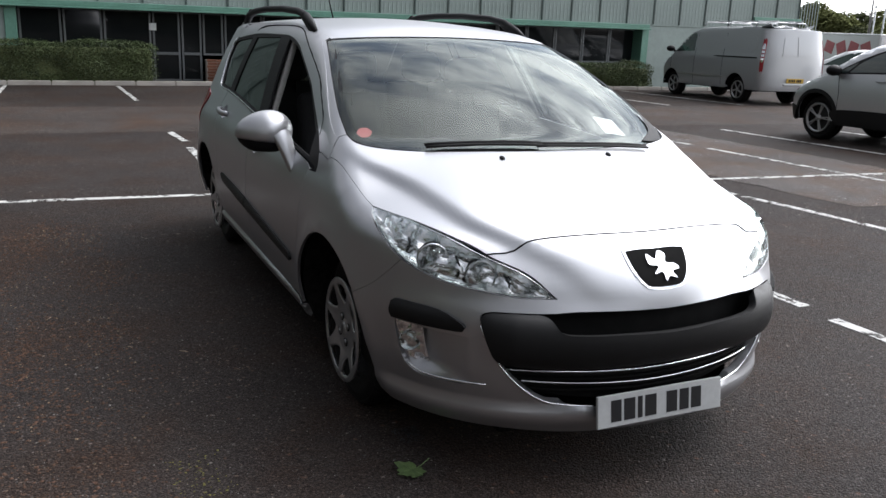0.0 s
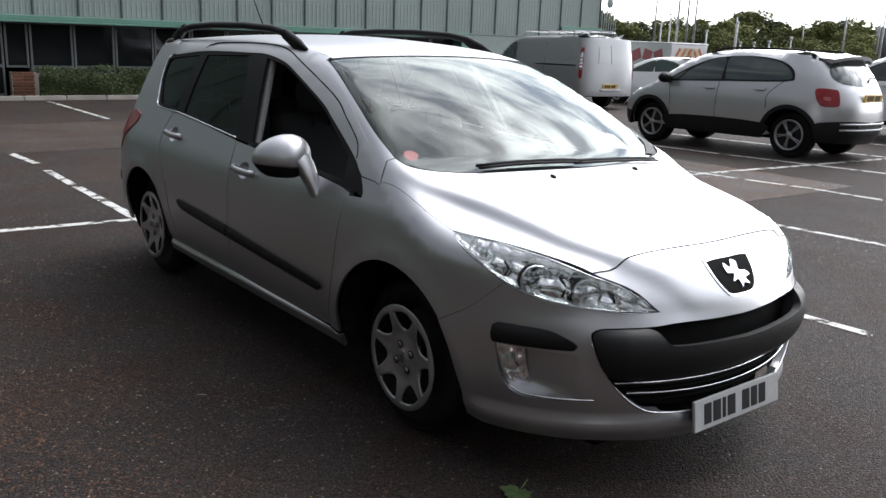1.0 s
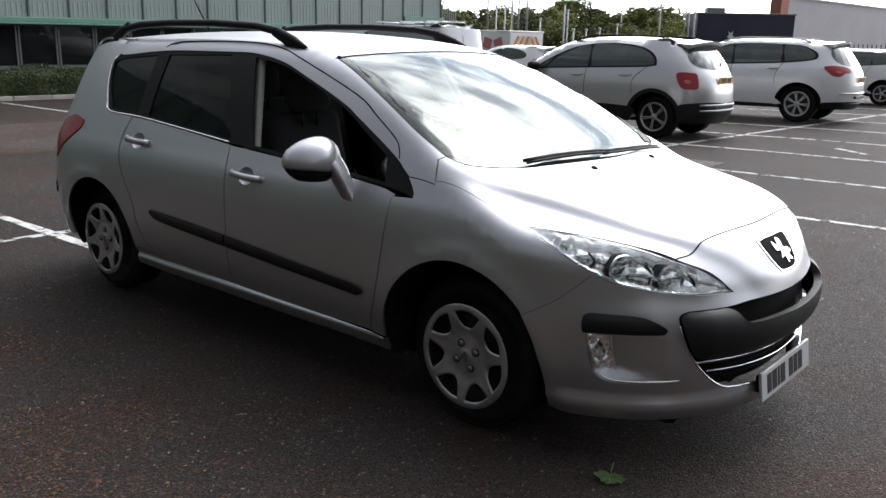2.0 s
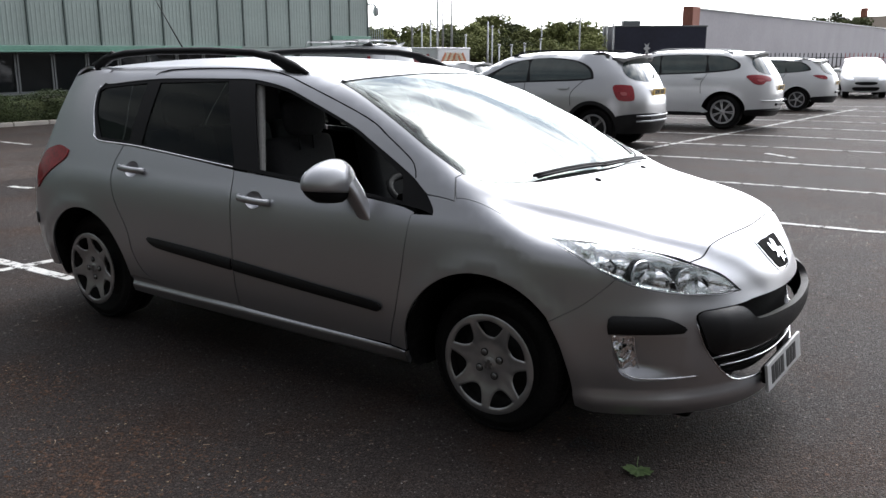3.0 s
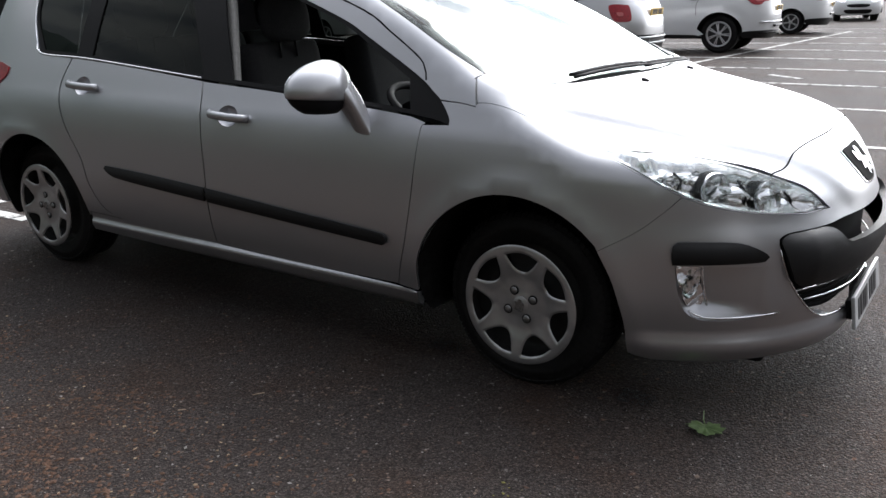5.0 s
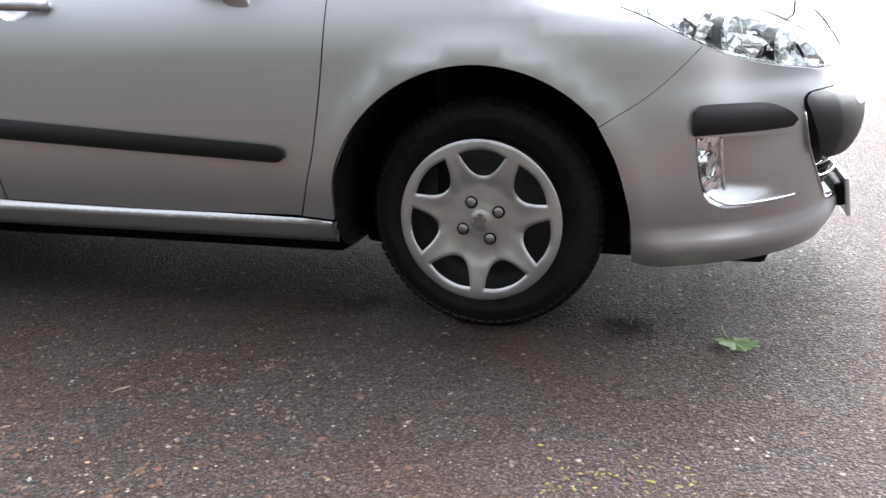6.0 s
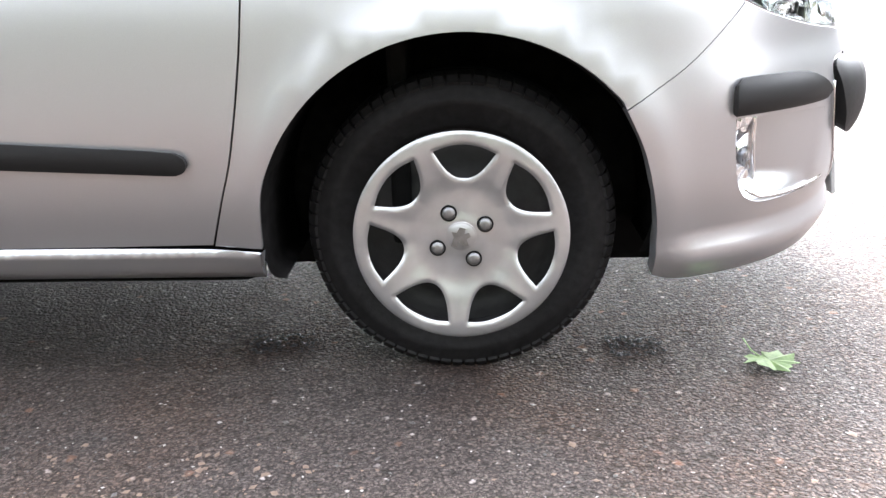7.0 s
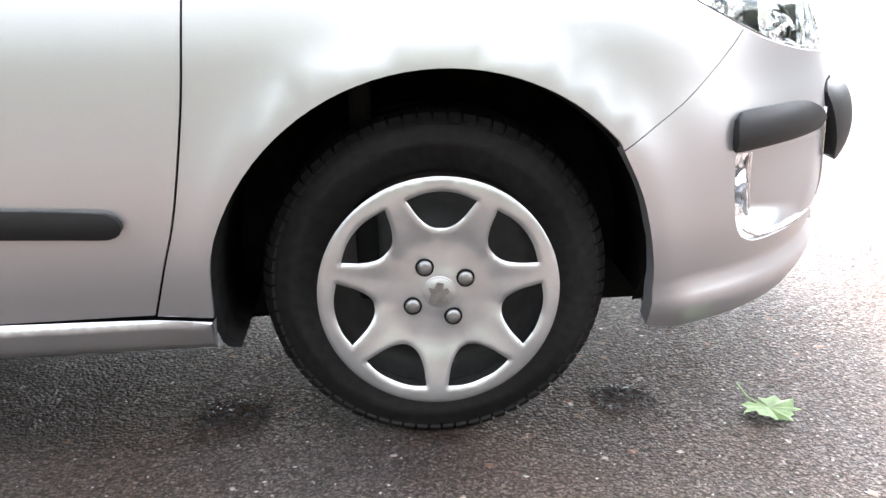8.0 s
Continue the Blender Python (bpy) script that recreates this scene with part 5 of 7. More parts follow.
def parked_car(name, label, at, S, paint, wb, wheel_r, track, side_windows, belt_trim=None, cladding=None, tail=None, tail_y=0.62, rear_window=None, plate=None,
               headlamp=None, spokes=5, rails=False, top_y=0.55, hood_y=0.62, cowl=0.0, screen_top=-0.8, arch_r=0.40, sill=0.30, roof_end=-3.1, handles=(), mirror=None, arch_trim=None, seams=(), band=None, spoiler=0.05, skid=None):
    car = thing(name, label, "car" if "van" not in name else "van", at, group="")
    xf, xr = S.axle
    uf, ut = xf + 0.9 * math.pi / 2, xr - 0.9 * math.pi / 2
    nose_x = float(S.nose(0.6))
    # shoulder line: along the bonnet, up the pillar, along the roof, down the tail
    def pt(x, y):
        z = ztop(S, x, y)
        return (S.to_wrap(x, y), z - 0.004)
    zf = ztop(S, nose_x - 0.13, 0.0)
    line = [(uf, zf - 0.01)] + [pt(x, -hood_y * k) for x, k in ((nose_x - 0.14, 0.55), (nose_x - 0.26, 0.9), (0.5 * (nose_x + cowl) - 0.05, 1.12), (cowl + 0.08, 1.18))]
    edge = dense([(cowl - 0.12, -hood_y * 1.12), (0.5 * (cowl + screen_top), -0.5 * (hood_y * 1.12 + top_y)), (screen_top, -top_y)], 0.07, False)
    line += [pt(x, y) for x, y in edge]
    n = 24
    line += [pt(screen_top + (roof_end - screen_top) * i / n, -top_y) for i in range(1, n + 1)]
    line += [(ut, ztop(S, roof_end, 0) - 0.03)]
    low = [(ut, sill, 1), (S.to_wrap(-wb - arch_r - 0.05, -0.8), sill, 1)] + [(p[0], max(p[1], sill)) for p in arc(-wb, wheel_r, arch_r, 185, -5, 10)]
    low += [(p[0], max(p[1], sill)) for p in arc(0, wheel_r, arch_r, 185, -5, 10)] + [(S.to_wrap(arch_r + 0.06, -0.8), sill, 1), (uf, sill - 0.04, 1)]
    skin(S, "body_side", low + [(p[0], p[1]) for p in line], paint, car, both=True, step=0.09, edge=0.06, rim=0.02)
    hood = [(nose_x - 0.13, 0.0), (nose_x - 0.14, -hood_y * 0.55), (nose_x - 0.26, -hood_y * 0.9), (0.5 * (nose_x + cowl) - 0.05, -hood_y * 1.12), (cowl + 0.08, -hood_y * 1.18), (cowl - 0.12, -hood_y * 1.12, 1), (cowl + 0.02, -hood_y * 0.6), (cowl + 0.05, 0.0)]
    skin(S, "bonnet", hood + [(x, -y, *r) for x, y, *r in reversed(hood[1:-1])], paint, car, "above", step=0.09, edge=0.06)
    ws = [(cowl + 0.04, 0.0), (cowl + 0.01, -hood_y * 0.6), (cowl - 0.13, -hood_y * 1.10), (0.5 * (cowl + screen_top), -0.5 * (hood_y * 1.10 + top_y)), (screen_top - 0.01, -top_y + 0.01, 1), (screen_top + 0.05, 0.0)]
    skin(S, "windscreen", ws + [(x, -y, *r) for x, y, *r in reversed(ws[1:-1])], CARGLASS, car, "above", step=0.1, edge=0.06, lift=-0.003)
    roof = [(screen_top + 0.04, 0.0), (screen_top - 0.02, -top_y, 1), (roof_end, -top_y, 1), (roof_end - 0.02, 0.0)]
    skin(S, "roof_panel", roof + [(x, -y, *r) for x, y, *r in reversed(roof[1:-1])], paint, car, "above", step=0.12, edge=0.08)
    # one black band behind the side panes
    if band:
        for k in (0, 1):
            skin_side(S, "window_band", band, BLACK, car, k, lift=0.002, step=0.08, edge=0.05, rim=0.004)
    for loop in side_windows:
        for k in (0, 1):
            skin_side(S, "side_window", loop, CARGLASS, car, k, lift=0.004, step=0.08, edge=0.05)
    if rear_window:
        z0, z1, y0, y1 = rear_window
        a, b = S.to_wrap(float(S.tail(z0)), -y0), S.to_wrap(float(S.tail(z1)), -y1)
        skin(S, "rear_window", [(a, z0), (b, z1), (2 * ut - b, z1), (2 * ut - a, z0)], CARGLASS, car, lift=0.005, step=0.07, edge=0.05)
        # roof spoiler: a tapering lip that overhangs the rear screen
        bm, rings = bmesh.new(), []
        x1, zs = float(S.tail(z1)), ztop(S, roof_end + 0.06, 0.0)
        for y in np.linspace(-top_y - 0.02, top_y + 0.02, 9):
            sag = 0.05 * (y / top_y) ** 2
            prof = ((roof_end + 0.08, zs + 0.006 - sag), (x1 - spoiler + 0.10 * (y / top_y) ** 2, z1 + 0.10 - sag), (x1 - spoiler + 0.012 + 0.10 * (y / top_y) ** 2, z1 + 0.055 - sag), (x1 + 0.06, z1 + 0.03 - sag))
            rings.append([bm.verts.new((px, y, pz)) for px, pz in prof])
        for r0, r1 in zip(rings, rings[1:]):
            for q in range(4):
                bm.faces.new((r0[q], r0[(q + 1) % 4], r1[(q + 1) % 4], r1[q]))
        bm.faces.new(rings[0]), bm.faces.new(rings[-1])
        bmesh.ops.recalc_face_normals(bm, faces=bm.faces)
        part("rear_spoiler", bm, paint, car)
        xm = float(S.solve(np.array([[-1.0, 0.0, z0 + 0.05]]), np.array([[-1.0, 0.0, 0.0]]), 0, 6)[0, 0])
        tube("rear_wiper", [(xm - 0.02, 0.0, z0 + 0.03), (xm + 0.03, -0.12, z0 + 0.08), (xm + 0.05, -0.34, z0 + 0.09)], 0.014, BLACK, car, 5)
    if cladding:
        z1, mat = cladding
        c = [(ut, z1), (S.to_wrap(-wb - arch_r - 0.06, -0.85), z1), (S.to_wrap(-wb - arch_r - 0.06, -0.85), sill - 0.02, 1), (ut, sill - 0.05, 1)]
        skin(S, "rear_cladding", c, mat, car, lift=0.010, both=True, step=0.07, edge=0.05, rim=0.02)
        skin(S, "sill_cladding", [(-wb + arch_r + 0.02, z1 - 0.06), (-arch_r - 0.02, z1 - 0.06), (-arch_r, sill - 0.03, 1), (-wb + arch_r, sill - 0.03, 1)], mat, car, lift=0.010, both=True, step=0.08, edge=0.06, rim=0.02)
        skin(S, "front_cladding", [(uf, z1 - 0.05), (S.to_wrap(arch_r + 0.07, -0.85), z1 - 0.05), (S.to_wrap(arch_r + 0.07, -0.85), sill - 0.02, 1), (uf, sill - 0.05, 1)], mat, car, lift=0.010, both=True, step=0.07, edge=0.05, rim=0.02)
    if skid:
        # bright strips across the lower rear bumper
        for z, mat in skid:
            q = S.wrap([(ut + d, z) for d in np.linspace(-0.62, 0.62, 13)])
            tube("bumper_strip", [tuple(v) for v in q + 0.016 * S.normal(q)], 0.016, mat, car, 6)
    if arch_trim:
        for cx in (0, -wb):
            o = arc(cx, wheel_r, arch_r + 0.055, 185, -5, 12) + arc(cx, wheel_r, arch_r - 0.005, -5, 185, 12)
            skin(S, "arch_trim", [(u, max(v, sill - 0.02)) for u, v in o], arch_trim, car, lift=0.012, both=True, step=0.05, edge=0.05, rim=0.02)
    if tail:
        skin(S, "rear_lamp", tail, RED_LAMP, car, lift=0.010, both=True, step=0.05, edge=0.03, label="red tail lamp")
        mid = (sum(p[0] for p in tail) / len(tail), sum(p[1] for p in tail) / len(tail))
        skin(S, "reversing_lamp", [(mid[0] + 0.30 * (u - mid[0]), mid[1] + 0.22 * (v - mid[1]) - 0.02) for u, v, *_ in tail], REDSTICK, car, lift=0.013, both=True, step=0.05, edge=0.03)
    if headlamp:
        skin(S, "headlight", headlamp, REFLECT, car, lift=0.006, both=True, step=0.05, edge=0.03)
    if plate:
        zp, mat = plate
        xp = float(S.solve(np.array([[0.0, 0.0, zp]]), np.array([[-1.0, 0.0, 0.0]]), 0, 6)[0, 0])
        pl = box("number_plate", (0.52, 0.012, 0.111), mat, car, pose(xp - 0.012, 0, zp, 6, 0, -90), 0.002)
        bars(pl, (0.04, 0.04, 0.04, 0.04, -0.02, 0.04, 0.04, 0.04), 0.07, -0.20, INK, -0.0068)
        box("bumper_step", (0.7, 0.05, 0.05), TRIM if cladding else paint, car, pose(xp + 0.002, 0, 0.52, 0, 0, 90), 0.015)
    for x in (0.0, -wb):
        for s in (-1, 1):
            wheel(car, pose(x, s * track, wheel_r, 0, 17 * x, 0 if s < 0 else 180), radius=wheel_r, width=0.22, rim=wheel_r * 0.68, style="alloy", spokes=spokes)
            uv = arc(x, wheel_r, arch_r + 0.01, 185, -5, 12)
            verts = [(u, s * y, v) for u, v in uv for y in (track + 0.06, track - 0.3)]
            m = len(uv)
            me = bpy.data.meshes.new("arch_liner")
            me.from_pydata(verts, [], [(2 * i, 2 * i + 1, 2 * i + 3, 2 * i + 2) for i in range(m - 1)] + [tuple(2 * i + 1 for i in range(m))])
            part("arch_liner", me, VOID, car)
    box("underbody", (wb + 0.9, 1.2, 0.10), VOID, car, pose(-wb / 2, 0, sill), 0.03)
    for x, z in handles:
        for k in (0, 1):
            skin_side(S, "door_handle", [(x - 0.11, z + 0.015), (x + 0.11, z + 0.012), (x + 0.11, z - 0.015), (x - 0.11, z - 0.012)], paint if paint is not WHITE else WHITE, car, k, lift=0.03, rim=0.03, step=0.05)
            # flat grey disc on the door paints the shade behind the handle
            skin_side(S, "handle_shadow_gap", arc(x, z - 0.01, 0.09, 0, 330, 11, rz=0.035), VANGREY, car, k, lift=0.003, rim=0.0, step=0.05)
    if mirror:
        for s in (-1, 1):
            mm = blob("wing_mirror", (0.10, 0.13, 0.085), BLACK if arch_trim or paint is VANGREY else paint, car, pose(mirror[0], s * mirror[1], mirror[2]))
            tube("mirror_arm", [(0.0, -s * 0.08, -0.03), (0.05, -s * 0.20, -0.08)], 0.03, BLACK, mm, 8)
    # gaps round the doors
    for x, x_top, z0, z1 in seams:
        for s in (-1, 1):
            p = S.wrap(dense([(x, z0), (x, 0.5 * (z0 + z1)), (x_top, z1)], 0.1, False))
            tube("door_seam", [(a, -b * s, z) for a, b, z in p], 0.005, VOID, car, 5)
    if rails:
        for s in (-1, 1):
            x0, x1 = screen_top - 0.15, roof_end + 0.30
            p = [(x0 + (x1 - x0) * k / 16, s * (top_y + 0.02), ztop(S, x0 + (x1 - x0) * k / 16, top_y + 0.02) + 0.048 * min(1.0, k / 2.5, (16 - k) / 2.5) + 0.004) for k in range(17)]
            tube("roof_rail", p, 0.016, rails, car, 6)
    return car


def ground_height(x, y):
    """The car park falls gently away beyond the silver car's bay."""
    return -0.015 * min(max(0.0, -2.5 - x), 19.0) - 0.006 * min(max(0.0, y - 3.0), 27.0)


def standing(px, py, heading, local):
    """Pose of a car whose own point local = (x, y) stands at (px, py), turned to heading degrees, on the falling ground."""
    a = radians(heading)
    x = px - (math.cos(a) * local[0] - math.sin(a) * local[1])
    y = py - (math.sin(a) * local[0] + math.cos(a) * local[1])
    e = 1.0
    slope = Vector(((ground_height(x - e, y) - ground_height(x + e, y)) / (2 * e), (ground_height(x, y - e) - ground_height(x, y + e)) / (2 * e), 1.0))
    tilt = Vector((0, 0, 1)).rotation_difference(slope).to_matrix().to_4x4()
    return Matrix.Translation((x, y, ground_height(x, y))) @ tilt @ pose(0, 0, 0, 0, 0, heading)


CROSS = Shape(half=table((0.2, 0.84), (0.35, 0.88), (0.6, 0.90), (0.85, 0.89), (1.0, 0.86), (1.2, 0.79), (1.4, 0.69), (1.6, 0.58)),
              nose=table((0.2, 0.74), (0.4, 0.83), (0.65, 0.85), (0.85, 0.82), (1.0, 0.76)),
              tail=table((0.25, -3.30), (0.45, -3.40), (0.7, -3.41), (0.95, -3.37), (1.15, -3.27), (1.35, -3.12), (1.55, -2.92)),
              hood=table((-0.5, 1.12), (0.0, 1.08), (0.3, 1.02), (0.6, 0.94), (0.75, 0.86), (0.85, 0.7)), drop=table((0.0, 0.1), (0.4, 0.3), (0.8, 0.7)),
              screen=table((-1.4, 1.78), (-0.75, 1.53), (-0.3, 1.32), (0.12, 1.07), (0.3, 0.95)),
              roof=table((-3.3, 1.42), (-2.9, 1.53), (-2.2, 1.59), (-1.5, 1.60), (-1.0, 1.57), (-0.5, 1.45)), axle=(0.1, -2.5), rear=-2.35, pr=3.0)
parked_car("crossover_car", "pale silver crossover car with dark lower cladding, parked", standing(-4.42, 9.36, 180, (-2.57, 0.86)), CROSS, SILVER2, 2.57, 0.345, 0.80,
           [[(-0.52, 1.075, 1), (-0.70, 1.245), (-0.98, 1.385), (-1.28, 1.448), (-1.33, 1.11, 1)], [(-1.40, 1.115, 1), (-1.36, 1.455), (-1.8, 1.468), (-2.2, 1.415), (-2.42, 1.32), (-2.52, 1.20), (-2.40, 1.15)],
            [(-0.30, 1.060, 1), (-0.45, 1.145), (-0.62, 1.225), (-0.48, 1.075, 1)]],
           band=[(-0.24, 1.045, 1), (-0.62, 1.262), (-0.96, 1.408), (-1.30, 1.474), (-1.8, 1.490), (-2.22, 1.438), (-2.47, 1.332), (-2.57, 1.195), (-2.44, 1.130), (-1.36, 1.088)], spoiler=0.09,
           skid=((0.555, POLE), (0.47, POLE)),
           cladding=(0.56, TRIM), tail=[(-2.93, 1.03), (-3.00, 1.055), (-3.17, 1.045), (-3.24, 1.02), (-3.26, 0.85), (-3.22, 0.80), (-3.06, 0.80), (-2.99, 0.84), (-2.94, 0.95)], rear_window=(1.13, 1.43, 0.62, 0.50), plate=(0.93, PLATE_Y),
           headlamp=[(0.55, 0.86), (0.72, 0.88), (0.80, 0.80), (0.72, 0.73), (0.58, 0.76)], spokes=5, rails=BLACK, cowl=0.10, screen_top=-0.78, arch_r=0.40, sill=0.30, roof_end=-2.85,
           handles=((-1.15, 0.98), (-2.05, 1.0)), mirror=(-0.35, 0.98, 1.10), arch_trim=TRIM, seams=((-0.42, -0.36, 0.52, 1.02), (-1.31, -1.31, 0.52, 1.08), (-2.20, -2.42, 0.72, 1.14)))
SUV = Shape(half=table((0.2, 0.86), (0.35, 0.91), (0.6, 0.935), (0.9, 0.93), (1.05, 0.90), (1.2, 0.83), (1.45, 0.71), (1.65, 0.60)),
            nose=table((0.2, 0.78), (0.4, 0.87), (0.7, 0.88), (0.9, 0.84), (1.05, 0.78)),
            tail=table((0.25, -3.64), (0.45, -3.76), (0.7, -3.79), (1.0, -3.74), (1.2, -3.62), (1.4, -3.48), (1.62, -3.30)),
            hood=table((-0.5, 1.15), (0.0, 1.11), (0.3, 1.06), (0.6, 0.99), (0.78, 0.90), (0.87, 0.75)), drop=table((0.0, 0.1), (0.4, 0.2), (0.8, 0.6)),
            screen=table((-1.5, 1.80), (-0.95, 1.58), (-0.5, 1.36), (-0.05, 1.10), (0.2, 0.95)),
            roof=table((-3.7, 1.45), (-3.2, 1.58), (-2.5, 1.64), (-1.7, 1.655), (-1.2, 1.63), (-0.7, 1.52)), axle=(0.1, -2.7), rear=-2.5)
parked_car("sport_utility_car", "white sport utility car with dark alloy wheels, parked", standing(-3.90, 14.5, 182, (-2.81, 0.90)), SUV, WHITE, 2.81, 0.37, 0.83,
           [[(-0.55, 1.13, 1), (-0.95, 1.38), (-1.25, 1.49), (-1.38, 1.51), (-1.42, 1.15, 1)], [(-1.48, 1.155, 1), (-1.45, 1.515), (-1.9, 1.53), (-2.36, 1.515), (-2.42, 1.19, 1)],
            [(-2.50, 1.20, 1), (-2.44, 1.51), (-2.8, 1.485), (-3.03, 1.40), (-3.10, 1.32), (-3.00, 1.25)]],
           band=[(-0.42, 1.10, 1), (-0.93, 1.40), (-1.25, 1.515), (-1.42, 1.538), (-1.9, 1.552), (-2.42, 1.535), (-2.82, 1.505), (-3.08, 1.415), (-3.16, 1.32), (-3.04, 1.23), (-2.45, 1.168), (-1.45, 1.130)], spoiler=0.06,
           skid=((0.60, WHITE), (0.40, BLACK)),
           tail=[(-3.24, 1.10), (-3.36, 1.125), (-3.54, 1.115), (-3.70, 1.07), (-3.70, 1.00), (-3.58, 0.985), (-3.50, 0.93), (-3.38, 0.94), (-3.30, 1.01)], rear_window=(1.16, 1.50, 0.66, 0.52), plate=(0.86, PLATE_Y), spokes=7, rails=POLE,
           cowl=-0.06, screen_top=-0.98, arch_r=0.43, sill=0.32, roof_end=-3.2, handles=((-1.3, 1.04), (-2.3, 1.07)), mirror=(-0.62, 1.02, 1.15), cladding=(0.42, TRIM), seams=((-0.48, -0.50, 0.42, 1.10), (-1.45, -1.45, 0.42, 1.14), (-2.36, -2.48, 0.75, 1.18)))
WAGON = Shape(half=table((0.15, 0.80), (0.30, 0.87), (0.55, 0.905), (0.80, 0.88), (0.95, 0.84), (1.15, 0.75), (1.4, 0.62), (1.5, 0.56)),
              nose=table((0.2, 0.84), (0.45, 0.90), (0.65, 0.88), (0.9, 0.82)), tail=table((0.2, -3.48), (0.45, -3.60), (0.8, -3.60), (1.0, -3.52), (1.2, -3.36), (1.42, -3.16)),
              hood=table((-0.5, 1.04), (0.0, 1.0), (0.4, 0.92), (0.7, 0.80), (0.88, 0.65)), drop=table((0.0, 0.1), (0.4, 0.25), (0.8, 0.7)),
              screen=table((-1.6, 1.60), (-1.0, 1.41), (-0.5, 1.22), (0.05, 0.98), (0.3, 0.86)), roof=table((-3.5, 1.30), (-3.1, 1.40), (-2.4, 1.47), (-1.7, 1.485), (-1.2, 1.46), (-0.8, 1.38)), axle=(0.1, -2.6), rear=-2.4)
parked_car("estate_car", "white estate car with grey lower bumper, parked beyond the bays", standing(-4.19, 22.1, 184, (-2.65, 0.86)), WAGON, WHITE, 2.65, 0.32, 0.80,
           [[(-0.5, 0.99, 1), (-0.95, 1.22), (-1.4, 1.35), (-1.45, 1.02, 1)], [(-1.5, 1.02, 1), (-1.46, 1.36), (-2.2, 1.37), (-2.3, 1.05, 1)], [(-2.36, 1.06, 1), (-2.28, 1.365), (-2.75, 1.32), (-2.95, 1.18), (-2.8, 1.12)]],
           band=[(-0.42, 0.975, 1), (-0.95, 1.24), (-1.42, 1.375), (-2.25, 1.392), (-2.78, 1.34), (-3.02, 1.18), (-2.82, 1.095), (-1.47, 1.0)],
           tail=[(-3.06, 0.985), (-3.2, 1.0), (-3.38, 0.97), (-3.41, 0.89), (-3.28, 0.89), (-3.16, 0.93)], rear_window=(1.03, 1.33, 0.6, 0.48), plate=(0.78, PLATE_Y), cowl=0.02, screen_top=-1.02, arch_r=0.37, sill=0.27, roof_end=-3.05,
           rails=POLE, cladding=(0.40, TRIM), mirror=(-0.5, 0.98, 1.0), spokes=5, seams=((-0.42, -0.45, 0.38, 0.97), (-1.475, -1.475, 0.38, 1.01), (-2.2, -2.33, 0.7, 1.04)))
HATCH = Shape(half=table((0.15, 0.78), (0.30, 0.84), (0.55, 0.87), (0.80, 0.85), (0.95, 0.81), (1.15, 0.73), (1.4, 0.60), (1.5, 0.54)),
              nose=table((0.2, 0.74), (0.45, 0.80), (0.65, 0.78), (0.9, 0.72)), tail=table((0.2, -3.04), (0.45, -3.13), (0.8, -3.13), (1.0, -3.05), (1.2, -2.90), (1.42, -2.72)),
              hood=table((-0.5, 1.06), (0.0, 1.01), (0.4, 0.91), (0.62, 0.80), (0.78, 0.65)), drop=table((0.0, 0.1), (0.4, 0.25), (0.8, 0.7)),
              screen=table((-1.5, 1.62), (-0.9, 1.40), (-0.4, 1.20), (0.08, 0.98), (0.3, 0.86)), roof=table((-3.1, 1.28), (-2.7, 1.38), (-2.0, 1.45), (-1.5, 1.46), (-1.1, 1.44), (-0.7, 1.35)), axle=(0.05, -2.3), rear=-2.1)
HWIN = [[(-0.42, 0.99, 1), (-0.85, 1.20), (-1.3, 1.34), (-1.35, 1.01, 1)], [(-1.40, 1.01, 1), (-1.36, 1.345), (-1.9, 1.33), (-2.25, 1.20), (-2.15, 1.06)]]
HTAIL = [(-2.55, 1.02), (-2.72, 1.04), (-2.92, 0.98), (-2.96, 0.84), (-2.78, 0.82), (-2.62, 0.92)]
HHEAD = [(0.42, 0.80), (0.60, 0.80), (0.90, 0.72), (0.98, 0.64), (0.80, 0.64), (0.55, 0.70)]
white_hatch = parked_car("hatchback_car", "white hatchback car parked nose outwards by the railings", standing(-3.9, 31.2, -76, (0.75, 0.0)), HATCH, WHITE, 2.54, 0.31, 0.76, HWIN, tail=HTAIL, rear_window=(1.03, 1.31, 0.56, 0.46), plate=(0.75, PLATE_Y),
           headlamp=HHEAD, cowl=0.04, screen_top=-0.92, arch_r=0.36, sill=0.25, roof_end=-2.6, mirror=(-0.42, 0.95, 1.0))
UH = HATCH.axle[0] + 0.9 * math.pi / 2
skin(HATCH, "grille", [(UH - 0.42, 0.58), (UH, 0.60), (UH + 0.42, 0.58), (UH + 0.36, 0.50), (UH, 0.48), (UH - 0.36, 0.50)], BLACK, white_hatch, lift=0.006, step=0.06)
skin(HATCH, "lower_grille", [(UH - 0.50, 0.40), (UH, 0.41), (UH + 0.50, 0.40), (UH + 0.44, 0.28), (UH, 0.27), (UH - 0.44, 0.28)], BLACK, white_hatch, lift=0.006, step=0.06)
parked_car("hatchback_car", "white hatchback car parked beside the grey van", standing(-12.4, 19.2, 180, (-3.13, 0.0)), HATCH, WHITE, 2.54, 0.31, 0.76, HWIN, tail=HTAIL, rear_window=(1.03, 1.31, 0.56, 0.46), plate=(0.75, PLATE_Y),
           headlamp=HHEAD, cowl=0.04, screen_top=-0.92, arch_r=0.36, sill=0.25, roof_end=-2.6, mirror=(-0.42, 0.95, 1.0))
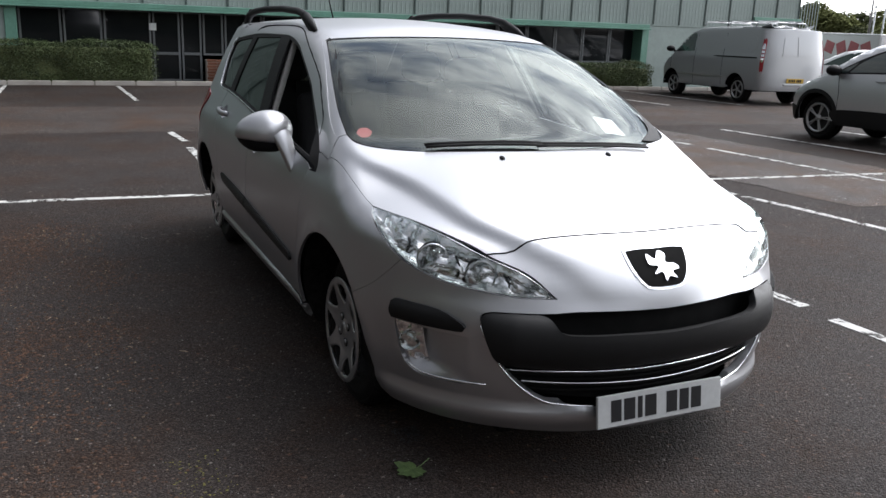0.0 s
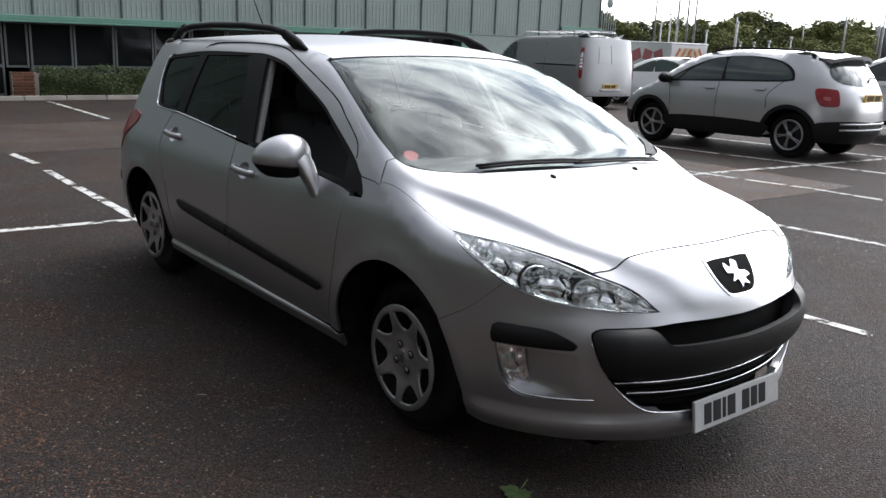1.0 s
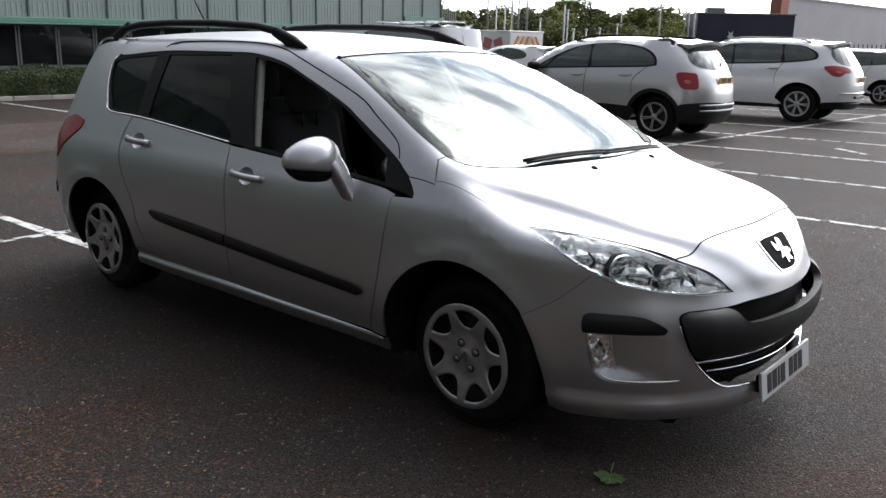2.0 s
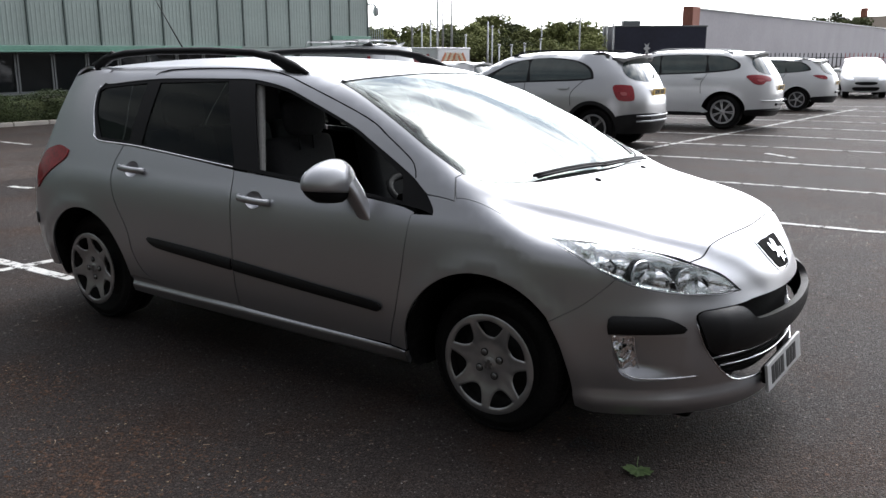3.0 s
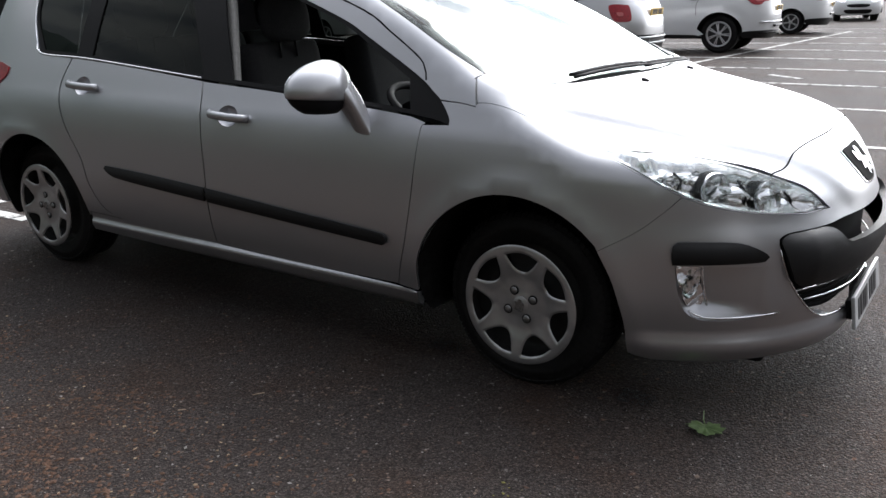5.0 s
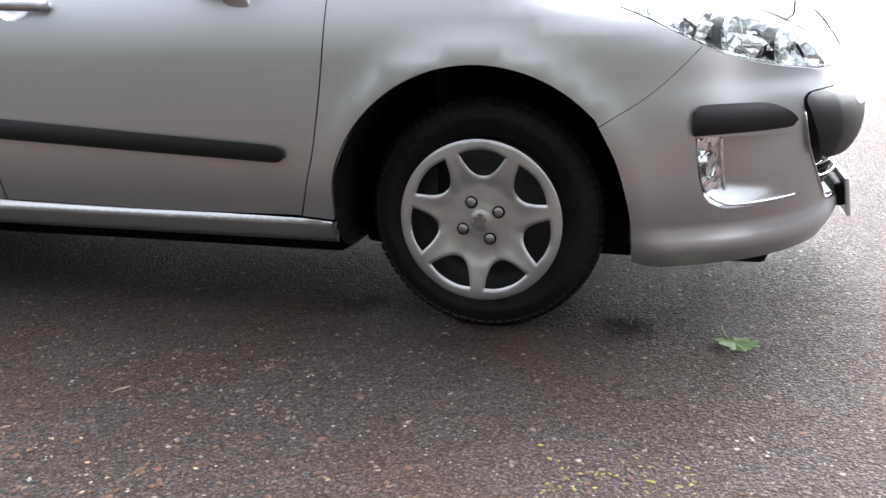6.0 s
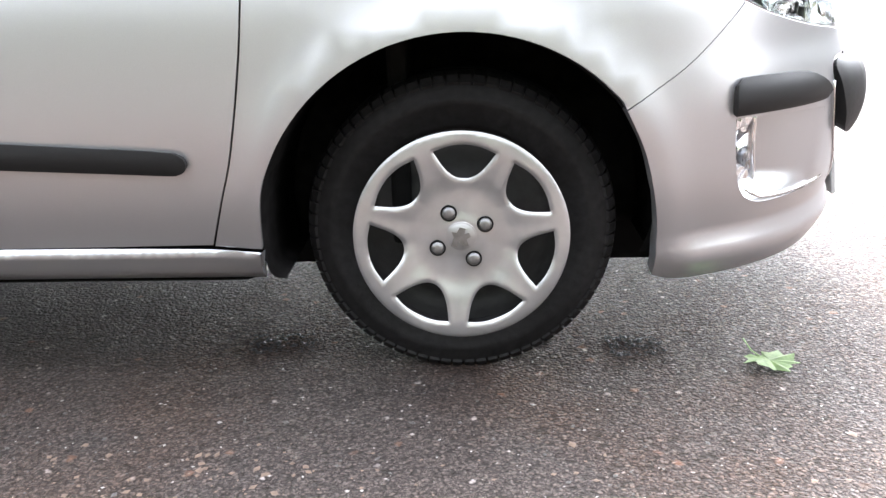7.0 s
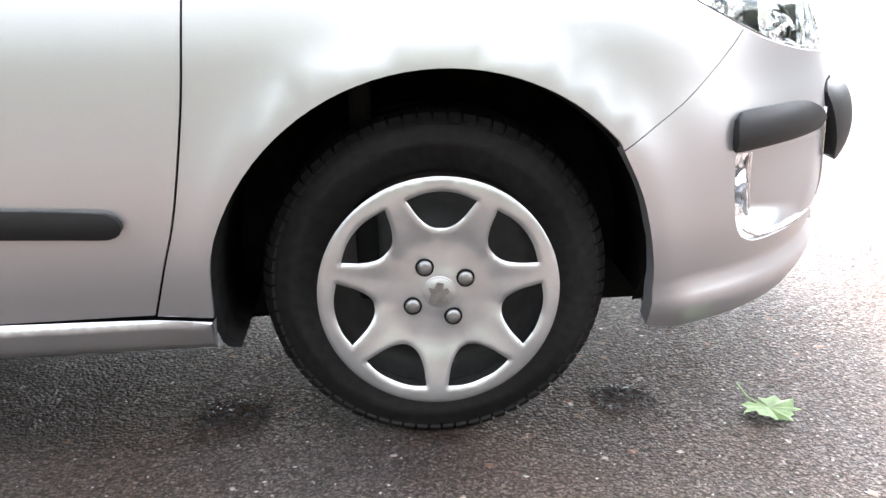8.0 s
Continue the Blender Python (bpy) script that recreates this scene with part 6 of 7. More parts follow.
VAN = Shape(half=table((0.2, 0.90), (0.4, 0.965), (0.8, 0.99), (1.1, 0.985), (1.25, 0.96), (1.6, 0.91), (1.9, 0.85), (2.0, 0.80)),
            nose=table((0.2, 0.80), (0.45, 0.93), (0.7, 0.93), (0.95, 0.85), (1.1, 0.75)), tail=table((0.2, -3.98), (0.5, -4.02), (1.2, -4.00), (1.9, -3.90)),
            hood=table((-0.5, 1.30), (0.0, 1.24), (0.35, 1.14), (0.65, 1.02), (0.85, 0.85)), drop=table((0.0, 0.1), (0.4, 0.2), (0.8, 0.5)),
            screen=table((-1.5, 2.25), (-0.72, 1.87), (-0.2, 1.55), (0.25, 1.20), (0.5, 1.0)), roof=table((-4.0, 1.88), (-3.6, 1.93), (-2.0, 1.96), (-1.2, 1.94), (-0.7, 1.87), (-0.2, 1.7)), axle=(0.1, -3.4), rear=-3.55, pr=6.0,
            crown=0.08)
van = parked_car("panel_van", "grey silver panel van with roof rack, parked by the hedge", standing(-14.30, 14.50, 174, (-2.93, 0.93)), VAN, VANGREY, 2.93, 0.335, 0.88,
           [[(0.02, 1.22, 1), (-0.30, 1.45), (-0.62, 1.66), (-0.98, 1.72), (-1.02, 1.26, 1)]],
           tail=[(-3.775, 1.58), (-3.80, 1.60), (-3.85, 1.59), (-3.85, 0.87), (-3.82, 0.84), (-3.78, 0.87)], plate=(0.62, PLATE_Y), cowl=0.22, screen_top=-0.76, hood_y=0.68, top_y=0.66, arch_r=0.42, sill=0.36, roof_end=-3.7,
           handles=((-0.95, 1.12),), mirror=(-0.10, 1.12, 1.30), spokes=5, seams=((0.05, 0.05, 0.45, 1.20), (-1.08, -1.08, 0.40, 1.74), (-2.34, -2.34, 0.42, 1.76)))
for k in (0, 1):
    skin_side(VAN, "side_panel", [(-1.15, 1.30), (-1.15, 1.68), (-2.25, 1.70), (-2.28, 1.30)], VANGREY, van, k, lift=-0.004 + 0.010, step=0.1, rim=0.008)
    skin_side(VAN, "side_panel", [(-2.42, 1.30), (-2.40, 1.70), (-3.45, 1.68), (-3.50, 1.30)], VANGREY, van, k, lift=0.006, step=0.1, rim=0.008)
    skin_side(VAN, "slide_rail", [(-2.10, 1.14), (-2.10, 1.17), (-3.66, 1.17), (-3.66, 1.14)], BLACK, van, k, lift=0.008, step=0.08)
    skin_side(VAN, "side_rub_strip", [(-0.50, 0.62), (-0.50, 0.66), (-2.40, 0.66), (-2.40, 0.62)], SILVER2, van, k, lift=0.014, step=0.08)
for k in (0, 1):
    skin_side(VAN, "clear_lamp", [(-3.79, 1.47), (-3.838, 1.47), (-3.838, 1.08), (-3.79, 1.08)], CHROME, van, k, lift=0.018, step=0.05, rim=0.008)
    for z in (1.18, 1.27, 1.36):
        skin_side(VAN, "lamp_bar", [(-3.785, z), (-3.842, z), (-3.842, z - 0.022), (-3.785, z - 0.022)], RED_LAMP, van, k, lift=0.022, step=0.05, rim=0.006)
UT = VAN.axle[1] - 0.9 * math.pi / 2
for s in (-1, 1):
    skin(VAN, "rear_door", [(UT + s * 0.03, 1.22, 1), (UT + s * 0.03, 1.68, 1), (UT + s * 0.52, 1.66), (UT + s * 0.56, 1.60), (UT + s * 0.57, 1.30), (UT + s * 0.54, 1.22)], VANGREY, van, lift=0.008, step=0.08, rim=0.01)
for x in (-1.15, -2.2, -3.3):
    tube("roof_rack_bar", [(x, -0.80, 1.92), (x, -0.72, 2.04), (x, 0.72, 2.04), (x, 0.80, 1.92)], 0.018, POLE, van, 6)
for y in (-0.45, -0.2, 0.3):
    tube("roof_rack_tube", [(-0.9, y, 2.065), (-3.5, y, 2.065)], 0.02, POLE, van, 6)
truck = thing("service_truck", "high-sided white service truck with orange striped rear", "truck", standing(-18.5, 25.9, 172, (-4.4, 0.0)))
box("cargo_body", (4.4, 2.0, 1.62), WHITE, truck, pose(-2.2, 0, 1.20), 0.05)
box("cargo_roof", (4.44, 2.04, 0.07), WHITE, truck, pose(-2.2, 0, 2.03), 0.02)
box("rear_door", (0.02, 1.90, 1.45), WHITE, truck, pose(-4.405, 0, 1.24), 0.005)
box("cab", (1.6, 1.9, 1.5), WHITE, truck, pose(0.7, 0, 1.05), 0.2, seg=3)
for i in range(6):
    for s in (-1, 1):
        box("rear_stripe", (0.01, 0.105, 1.30), STRIPE if i % 2 else YELLOW, truck, pose(-4.420, s * (0.09 + i * 0.15), 1.30, s * 32, 0, 0), 0.0)
for i in range(6):
    box("side_lettering", (0.46, 0.012, 0.42), REDVAN, truck, pose(-0.7 - i * 0.62, 1.006, 1.55, 0, 20 if i % 2 else -15, 0), 0.0)
for x in (0.6, -3.0):
    for s in (-1, 1):
        wheel(truck, pose(x, s * 0.86, 0.36, 0, 0, 0 if s < 0 else 180), radius=0.36, width=0.22, rim=0.23, style="alloy", spokes=5)
# ---- ground, lines, kerbs ----
def ground_sheet():
    xs, ys = (-600, -21.5, -2.5, 20, 600), (-600, 3, 30, 600)
    verts = [(x, y, ground_height(x, y)) for x in xs for y in ys]
    n = len(ys)
    faces = [(i * n + j, (i + 1) * n + j, (i + 1) * n + j + 1, i * n + j + 1) for i in range(len(xs) - 1) for j in range(n - 1)]
    me = bpy.data.meshes.new("ground")
    me.from_pydata(verts, [], faces)
    return me


tagged(part("ground", ground_sheet(), ASPHALT), "worn dark grey tarmac car park with pale stone chips", "ground", kind="structure")


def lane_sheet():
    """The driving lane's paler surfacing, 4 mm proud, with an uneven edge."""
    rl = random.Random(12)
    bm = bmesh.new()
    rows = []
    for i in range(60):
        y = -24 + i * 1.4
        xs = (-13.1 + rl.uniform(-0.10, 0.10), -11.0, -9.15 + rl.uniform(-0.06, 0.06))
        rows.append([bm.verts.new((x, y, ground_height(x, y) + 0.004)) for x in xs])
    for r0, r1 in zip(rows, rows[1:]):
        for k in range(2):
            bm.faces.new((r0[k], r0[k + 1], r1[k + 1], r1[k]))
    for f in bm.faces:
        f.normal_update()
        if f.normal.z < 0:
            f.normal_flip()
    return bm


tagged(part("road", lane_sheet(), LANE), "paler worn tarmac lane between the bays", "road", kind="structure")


def patch_sheet():
    """A bay's width of paler tarmac that runs from the lane to the end of the bays."""
    rl = random.Random(31)
    bm = bmesh.new()
    rows = []
    for i in range(24):
        x = -9.0 + i * (6.65 / 23)
        end = 0.16 * (i / 23) ** 6
        ys = (4.76 + end + rl.uniform(-0.05, 0.05), 6.1, 7.55 - end + rl.uniform(-0.06, 0.06))
        rows.append([bm.verts.new((x + rl.uniform(-0.05, 0.05), y, ground_height(x, y) + 0.004)) for y in ys])
    for r0, r1 in zip(rows, rows[1:]):
        for k in range(2):
            bm.faces.new((r0[k], r1[k], r1[k + 1], r0[k + 1]))
    for f in bm.faces:
        f.normal_update()
        if f.normal.z < 0:
            f.normal_flip()
    return bm


tagged(part("pavement", patch_sheet(), RELAID), "paler relaid patch of tarmac across the bays", "pavement", kind="structure")


def road_line(a, b, width=0.085, name="parking_line"):
    """A worn painted line, 4 mm thick, with slightly ragged edges."""
    a, b = Vector((*a, 0)), Vector((*b, 0))
    d = (b - a)
    k = max(2, int(d.length / 0.25))
    s = Vector((-d.y, d.x, 0)).normalized()
    bm = bmesh.new()
    rows = []
    for i in range(k + 1):
        p = a + d * (i / k)
        w = width * (0.5 + 0.06 * random.uniform(-1, 1))
        g = ground_height(p.x, p.y) + (0.004 if -13.3 < p.x < -8.9 or (-9.3 < p.x < -2.1 and 4.3 < p.y < 8.0) else 0.0)
        rows.append([bm.verts.new(p + s * w + Vector((0, 0, g + z))) for z in (0.0, 0.004)] + [bm.verts.new(p - s * w + Vector((0, 0, g + z))) for z in (0.004, 0.0)])
    for r0, r1 in zip(rows, rows[1:]):
        for j in range(3):
            bm.faces.new((r0[j], r1[j], r1[j + 1], r0[j + 1]))
    bmesh.ops.recalc_face_normals(bm, faces=bm.faces)
    ob = part(name, bm, LINE)
    return tagged(ob, "worn white painted parking bay line", "line", "parking bay lines", "structure")


for a, b in (((-9.13, -0.32), (-8.1, -0.26)), ((-7.5, -0.30), (-6.4, -0.33)), ((-6.25, -0.33), (-3.7, -0.37)), ((-8.6, 1.85), (-8.2, 1.9)), ((-4.2, 2.0), (-1.3, 2.02)), ((-0.75, 2.03), (-0.28, 2.03)), ((-0.06, 2.0), (0.50, 2.02)),
             ((-8.3, 3.95), (-3.15, 4.18)), ((-3.05, 4.19), (1.0, 4.60)), ((-8.4, 6.5), (-6.62, 6.57)), ((-6.2, 6.54), (-3.4, 6.60)), ((-3.3, 6.62), (1.0, 6.99)), ((-8.4, 8.77), (-5.2, 8.86)), ((-5.1, 8.86), (1.0, 9.38)),
             ((-8.5, 10.95), (-3.73, 11.2)), ((-3.6, 11.21), (0.9, 11.66)), ((-8.6, 12.9), (-0.2, 13.76)), ((-8.6, 15.2), (-0.3, 16.05)), ((-8.6, 17.5), (-0.4, 18.4)), ((-8.6, 19.9), (-0.5, 20.8)), ((-8.6, 22.3), (-0.6, 23.2)), ((-8.6, 24.7), (-0.7, 25.6)),
             ((-4.52, -2.6), (-4.40, -0.6)), ((-4.40, -0.6), (-3.96, 4.66)), ((-3.96, 4.66), (-3.70, 9.87)), ((-3.70, 9.87), (-2.90, 24.0)), ((-1.85, 10.32), (-1.30, 9.90)),
             ((-18.6, -0.27), (-14.4, -0.24)), ((-18.5, 2.42), (-13.6, 2.25)), ((-18.9, -2.63), (-14.9, -2.72)), ((-18.4, 5.2), (-13.8, 5.05)), ((-18.4, 11.5), (-13.3, 11.61)), ((-18.4, 13.9), (-13.4, 14.0))):
    road_line(a, b)


def kerb_stone():
    bm = bmesh.new()
    bmesh.ops.create_cube(bm, size=1)
    for v in bm.verts:
        v.co = Vector((v.co.x * 0.13, v.co.y * 0.905, v.co.z * 0.26))
    bmesh.ops.bevel(bm, geom=bm.edges[:], offset=0.015, segments=2, affect="EDGES")
    me = bpy.data.meshes.new("kerb_stone")
    bm.to_mesh(me)
    bm.free()
    me.materials.append(KERB)
    return me


KERB_ME = kerb_stone()
for i in range(36):
    k = new("kerb_stone", KERB_ME)
    k.matrix_basis = pose(-18.93 + random.uniform(-0.006, 0.006), -9.5 + i * 0.92, ground_height(-18.93, -9.5 + i * 0.92) - 0.03, 0, 0, random.uniform(-0.4, 0.4))
    tagged(k, "pale concrete kerb stone along the planting bed", "kerb", "kerb stones", "structure")


# ---- hedges ----
def leaf_cloud(points, size, rng, out=None):
    """Small folded leaves at the points, as one mesh."""
    n = len(points)
    a = rng.uniform(0, 2 * np.pi, n)
    tilt = rng.uniform(-1.0, 1.0, n)
    s = size * rng.uniform(0.6, 1.3, n)
    d = np.stack([np.cos(a), np.sin(a), 0.6 * tilt], 1)
    d /= np.linalg.norm(d, axis=1, keepdims=True)
    up = rng.normal(size=(n, 3)) * 0.6 + (0, 0, 1) if out is None else out + rng.normal(size=(n, 3)) * 0.45
    w = np.cross(d, up)
    w /= np.linalg.norm(w, axis=1, keepdims=True)
    h = np.cross(w, d)
    v = np.empty((n, 4, 3))
    v[:, 0] = points - d * s[:, None]
    v[:, 1] = points + w * s[:, None] * 0.55 + h * s[:, None] * 0.12
    v[:, 2] = points + d * s[:, None]
    v[:, 3] = points - w * s[:, None] * 0.55 + h * s[:, None] * 0.12
    f = np.arange(4 * n).reshape(n, 4)
    return v.reshape(-1, 3), f


def mesh_from(name, v, f):
    me = bpy.data.meshes.new(name)
    me.from_pydata(v.tolist(), [], f.tolist())
    return me


def hedge(y0, y1, x0, x1, top, seed):
    rng = np.random.default_rng(seed)
    h = thing("hedge", "clipped dark green hedge along the kerb", "hedge", pose(0, 0, -0.26))
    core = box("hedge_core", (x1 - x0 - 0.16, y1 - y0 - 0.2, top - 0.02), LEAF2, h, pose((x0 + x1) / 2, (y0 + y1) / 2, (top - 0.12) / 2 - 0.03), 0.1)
    n = int((y1 - y0) * 3600)
    y = rng.uniform(y0, y1, n)
    face = rng.random(n)
    x = np.where(face < 0.55, x1, rng.uniform(x0, x1, n))
    z = np.where(face < 0.55, rng.uniform(0.0, top, n), top)
    wob = 0.07 * np.sin(y * 2.3 + seed) + 0.05 * np.sin(y * 5.1) + 0.04 * np.sin(z * 9 + y * 3)
    x = np.where(face < 0.55, x + wob * 0.8 - 0.18 * np.clip((z - top + 0.22) / 0.22, 0, 1) ** 2, x)
    z = np.where(face < 0.55, z, z + wob * 0.5 - 0.12 * np.clip((x - x1 + 0.2) / 0.2, 0, 1) ** 2)
    p = np.stack([x, y, z], 1) + rng.normal(size=(n, 3)) * 0.03
    v, f = leaf_cloud(p, 0.024, rng, np.where((face < 0.55)[:, None], (1.0, 0.0, 0.25), (0.0, 0.0, 1.0)))
    part("hedge_leaves", mesh_from("hedge_leaves", v, f), HEDGE, h)
    return h


hedge(-12.0, 0.70, -19.95, -19.1, 0.96, 3)
hedge(2.45, 15.6, -19.95, -19.1, 0.68, 5)


# ---- the clad building with its glazed ground floor ----
WX = -20.4
bld = thing("office_building", "grey-green ribbed metal building over dark recessed windows", "building")
box("wall_upper", (6.0, 46.8, 7.0), CLAD, bld, pose(WX - 3.0, -0.6, 1.62 + 3.5), 0.02)
box("wall_lower", (5.4, 4.5, 2.3), CLAD, bld, pose(WX - 2.72, 18.48, 0.50), 0.0)
box("wall_lower", (5.4, 21.5, 2.3), CLAD, bld, pose(WX - 2.72, -13.2, 0.50), 0.0)
box("fascia", (0.16, 40.6, 0.12), FASCIA, bld, pose(WX + 0.07, -4.1, 1.60), 0.015)
box("canopy_edge", (0.26, 40.6, 0.05), FASCIA, bld, pose(WX + 0.09, -4.1, 1.515), 0.01)
box("corner_flashing", (0.12, 2.2, 0.16), FASCIA, bld, pose(WX + 0.04, 21.75, 1.98), 0.01)
box("recess_cheek", (0.75, 0.26, 2.0), FASCIA, bld, pose(WX - 0.36, 16.15, 0.50), 0.01)
box("recess_cheek", (0.75, 0.26, 2.0), FASCIA, bld, pose(WX - 0.36, -2.46, 0.50), 0.01)
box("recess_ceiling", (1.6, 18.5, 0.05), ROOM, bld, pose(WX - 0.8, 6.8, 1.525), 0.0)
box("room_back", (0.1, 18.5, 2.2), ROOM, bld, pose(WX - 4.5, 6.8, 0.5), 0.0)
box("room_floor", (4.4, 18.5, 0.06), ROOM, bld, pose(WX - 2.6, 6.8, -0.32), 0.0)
for i in range(44):
    y = 9.02 + (i - 30) * 1.057
    rib = box("cladding_seam", (0.035, 0.05, 6.9), SEAM, bld, pose(WX + 0.016, y, 1.68 + 3.45), 0.004, seg=1)
    for k in range(1, 8):
        box("cladding_rib", (0.010, 0.045, 6.9), CLAD, bld, pose(WX + 0.001, y + k * 0.132, 1.68 + 3.45), 0.006, seg=1)
box("dwarf_wall_brick_core", (0.20, 13.4, 0.72), MORTAR, bld, pose(WX - 0.42, 9.3, -0.04), 0.0)
box("window_sill", (0.30, 13.4, 0.06), FRAMEGREY, bld, pose(WX - 0.40, 9.3, 0.365), 0.01)


def frame_mesh(w, h, bar, deep):
    """A rectangular frame in the y-z plane, open in the middle, from (0, 0) to (w, h)."""
    bm = bmesh.new()
    o = [(0, 0), (w, 0), (w, h), (0, h)]
    n = [(bar, bar), (w - bar, bar), (w - bar, h - bar), (bar, h - bar)]
    rings = [[bm.verts.new((x, *p)) for p in ring] for x, ring in ((0, o), (0, n), (-deep, n), (-deep, o))]
    for a, b in ((0, 1), (1, 2), (2, 3), (3, 0)):
        for k in range(4):
            bm.faces.new((rings[a][k], rings[a][(k + 1) % 4], rings[b][(k + 1) % 4], rings[b][k]))
    bmesh.ops.recalc_face_normals(bm, faces=bm.faces)
    return bm


def window_unit(y0, y1, z0, z1, name="window", rail=None):
    w = part(name, frame_mesh(y1 - y0, z1 - z0, 0.05, 0.07), FRAMEGREY, bld, "", pose(WX - 0.45, y0, z0))
    box("pane", (0.012, y1 - y0 - 0.1, z1 - z0 - 0.1), DARKGLASS, w, pose(-0.035, (y1 - y0) / 2, (z1 - z0) / 2), 0.0)
    if rail is not None:
        box("mid_rail", (0.06, y1 - y0 - 0.1, 0.07), FRAMEGREY, w, pose(-0.02, (y1 - y0) / 2, rail - z0), 0.005)
    return w


for i in range(13):
    window_unit(2.66 + 1.035 * i, 2.66 + 1.035 * i + 1.01, 0.40, 1.50)
for y0, y1 in ((-2.30, -1.34), (-1.30, -0.40), (-0.36, 0.78)):
    window_unit(y0, y1, 0.0, 1.50)
for y0, y1 in ((0.82, 1.50), (1.54, 2.05)):
    window_unit(y0, y1, -0.28, 1.50, "entrance_door", 0.43)
window_unit(2.09, 2.62, 0.40, 1.50)
box("panel_under_windows", (0.12, 3.1, 0.34), FRAMEGREY, bld, pose(WX - 0.47, -0.76, -0.15), 0.0)
box("door_sign", (0.012, 0.18, 0.18), PAPER, bld, pose(WX - 0.43, 0.82, 1.10), 0.003, "small white door sign")
tube("camera_bracket", [(WX - 0.1, 22.75, 3.25), (WX - 0.1, 23.25, 3.30), (WX - 0.1, 23.38, 3.22)], 0.035, POLE, bld, 6)
blob("camera_dome", (0.13, 0.13, 0.19), POLE, bld, pose(WX - 0.1, 23.40, 3.02), "pale camera dome on a bracket")
# brick pier beside the entrance
pier = thing("brick_pier", "low red brick pier beside the entrance", "pier")
box("pier_core", (0.20, 0.56, 0.62), MORTAR, pier, pose(WX - 0.05, 2.35, 0.00), 0.0)
bm = bmesh.new()
bmesh.ops.create_cube(bm, size=1)
for v in bm.verts:
    v.co = Vector((v.co.x * 0.03, v.co.y * 0.235, v.co.z * 0.064))
bmesh.ops.bevel(bm, geom=bm.edges[:], offset=0.004, segments=1, affect="EDGES")
BRICK_ME = bpy.data.meshes.new("brick")
bm.to_mesh(BRICK_ME)
bm.free()
BRICK_ME.materials.append(BRICK)
for r in range(8):
    for c in range(2):
        b = new("brick", BRICK_ME)
        b.parent = pier
        b.matrix_basis = pose(WX + 0.052, 2.23 + c * 0.246 - (0.02 if r % 2 else 0), -0.24 + r * 0.0755)
# ---- far side: long grey wall, dark block, railings, poles, houses ----
def from_view(o, d):
    """A spot d metres out along the bearing whose sideways share is o, seen from the standing place of the walk."""
    return (1.72 - 0.5705 * d + 0.8213 * o * d, -3.60 + 0.8213 * d + 0.5705 * o * d)


FAR_Z = -0.4
wall = thing("boundary_building", "long low building with pale grey wall and red brick end", "building")
box("wall", (0.4, 180.0, 5.0), GREYWALL, wall, pose(-19.7, 153.5, FAR_Z + 2.5, 0, 0, -1.3), 0.03)
box("roof_edge", (0.6, 180.2, 0.16), FRAMEGREY, wall, pose(-19.7, 153.5, FAR_Z + 5.05, 0, 0, -1.3), 0.02)
box("brick_end", (0.8, 1.6, 5.25), BRICKFAR, wall, pose(-21.75, 62.8, FAR_Z + 2.57), 0.02)
dark = thing("storage_block", "dark blue flat-roofed storage block", "building")
bx, by = from_view(0.232, 62)
block_at = pose(bx, by, FAR_Z, 0, 0, 34.8)
box("block_wall", (6.2, 4.5, 3.5), DARKBLUE, dark, block_at @ pose(0, 0, 1.75), 0.03)
box("block_parapet", (6.3, 4.6, 0.10), FRAMEGREY, dark, block_at @ pose(0, 0, 3.52), 0.01)
box("roof_hatch", (1.2, 0.9, 0.4), FRAMEGREY, dark, block_at @ pose(-1.6, 0, 3.75), 0.03)
bm = bmesh.new()
shape = [(-0.35, -0.9), (-0.1, -0.2), (-0.45, 0.1), (-0.2, 0.35), (-0.35, 0.8), (0.0, 0.55), (0.3, 0.85), (0.2, 0.3), (0.5, 0.15), (0.15, -0.1), (0.4, -0.9), (0.05, -0.4)]
f = bm.faces.new([bm.verts.new((x, 0, z)) for x, z in shape])
r = bmesh.ops.extrude_face_region(bm, geom=[f])
for v in r["geom"]:
    if isinstance(v, bmesh.types.BMVert):
        v.co.y -= 0.03
bmesh.ops.recalc_face_normals(bm, faces=bm.faces)
part("wall_emblem", bm, WHITE, dark, "plain white shape", block_at @ pose(-0.9, -2.27, 2.0) @ Matrix.Diagonal((0.5, 1, 0.5, 1)))


def railing(x0, y0, x1, y1, h, mat):
    d = Vector((x1 - x0, y1 - y0, 0))
    fence = thing("railing", "dark steel palisade railing with red pales" if mat is REDVAN else "dark steel palisade railing", "fence")
    ang = math.degrees(math.atan2(d.y, d.x))
    for z in (0.35, h - 0.3):
        box("rail", (d.length, 0.04, 0.05), FRAMEGREY if mat is not REDVAN else mat, fence, pose((x0 + x1) / 2, (y0 + y1) / 2, FAR_Z + z, 0, 0, ang), 0.0)
    n = int(d.length / 0.28)
    pale = bpy.data.meshes.new("pale")
    bm = bmesh.new()
    bmesh.ops.create_cube(bm, size=1)
    for v in bm.verts:
        v.co = Vector((v.co.x * (0.09 if v.co.z < 0 else 0.05), v.co.y * 0.02, v.co.z * h))
    bm.to_mesh(pale)
    bm.free()
    pale.materials.append(mat)
    for i in range(n):
        p = new("pale", pale)
        p.parent = fence
        q = Vector((x0, y0, 0)) + d * (i / n)
        p.matrix_basis = pose(q.x, q.y - 0.03, FAR_Z + h / 2, 0, 0, ang)


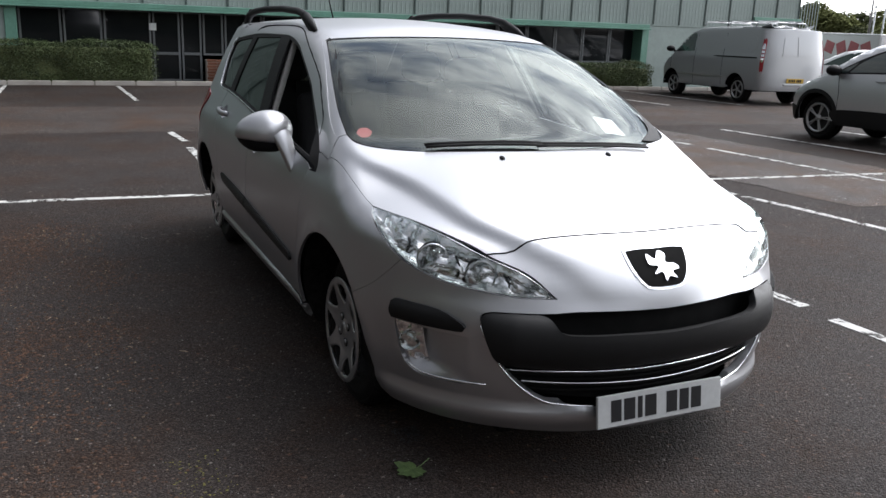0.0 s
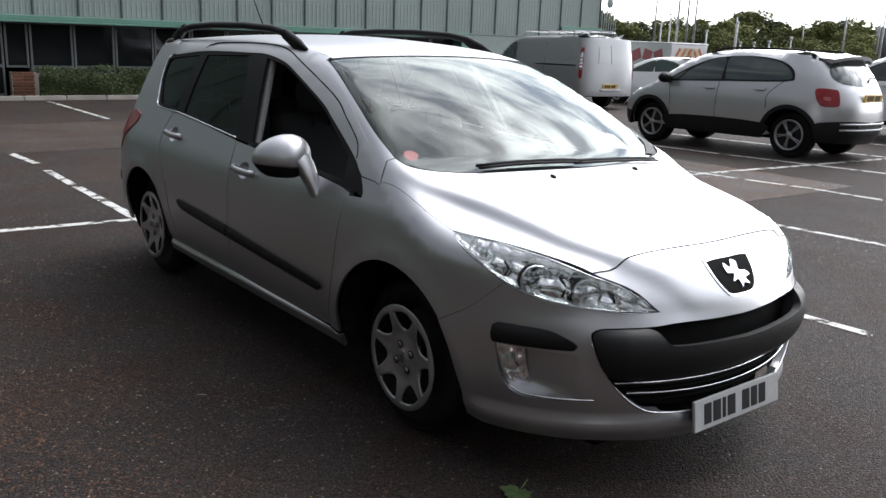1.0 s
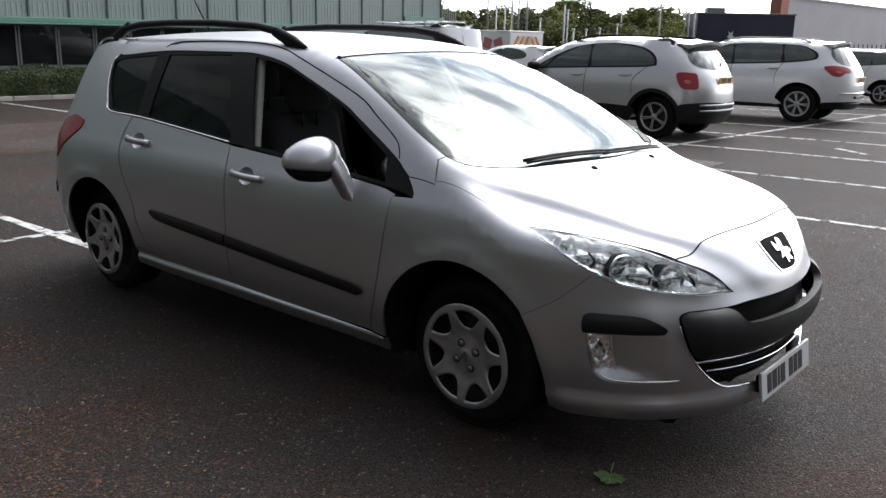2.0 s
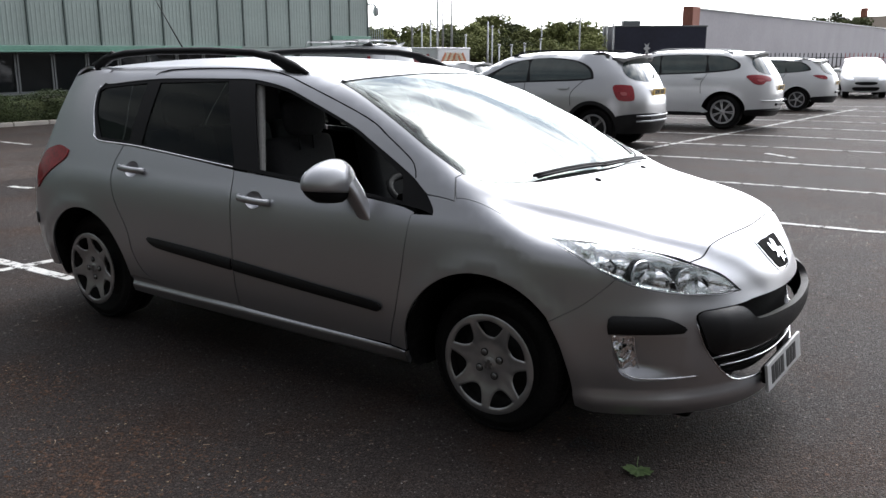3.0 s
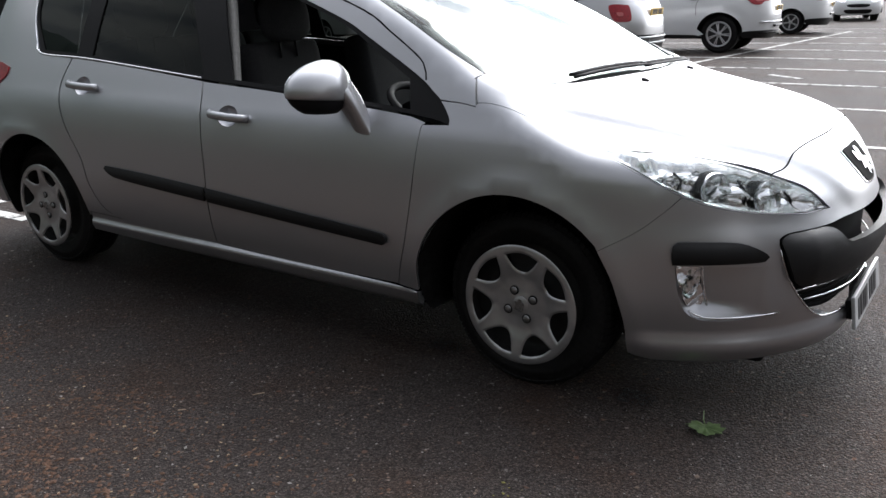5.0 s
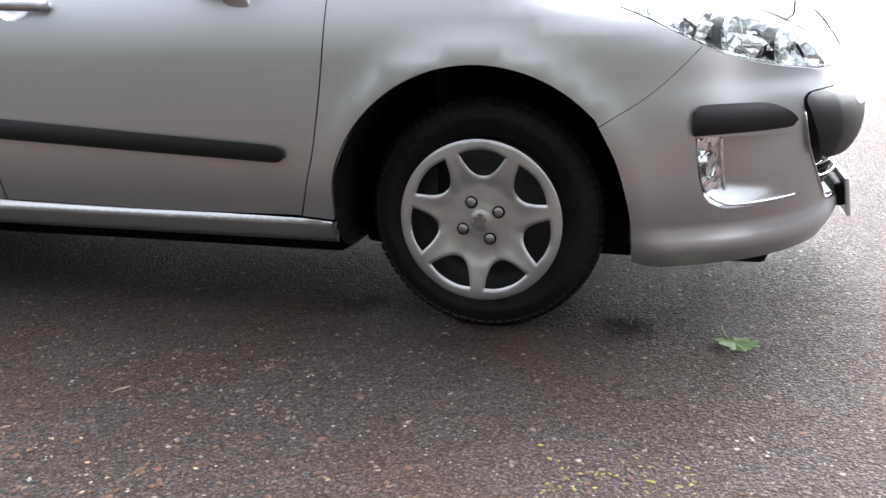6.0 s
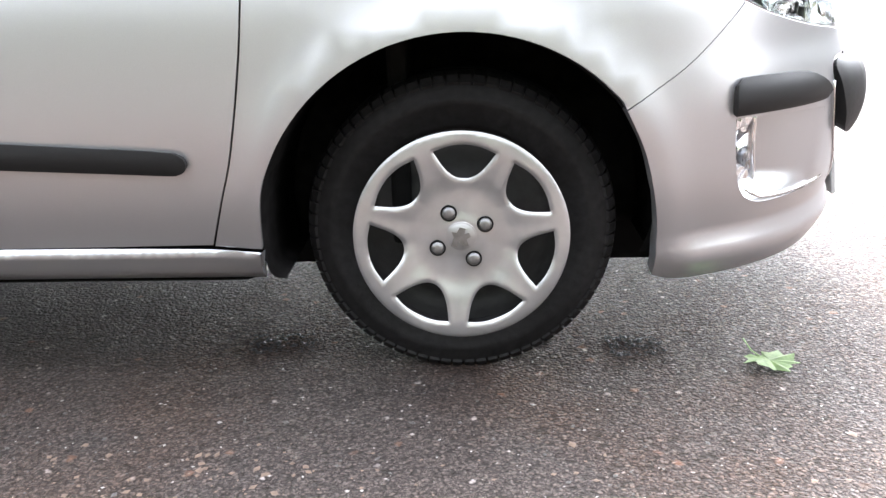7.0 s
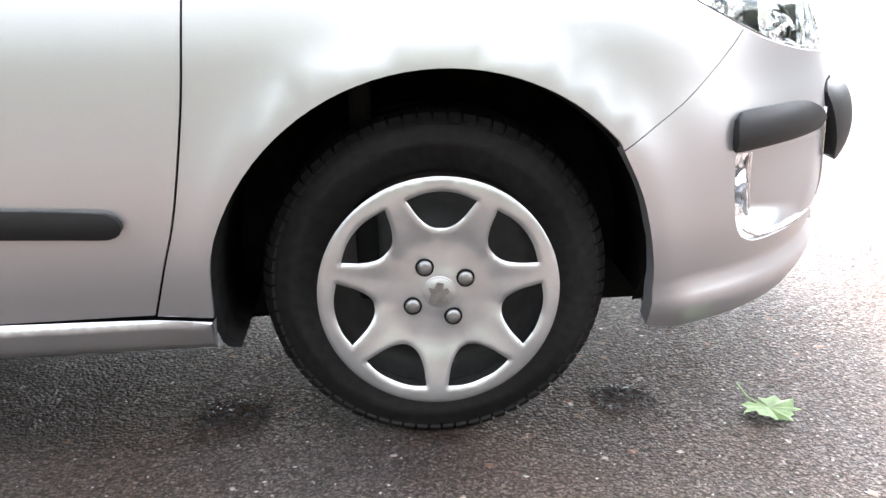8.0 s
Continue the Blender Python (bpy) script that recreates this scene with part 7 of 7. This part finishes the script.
fence_line = [from_view(o, 60) for o in (0.283, 0.452, 0.505, 0.56)]
for (xa, ya), (xb, yb), paint in zip(fence_line, fence_line[1:], (BLACK, REDVAN, BLACK)):
    railing(xa, ya, xb, yb, 1.75, paint)


def lamp_post(x, y, h, heads, r=0.07):
    """heads: -1 or 1 for a lantern on an arm to that side, 0 for a crossbar of floodlights."""
    p = thing("lamp_post", "tall galvanised lamp post", "lamp post", pose(x, y, FAR_Z, 0, 0, 35), "lamp posts")
    lathe_up("post", r, r * 0.55, h, p)
    for s in heads:
        if s:
            tube("arm", [(0, 0, h - 0.05), (s * 0.3, 0, h + 0.03), (s * 0.7, 0, h + 0.05)], 0.025, POLE, p, 6)
            box("lamp_head", (0.50, 0.20, 0.09), FRAMEGREY, p, pose(s * 0.9, 0, h + 0.05), 0.03)
        else:
            box("crossbar", (1.1, 0.06, 0.06), POLE, p, pose(0, 0, h - 0.03), 0.01)
            for q in (-0.42, 0.0, 0.42):
                box("floodlight", (0.30, 0.16, 0.24), FRAMEGREY, p, pose(q, -0.08, h + 0.12, -30, 0, 0), 0.03)
    return p


def lathe_up(name, r0, r1, h, parent):
    return tube(name, [(0, 0, 0), (0, 0, h * 0.5), (0, 0, h)], r0, POLE, parent, 8, taper=(1.0, (1 + r1 / r0) / 2, r1 / r0))


for o, d, h, heads in ((-0.041, 48, 9.0, (1,)), (-0.012, 40, 9.5, ()), (-0.006, 46, 9.5, ()), (0.004, 43, 9.0, (-1,)), (0.045, 46, 3.4, ()), (0.149, 52, 4.85, (0,)), (0.187, 47, 4.75, (1,)), (0.1797, 56, 5.0, (1,)), (0.1755, 62, 4.4, (-1,)), (0.106, 60, 3.9, (1,)), (0.2828, 70, 6.05, (0,))):
    x, y = from_view(o, d)
    lamp_post(x, y, h, heads, 0.06)
for o, d, h in ((0.058, 36, 2.1), (0.072, 36, 2.1), (0.087, 36, 2.15), (0.05, 40, 3.0), (-0.02, 40, 3.3), (-0.03, 41, 3.2), (0.02, 39, 2.6), (0.105, 40, 2.4)):
    x, y = from_view(o, d)
    b = thing("bollard_post", "pale slim steel post", "post", pose(x, y, ground_height(x, y)), "slim posts")
    lathe_up("shaft", 0.032, 0.032, h, b)
    box("cap", (0.11, 0.09, 0.08), POLE, b, pose(0, 0, h), 0.02)
for o, d in ((0.490, 210), (0.535, 204)):
    x, y = from_view(o, d)
    hs = thing("house", "red brick house with pitched roof and chimneys, far off", "house", pose(x, y, FAR_Z, 0, 0, -20) @ Matrix.Diagonal((1.5, 1.5, 1.5, 1)))
    box("wall", (9, 7, 4.2), BRICKFAR, hs, pose(0, 0, 2.1), 0.05)
    bm = bmesh.new()
    v = [bm.verts.new(p) for p in ((-4.8, -3.8, 4.2), (4.8, -3.8, 4.2), (4.8, 3.8, 4.2), (-4.8, 3.8, 4.2), (-4.8, 0, 6.6), (4.8, 0, 6.6))]
    for q in ((0, 1, 5, 4), (2, 3, 4, 5), (0, 4, 3), (1, 2, 5), (3, 2, 1, 0)):
        bm.faces.new([v[i] for i in q])
    part("roof", bm, BARK, hs)
    for cx in (-3.2, 2.5):
        box("chimney", (0.8, 0.8, 2.2), BRICKFAR, hs, pose(cx, 0, 6.8), 0.03)


# ---- trees ----
def tree(x, y, h, spread, seed, mat, leaves=5200, size=0.16, name="tree", label="leafy green broad-leaved tree", base=0.12):
    rng = np.random.default_rng(seed)
    t = thing(name, label, "tree", pose(x, y, FAR_Z), "trees")
    limbs = []
    verts, faces = [], []

    def limb(p, d, length, r, depth):
        pts = [np.array(p, float)]
        q = np.array(d, float)
        n = 4
        for i in range(n):
            q = q + rng.normal(size=3) * 0.14
            q /= np.linalg.norm(q)
            pts.append(pts[-1] + q * length / n)
        k = 6
        base_i = len(verts)
        for i, c in enumerate(pts):
            s = np.cross(q, (0.3, 0.9, 0.1))
            s /= np.linalg.norm(s)
            u = np.cross(s, q)
            rr = r * (1 - 0.55 * i / n)
            for j in range(k):
                a = 2 * math.pi * j / k
                verts.append(c + rr * (s * math.cos(a) + u * math.sin(a)))
        for i in range(n):
            for j in range(k):
                a, b = base_i + i * k + j, base_i + i * k + (j + 1) % k
                faces.append((a, b, b + k, a + k))
        limbs.append((pts, depth))
        if depth < 2:
            for _ in range(5 if depth == 0 else 3):
                i = rng.integers(2, n + 1)
                a = rng.uniform(0, 2 * math.pi)
                e = np.array([math.cos(a) * spread / h * 2.0, math.sin(a) * spread / h * 2.0, rng.uniform(0.3, 1.0)])
                e /= np.linalg.norm(e)
                limb(pts[i], e, length * rng.uniform(0.5, 0.75), r * 0.45, depth + 1)

    limb((0, 0, 0), (0, 0, 1), h * 0.45, h * 0.022, 0)
    me = bpy.data.meshes.new("trunk")
    me.from_pydata([tuple(v) for v in verts], [], faces)
    part("trunk", smooth(me), BARK, t)
    cl = 34
    ang, rad = rng.uniform(0, 2 * math.pi, cl), np.sqrt(rng.uniform(0, 1, cl)) * spread
    zz = rng.uniform(base, 1.0, cl) ** 0.9 * h
    prof = np.sin(np.clip(zz / h, 0.1, 0.97) * math.pi) ** 0.5
    cen = np.stack([np.cos(ang) * rad * prof, np.sin(ang) * rad * prof, zz * 0.93], 1)
    sz = spread * rng.uniform(0.20, 0.42, cl)
    idx = rng.integers(0, cl, leaves)
    v = rng.normal(size=(leaves, 3))
    v /= np.linalg.norm(v, axis=1, keepdims=True)
    p = cen[idx] + v * (sz[idx] * rng.uniform(0.55, 1.05, leaves))[:, None] * (1, 1, 0.75)
    keep = p[:, 2] > 0.15
    p, v = p[keep], v[keep]
    lv, lf = leaf_cloud(p, size, rng, v + (0, 0, 0.35))
    part("crown", mesh_from("crown", lv, lf), mat, t)
    return t


rt = random.Random(4)
for i in range(15):
    o = -0.13 + i * 0.0225
    d = 66 + rt.uniform(-7, 10)
    x, y = from_view(o, d)
    h = (1.9 + (42 + 12 * math.sin(i * 1.7) + rt.uniform(-8, 8)) / 1512 * d)
    tree(x, y, h, h * 0.62, 20 + i, LEAF if i % 3 else LEAF2, 14000, 0.115, "tree", "leafy green tree in the belt behind the car park")
for o, d, hp in ((0.418, 200, 56), (0.438, 205, 64), (0.458, 208, 58)):
    x, y = from_view(o, d)
    tree(x, y, 1.9 + hp / 1512 * d, 5.0, 50 + int(100 * o), LEAF2, 6000, 0.28, "tree", "dark green tree far behind the grey wall")
# low bushes before the tree belt
for i in range(10):
    o = -0.12 + i * 0.031
    x, y = from_view(o, 58 + rt.uniform(-3, 3))
    tree(x, y, 2.7 + rt.uniform(-0.4, 0.5), 2.0, 80 + i, LEAF if i % 2 else LEAF2, 5000, 0.09, "bush", "green bush before the tree belt", base=0.05)
# tall unseen trees behind and beside the walk, two staggered rows that block low skylight
for row in range(2):
    for i in range(14):
        tree(-30 + 3.6 * i + 1.8 * row + rt.uniform(-0.4, 0.4), -14.5 - 4.0 * row + rt.uniform(-0.4, 0.4), 5.2 + 1.0 * row + rt.uniform(-0.2, 0.2), 4.8, 120 + i + 20 * row, LEAF3, 6000, 0.30, "tree", "leafy green tree behind the walk, out of view", base=0.04)
    # front-side trees are added, unseen, to cut skylight on bumper and ground
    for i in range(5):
        tree(18.0 + 4.5 * row + rt.uniform(-0.8, 0.8), -3.0 + 5.6 * i + 2.8 * row + rt.uniform(-0.8, 0.8), 5.8 + 1.0 * row + rt.uniform(-0.9, 1.0), 4.2, 170 + i + 20 * row, LEAF3, 8000, 0.26, "tree", "leafy green tree added out of view to dim light from the front", base=0.04)
# plain wall that closes the place behind the walk
back = box("wall_south", (90.0, 0.3, 2.2), GREYWALL, None, pose(0.0, -32.0, 1.0), 0.02)
tagged(back, "plain pale grey boundary wall behind the bays", "wall", kind="structure")

# ---- litter on the tarmac ----
rl = random.Random(8)


def flat_leaf(x, y, size, mat, turn, seed, label):
    rr = random.Random(seed)
    bm = bmesh.new()
    tips = [(0.0, 1.0), (0.22, 0.66), (0.40, 0.70), (0.50, 0.50), (0.86, 0.58), (0.78, 0.30), (1.0, 0.02), (0.70, -0.18), (0.74, -0.48), (0.42, -0.52), (0.20, -0.62), (0.08, -0.48)]
    loop = [(0.0, 1.0)] + tips[1:] + [(-x1, y1) for x1, y1 in reversed(tips[1:])]
    c = bm.verts.new((0, 0, 0.012 * size / 0.08))
    vs = [bm.verts.new((px * size * rr.uniform(0.9, 1.1), py * size * rr.uniform(0.9, 1.1), size * (0.05 + (0.10 + 0.22 * rr.random()) * (px * px + py * py) * (1.6 if px > 0.3 else 0.6)))) for px, py in loop]
    for i in range(len(vs)):
        bm.faces.new((c, vs[i], vs[(i + 1) % len(vs)]))
    r = bmesh.ops.solidify(bm, geom=bm.faces[:], thickness=0.0008)
    leaf = part("fallen_leaf", bm, mat, None, "", pose(x, y, 0.004, 0, 0, turn))
    tagged(leaf, label, "leaf", "fallen leaves")
    tube("stalk", [(0, -0.42 * size, 0.003), (0.05 * size, -0.9 * size, 0.006), (0.02 * size, -1.45 * size, 0.02)], 0.0016, mat, leaf, 5)
    return leaf


flat_leaf(0.635, -0.785, 0.060, GREENLEAF, 200, 1, "fresh green maple leaf lying on tarmac")


def scatter(name, label, n, xr, yr, smin_, smax_, mat, seed, flat=0.4, heaps=0):
    """Loose grit as one heap of small uneven stones."""
    rng = np.random.default_rng(seed)
    base = np.array([(1, 0, 0), (0, 1, 0), (-1, 0, 0), (0, -1, 0), (0, 0, 1), (0, 0, -1)], float)
    fs = np.array([(0, 1, 4), (1, 2, 4), (2, 3, 4), (3, 0, 4), (1, 0, 5), (2, 1, 5), (3, 2, 5), (0, 3, 5)])
    c = np.stack([rng.uniform(*xr, n), rng.uniform(*yr, n), np.zeros(n)], 1)
    if heaps:
        spot = np.stack([rng.uniform(*xr, heaps), rng.uniform(*yr, heaps)], 1)
        c[:, :2] = np.where(rng.random((n, 1)) < 0.7, spot[rng.integers(0, heaps, n)] + rng.normal(size=(n, 2)) * (0.16, 0.09), c[:, :2])
    s = rng.uniform(smin_, smax_, n) * rng.uniform(0.4, 1.0, n)
    a = rng.uniform(0, 2 * np.pi, n)
    v = base[None] * rng.uniform(0.6, 1.3, (n, 6, 1)) * (1, 0.7, flat)
    rot = np.stack([np.stack([np.cos(a), -np.sin(a)], 1), np.stack([np.sin(a), np.cos(a)], 1)], 1)
    v[:, :, :2] = np.einsum("nij,nkj->nki", rot, v[:, :, :2])
    v = v * s[:, None, None] + c[:, None]
    v[:, :, 2] += s[:, None] * flat * 0.5
    f = (fs[None] + 6 * np.arange(n)[:, None, None]).reshape(-1, 3)
    ob = part(name, mesh_from(name, v.reshape(-1, 3), f), mat)
    return tagged(ob, label, "grit", kind="stuff")


scatter("loose_grit", "pale loose grit scattered on the tarmac", 2600, (-2.6, 3.0), (-3.1, -0.75), 0.0015, 0.0050, GRIT, 1)
scatter("loose_grit", "small pale stones on the tarmac", 110, (-2.5, 2.5), (-2.6, -0.8), 0.005, 0.010, GRIT, 5)
scatter("dark_grit", "dark loose chippings on the tarmac", 2600, (-2.6, 2.6), (-3.0, -0.75), 0.003, 0.008, BOLTGRIT, 6)
scatter("leaf_litter", "brown leaf crumbs scattered on the tarmac", 2200, (-3.0, 2.2), (-3.5, -1.05), 0.004, 0.012, DRYLEAF, 2, 0.12)
scatter("leaf_litter", "heaps of brown leaf crumbs on the tarmac", 15000, (-3.4, 2.0), (-3.3, -1.55), 0.004, 0.014, LITTER, 12, 0.35, 110)
scatter("leaf_litter", "straw pale leaf crumbs on the tarmac", 1900, (-3.4, 2.0), (-3.3, -1.55), 0.003, 0.010, STRAW, 14, 0.3, 70)
for k in range(7):
    tx, ty, ta, tl = rl.uniform(-1.6, 2.2), rl.uniform(-2.9, -1.3), rl.uniform(0, 6.28), rl.uniform(0.02, 0.05)
    twig = tube("twig", [(tx, ty, 0.004), (tx + 0.5 * tl * math.cos(ta), ty + 0.5 * tl * math.sin(ta), 0.007), (tx + tl * math.cos(ta + 0.2), ty + tl * math.sin(ta + 0.2), 0.004)], 0.0016, TWIG, None, 5)
    tagged(twig, "small pale dry twig lying on the tarmac", "twig", "twigs")
scatter("leaf_litter", "reddish leaf crumbs on the tarmac", 120, (-0.75, -0.25), (-1.45, -1.10), 0.004, 0.012, DRYLEAF, 9, 0.15)
scatter("oil_crumbs", "black broken crumbs on the tarmac", 160, (-0.480, -0.330), (-0.710, -0.610), 0.004, 0.010, INK, 10, 0.4)
scatter("oil_crumbs", "black broken crumbs on the tarmac", 160, (0.318, 0.438), (-0.736, -0.636), 0.004, 0.010, INK, 11, 0.4)
scatter("moss_crumbs", "yellow green moss crumbs on the tarmac", 90, (0.25, 0.55), (-1.55, -1.35), 0.003, 0.009, MOSS, 3, 0.3)
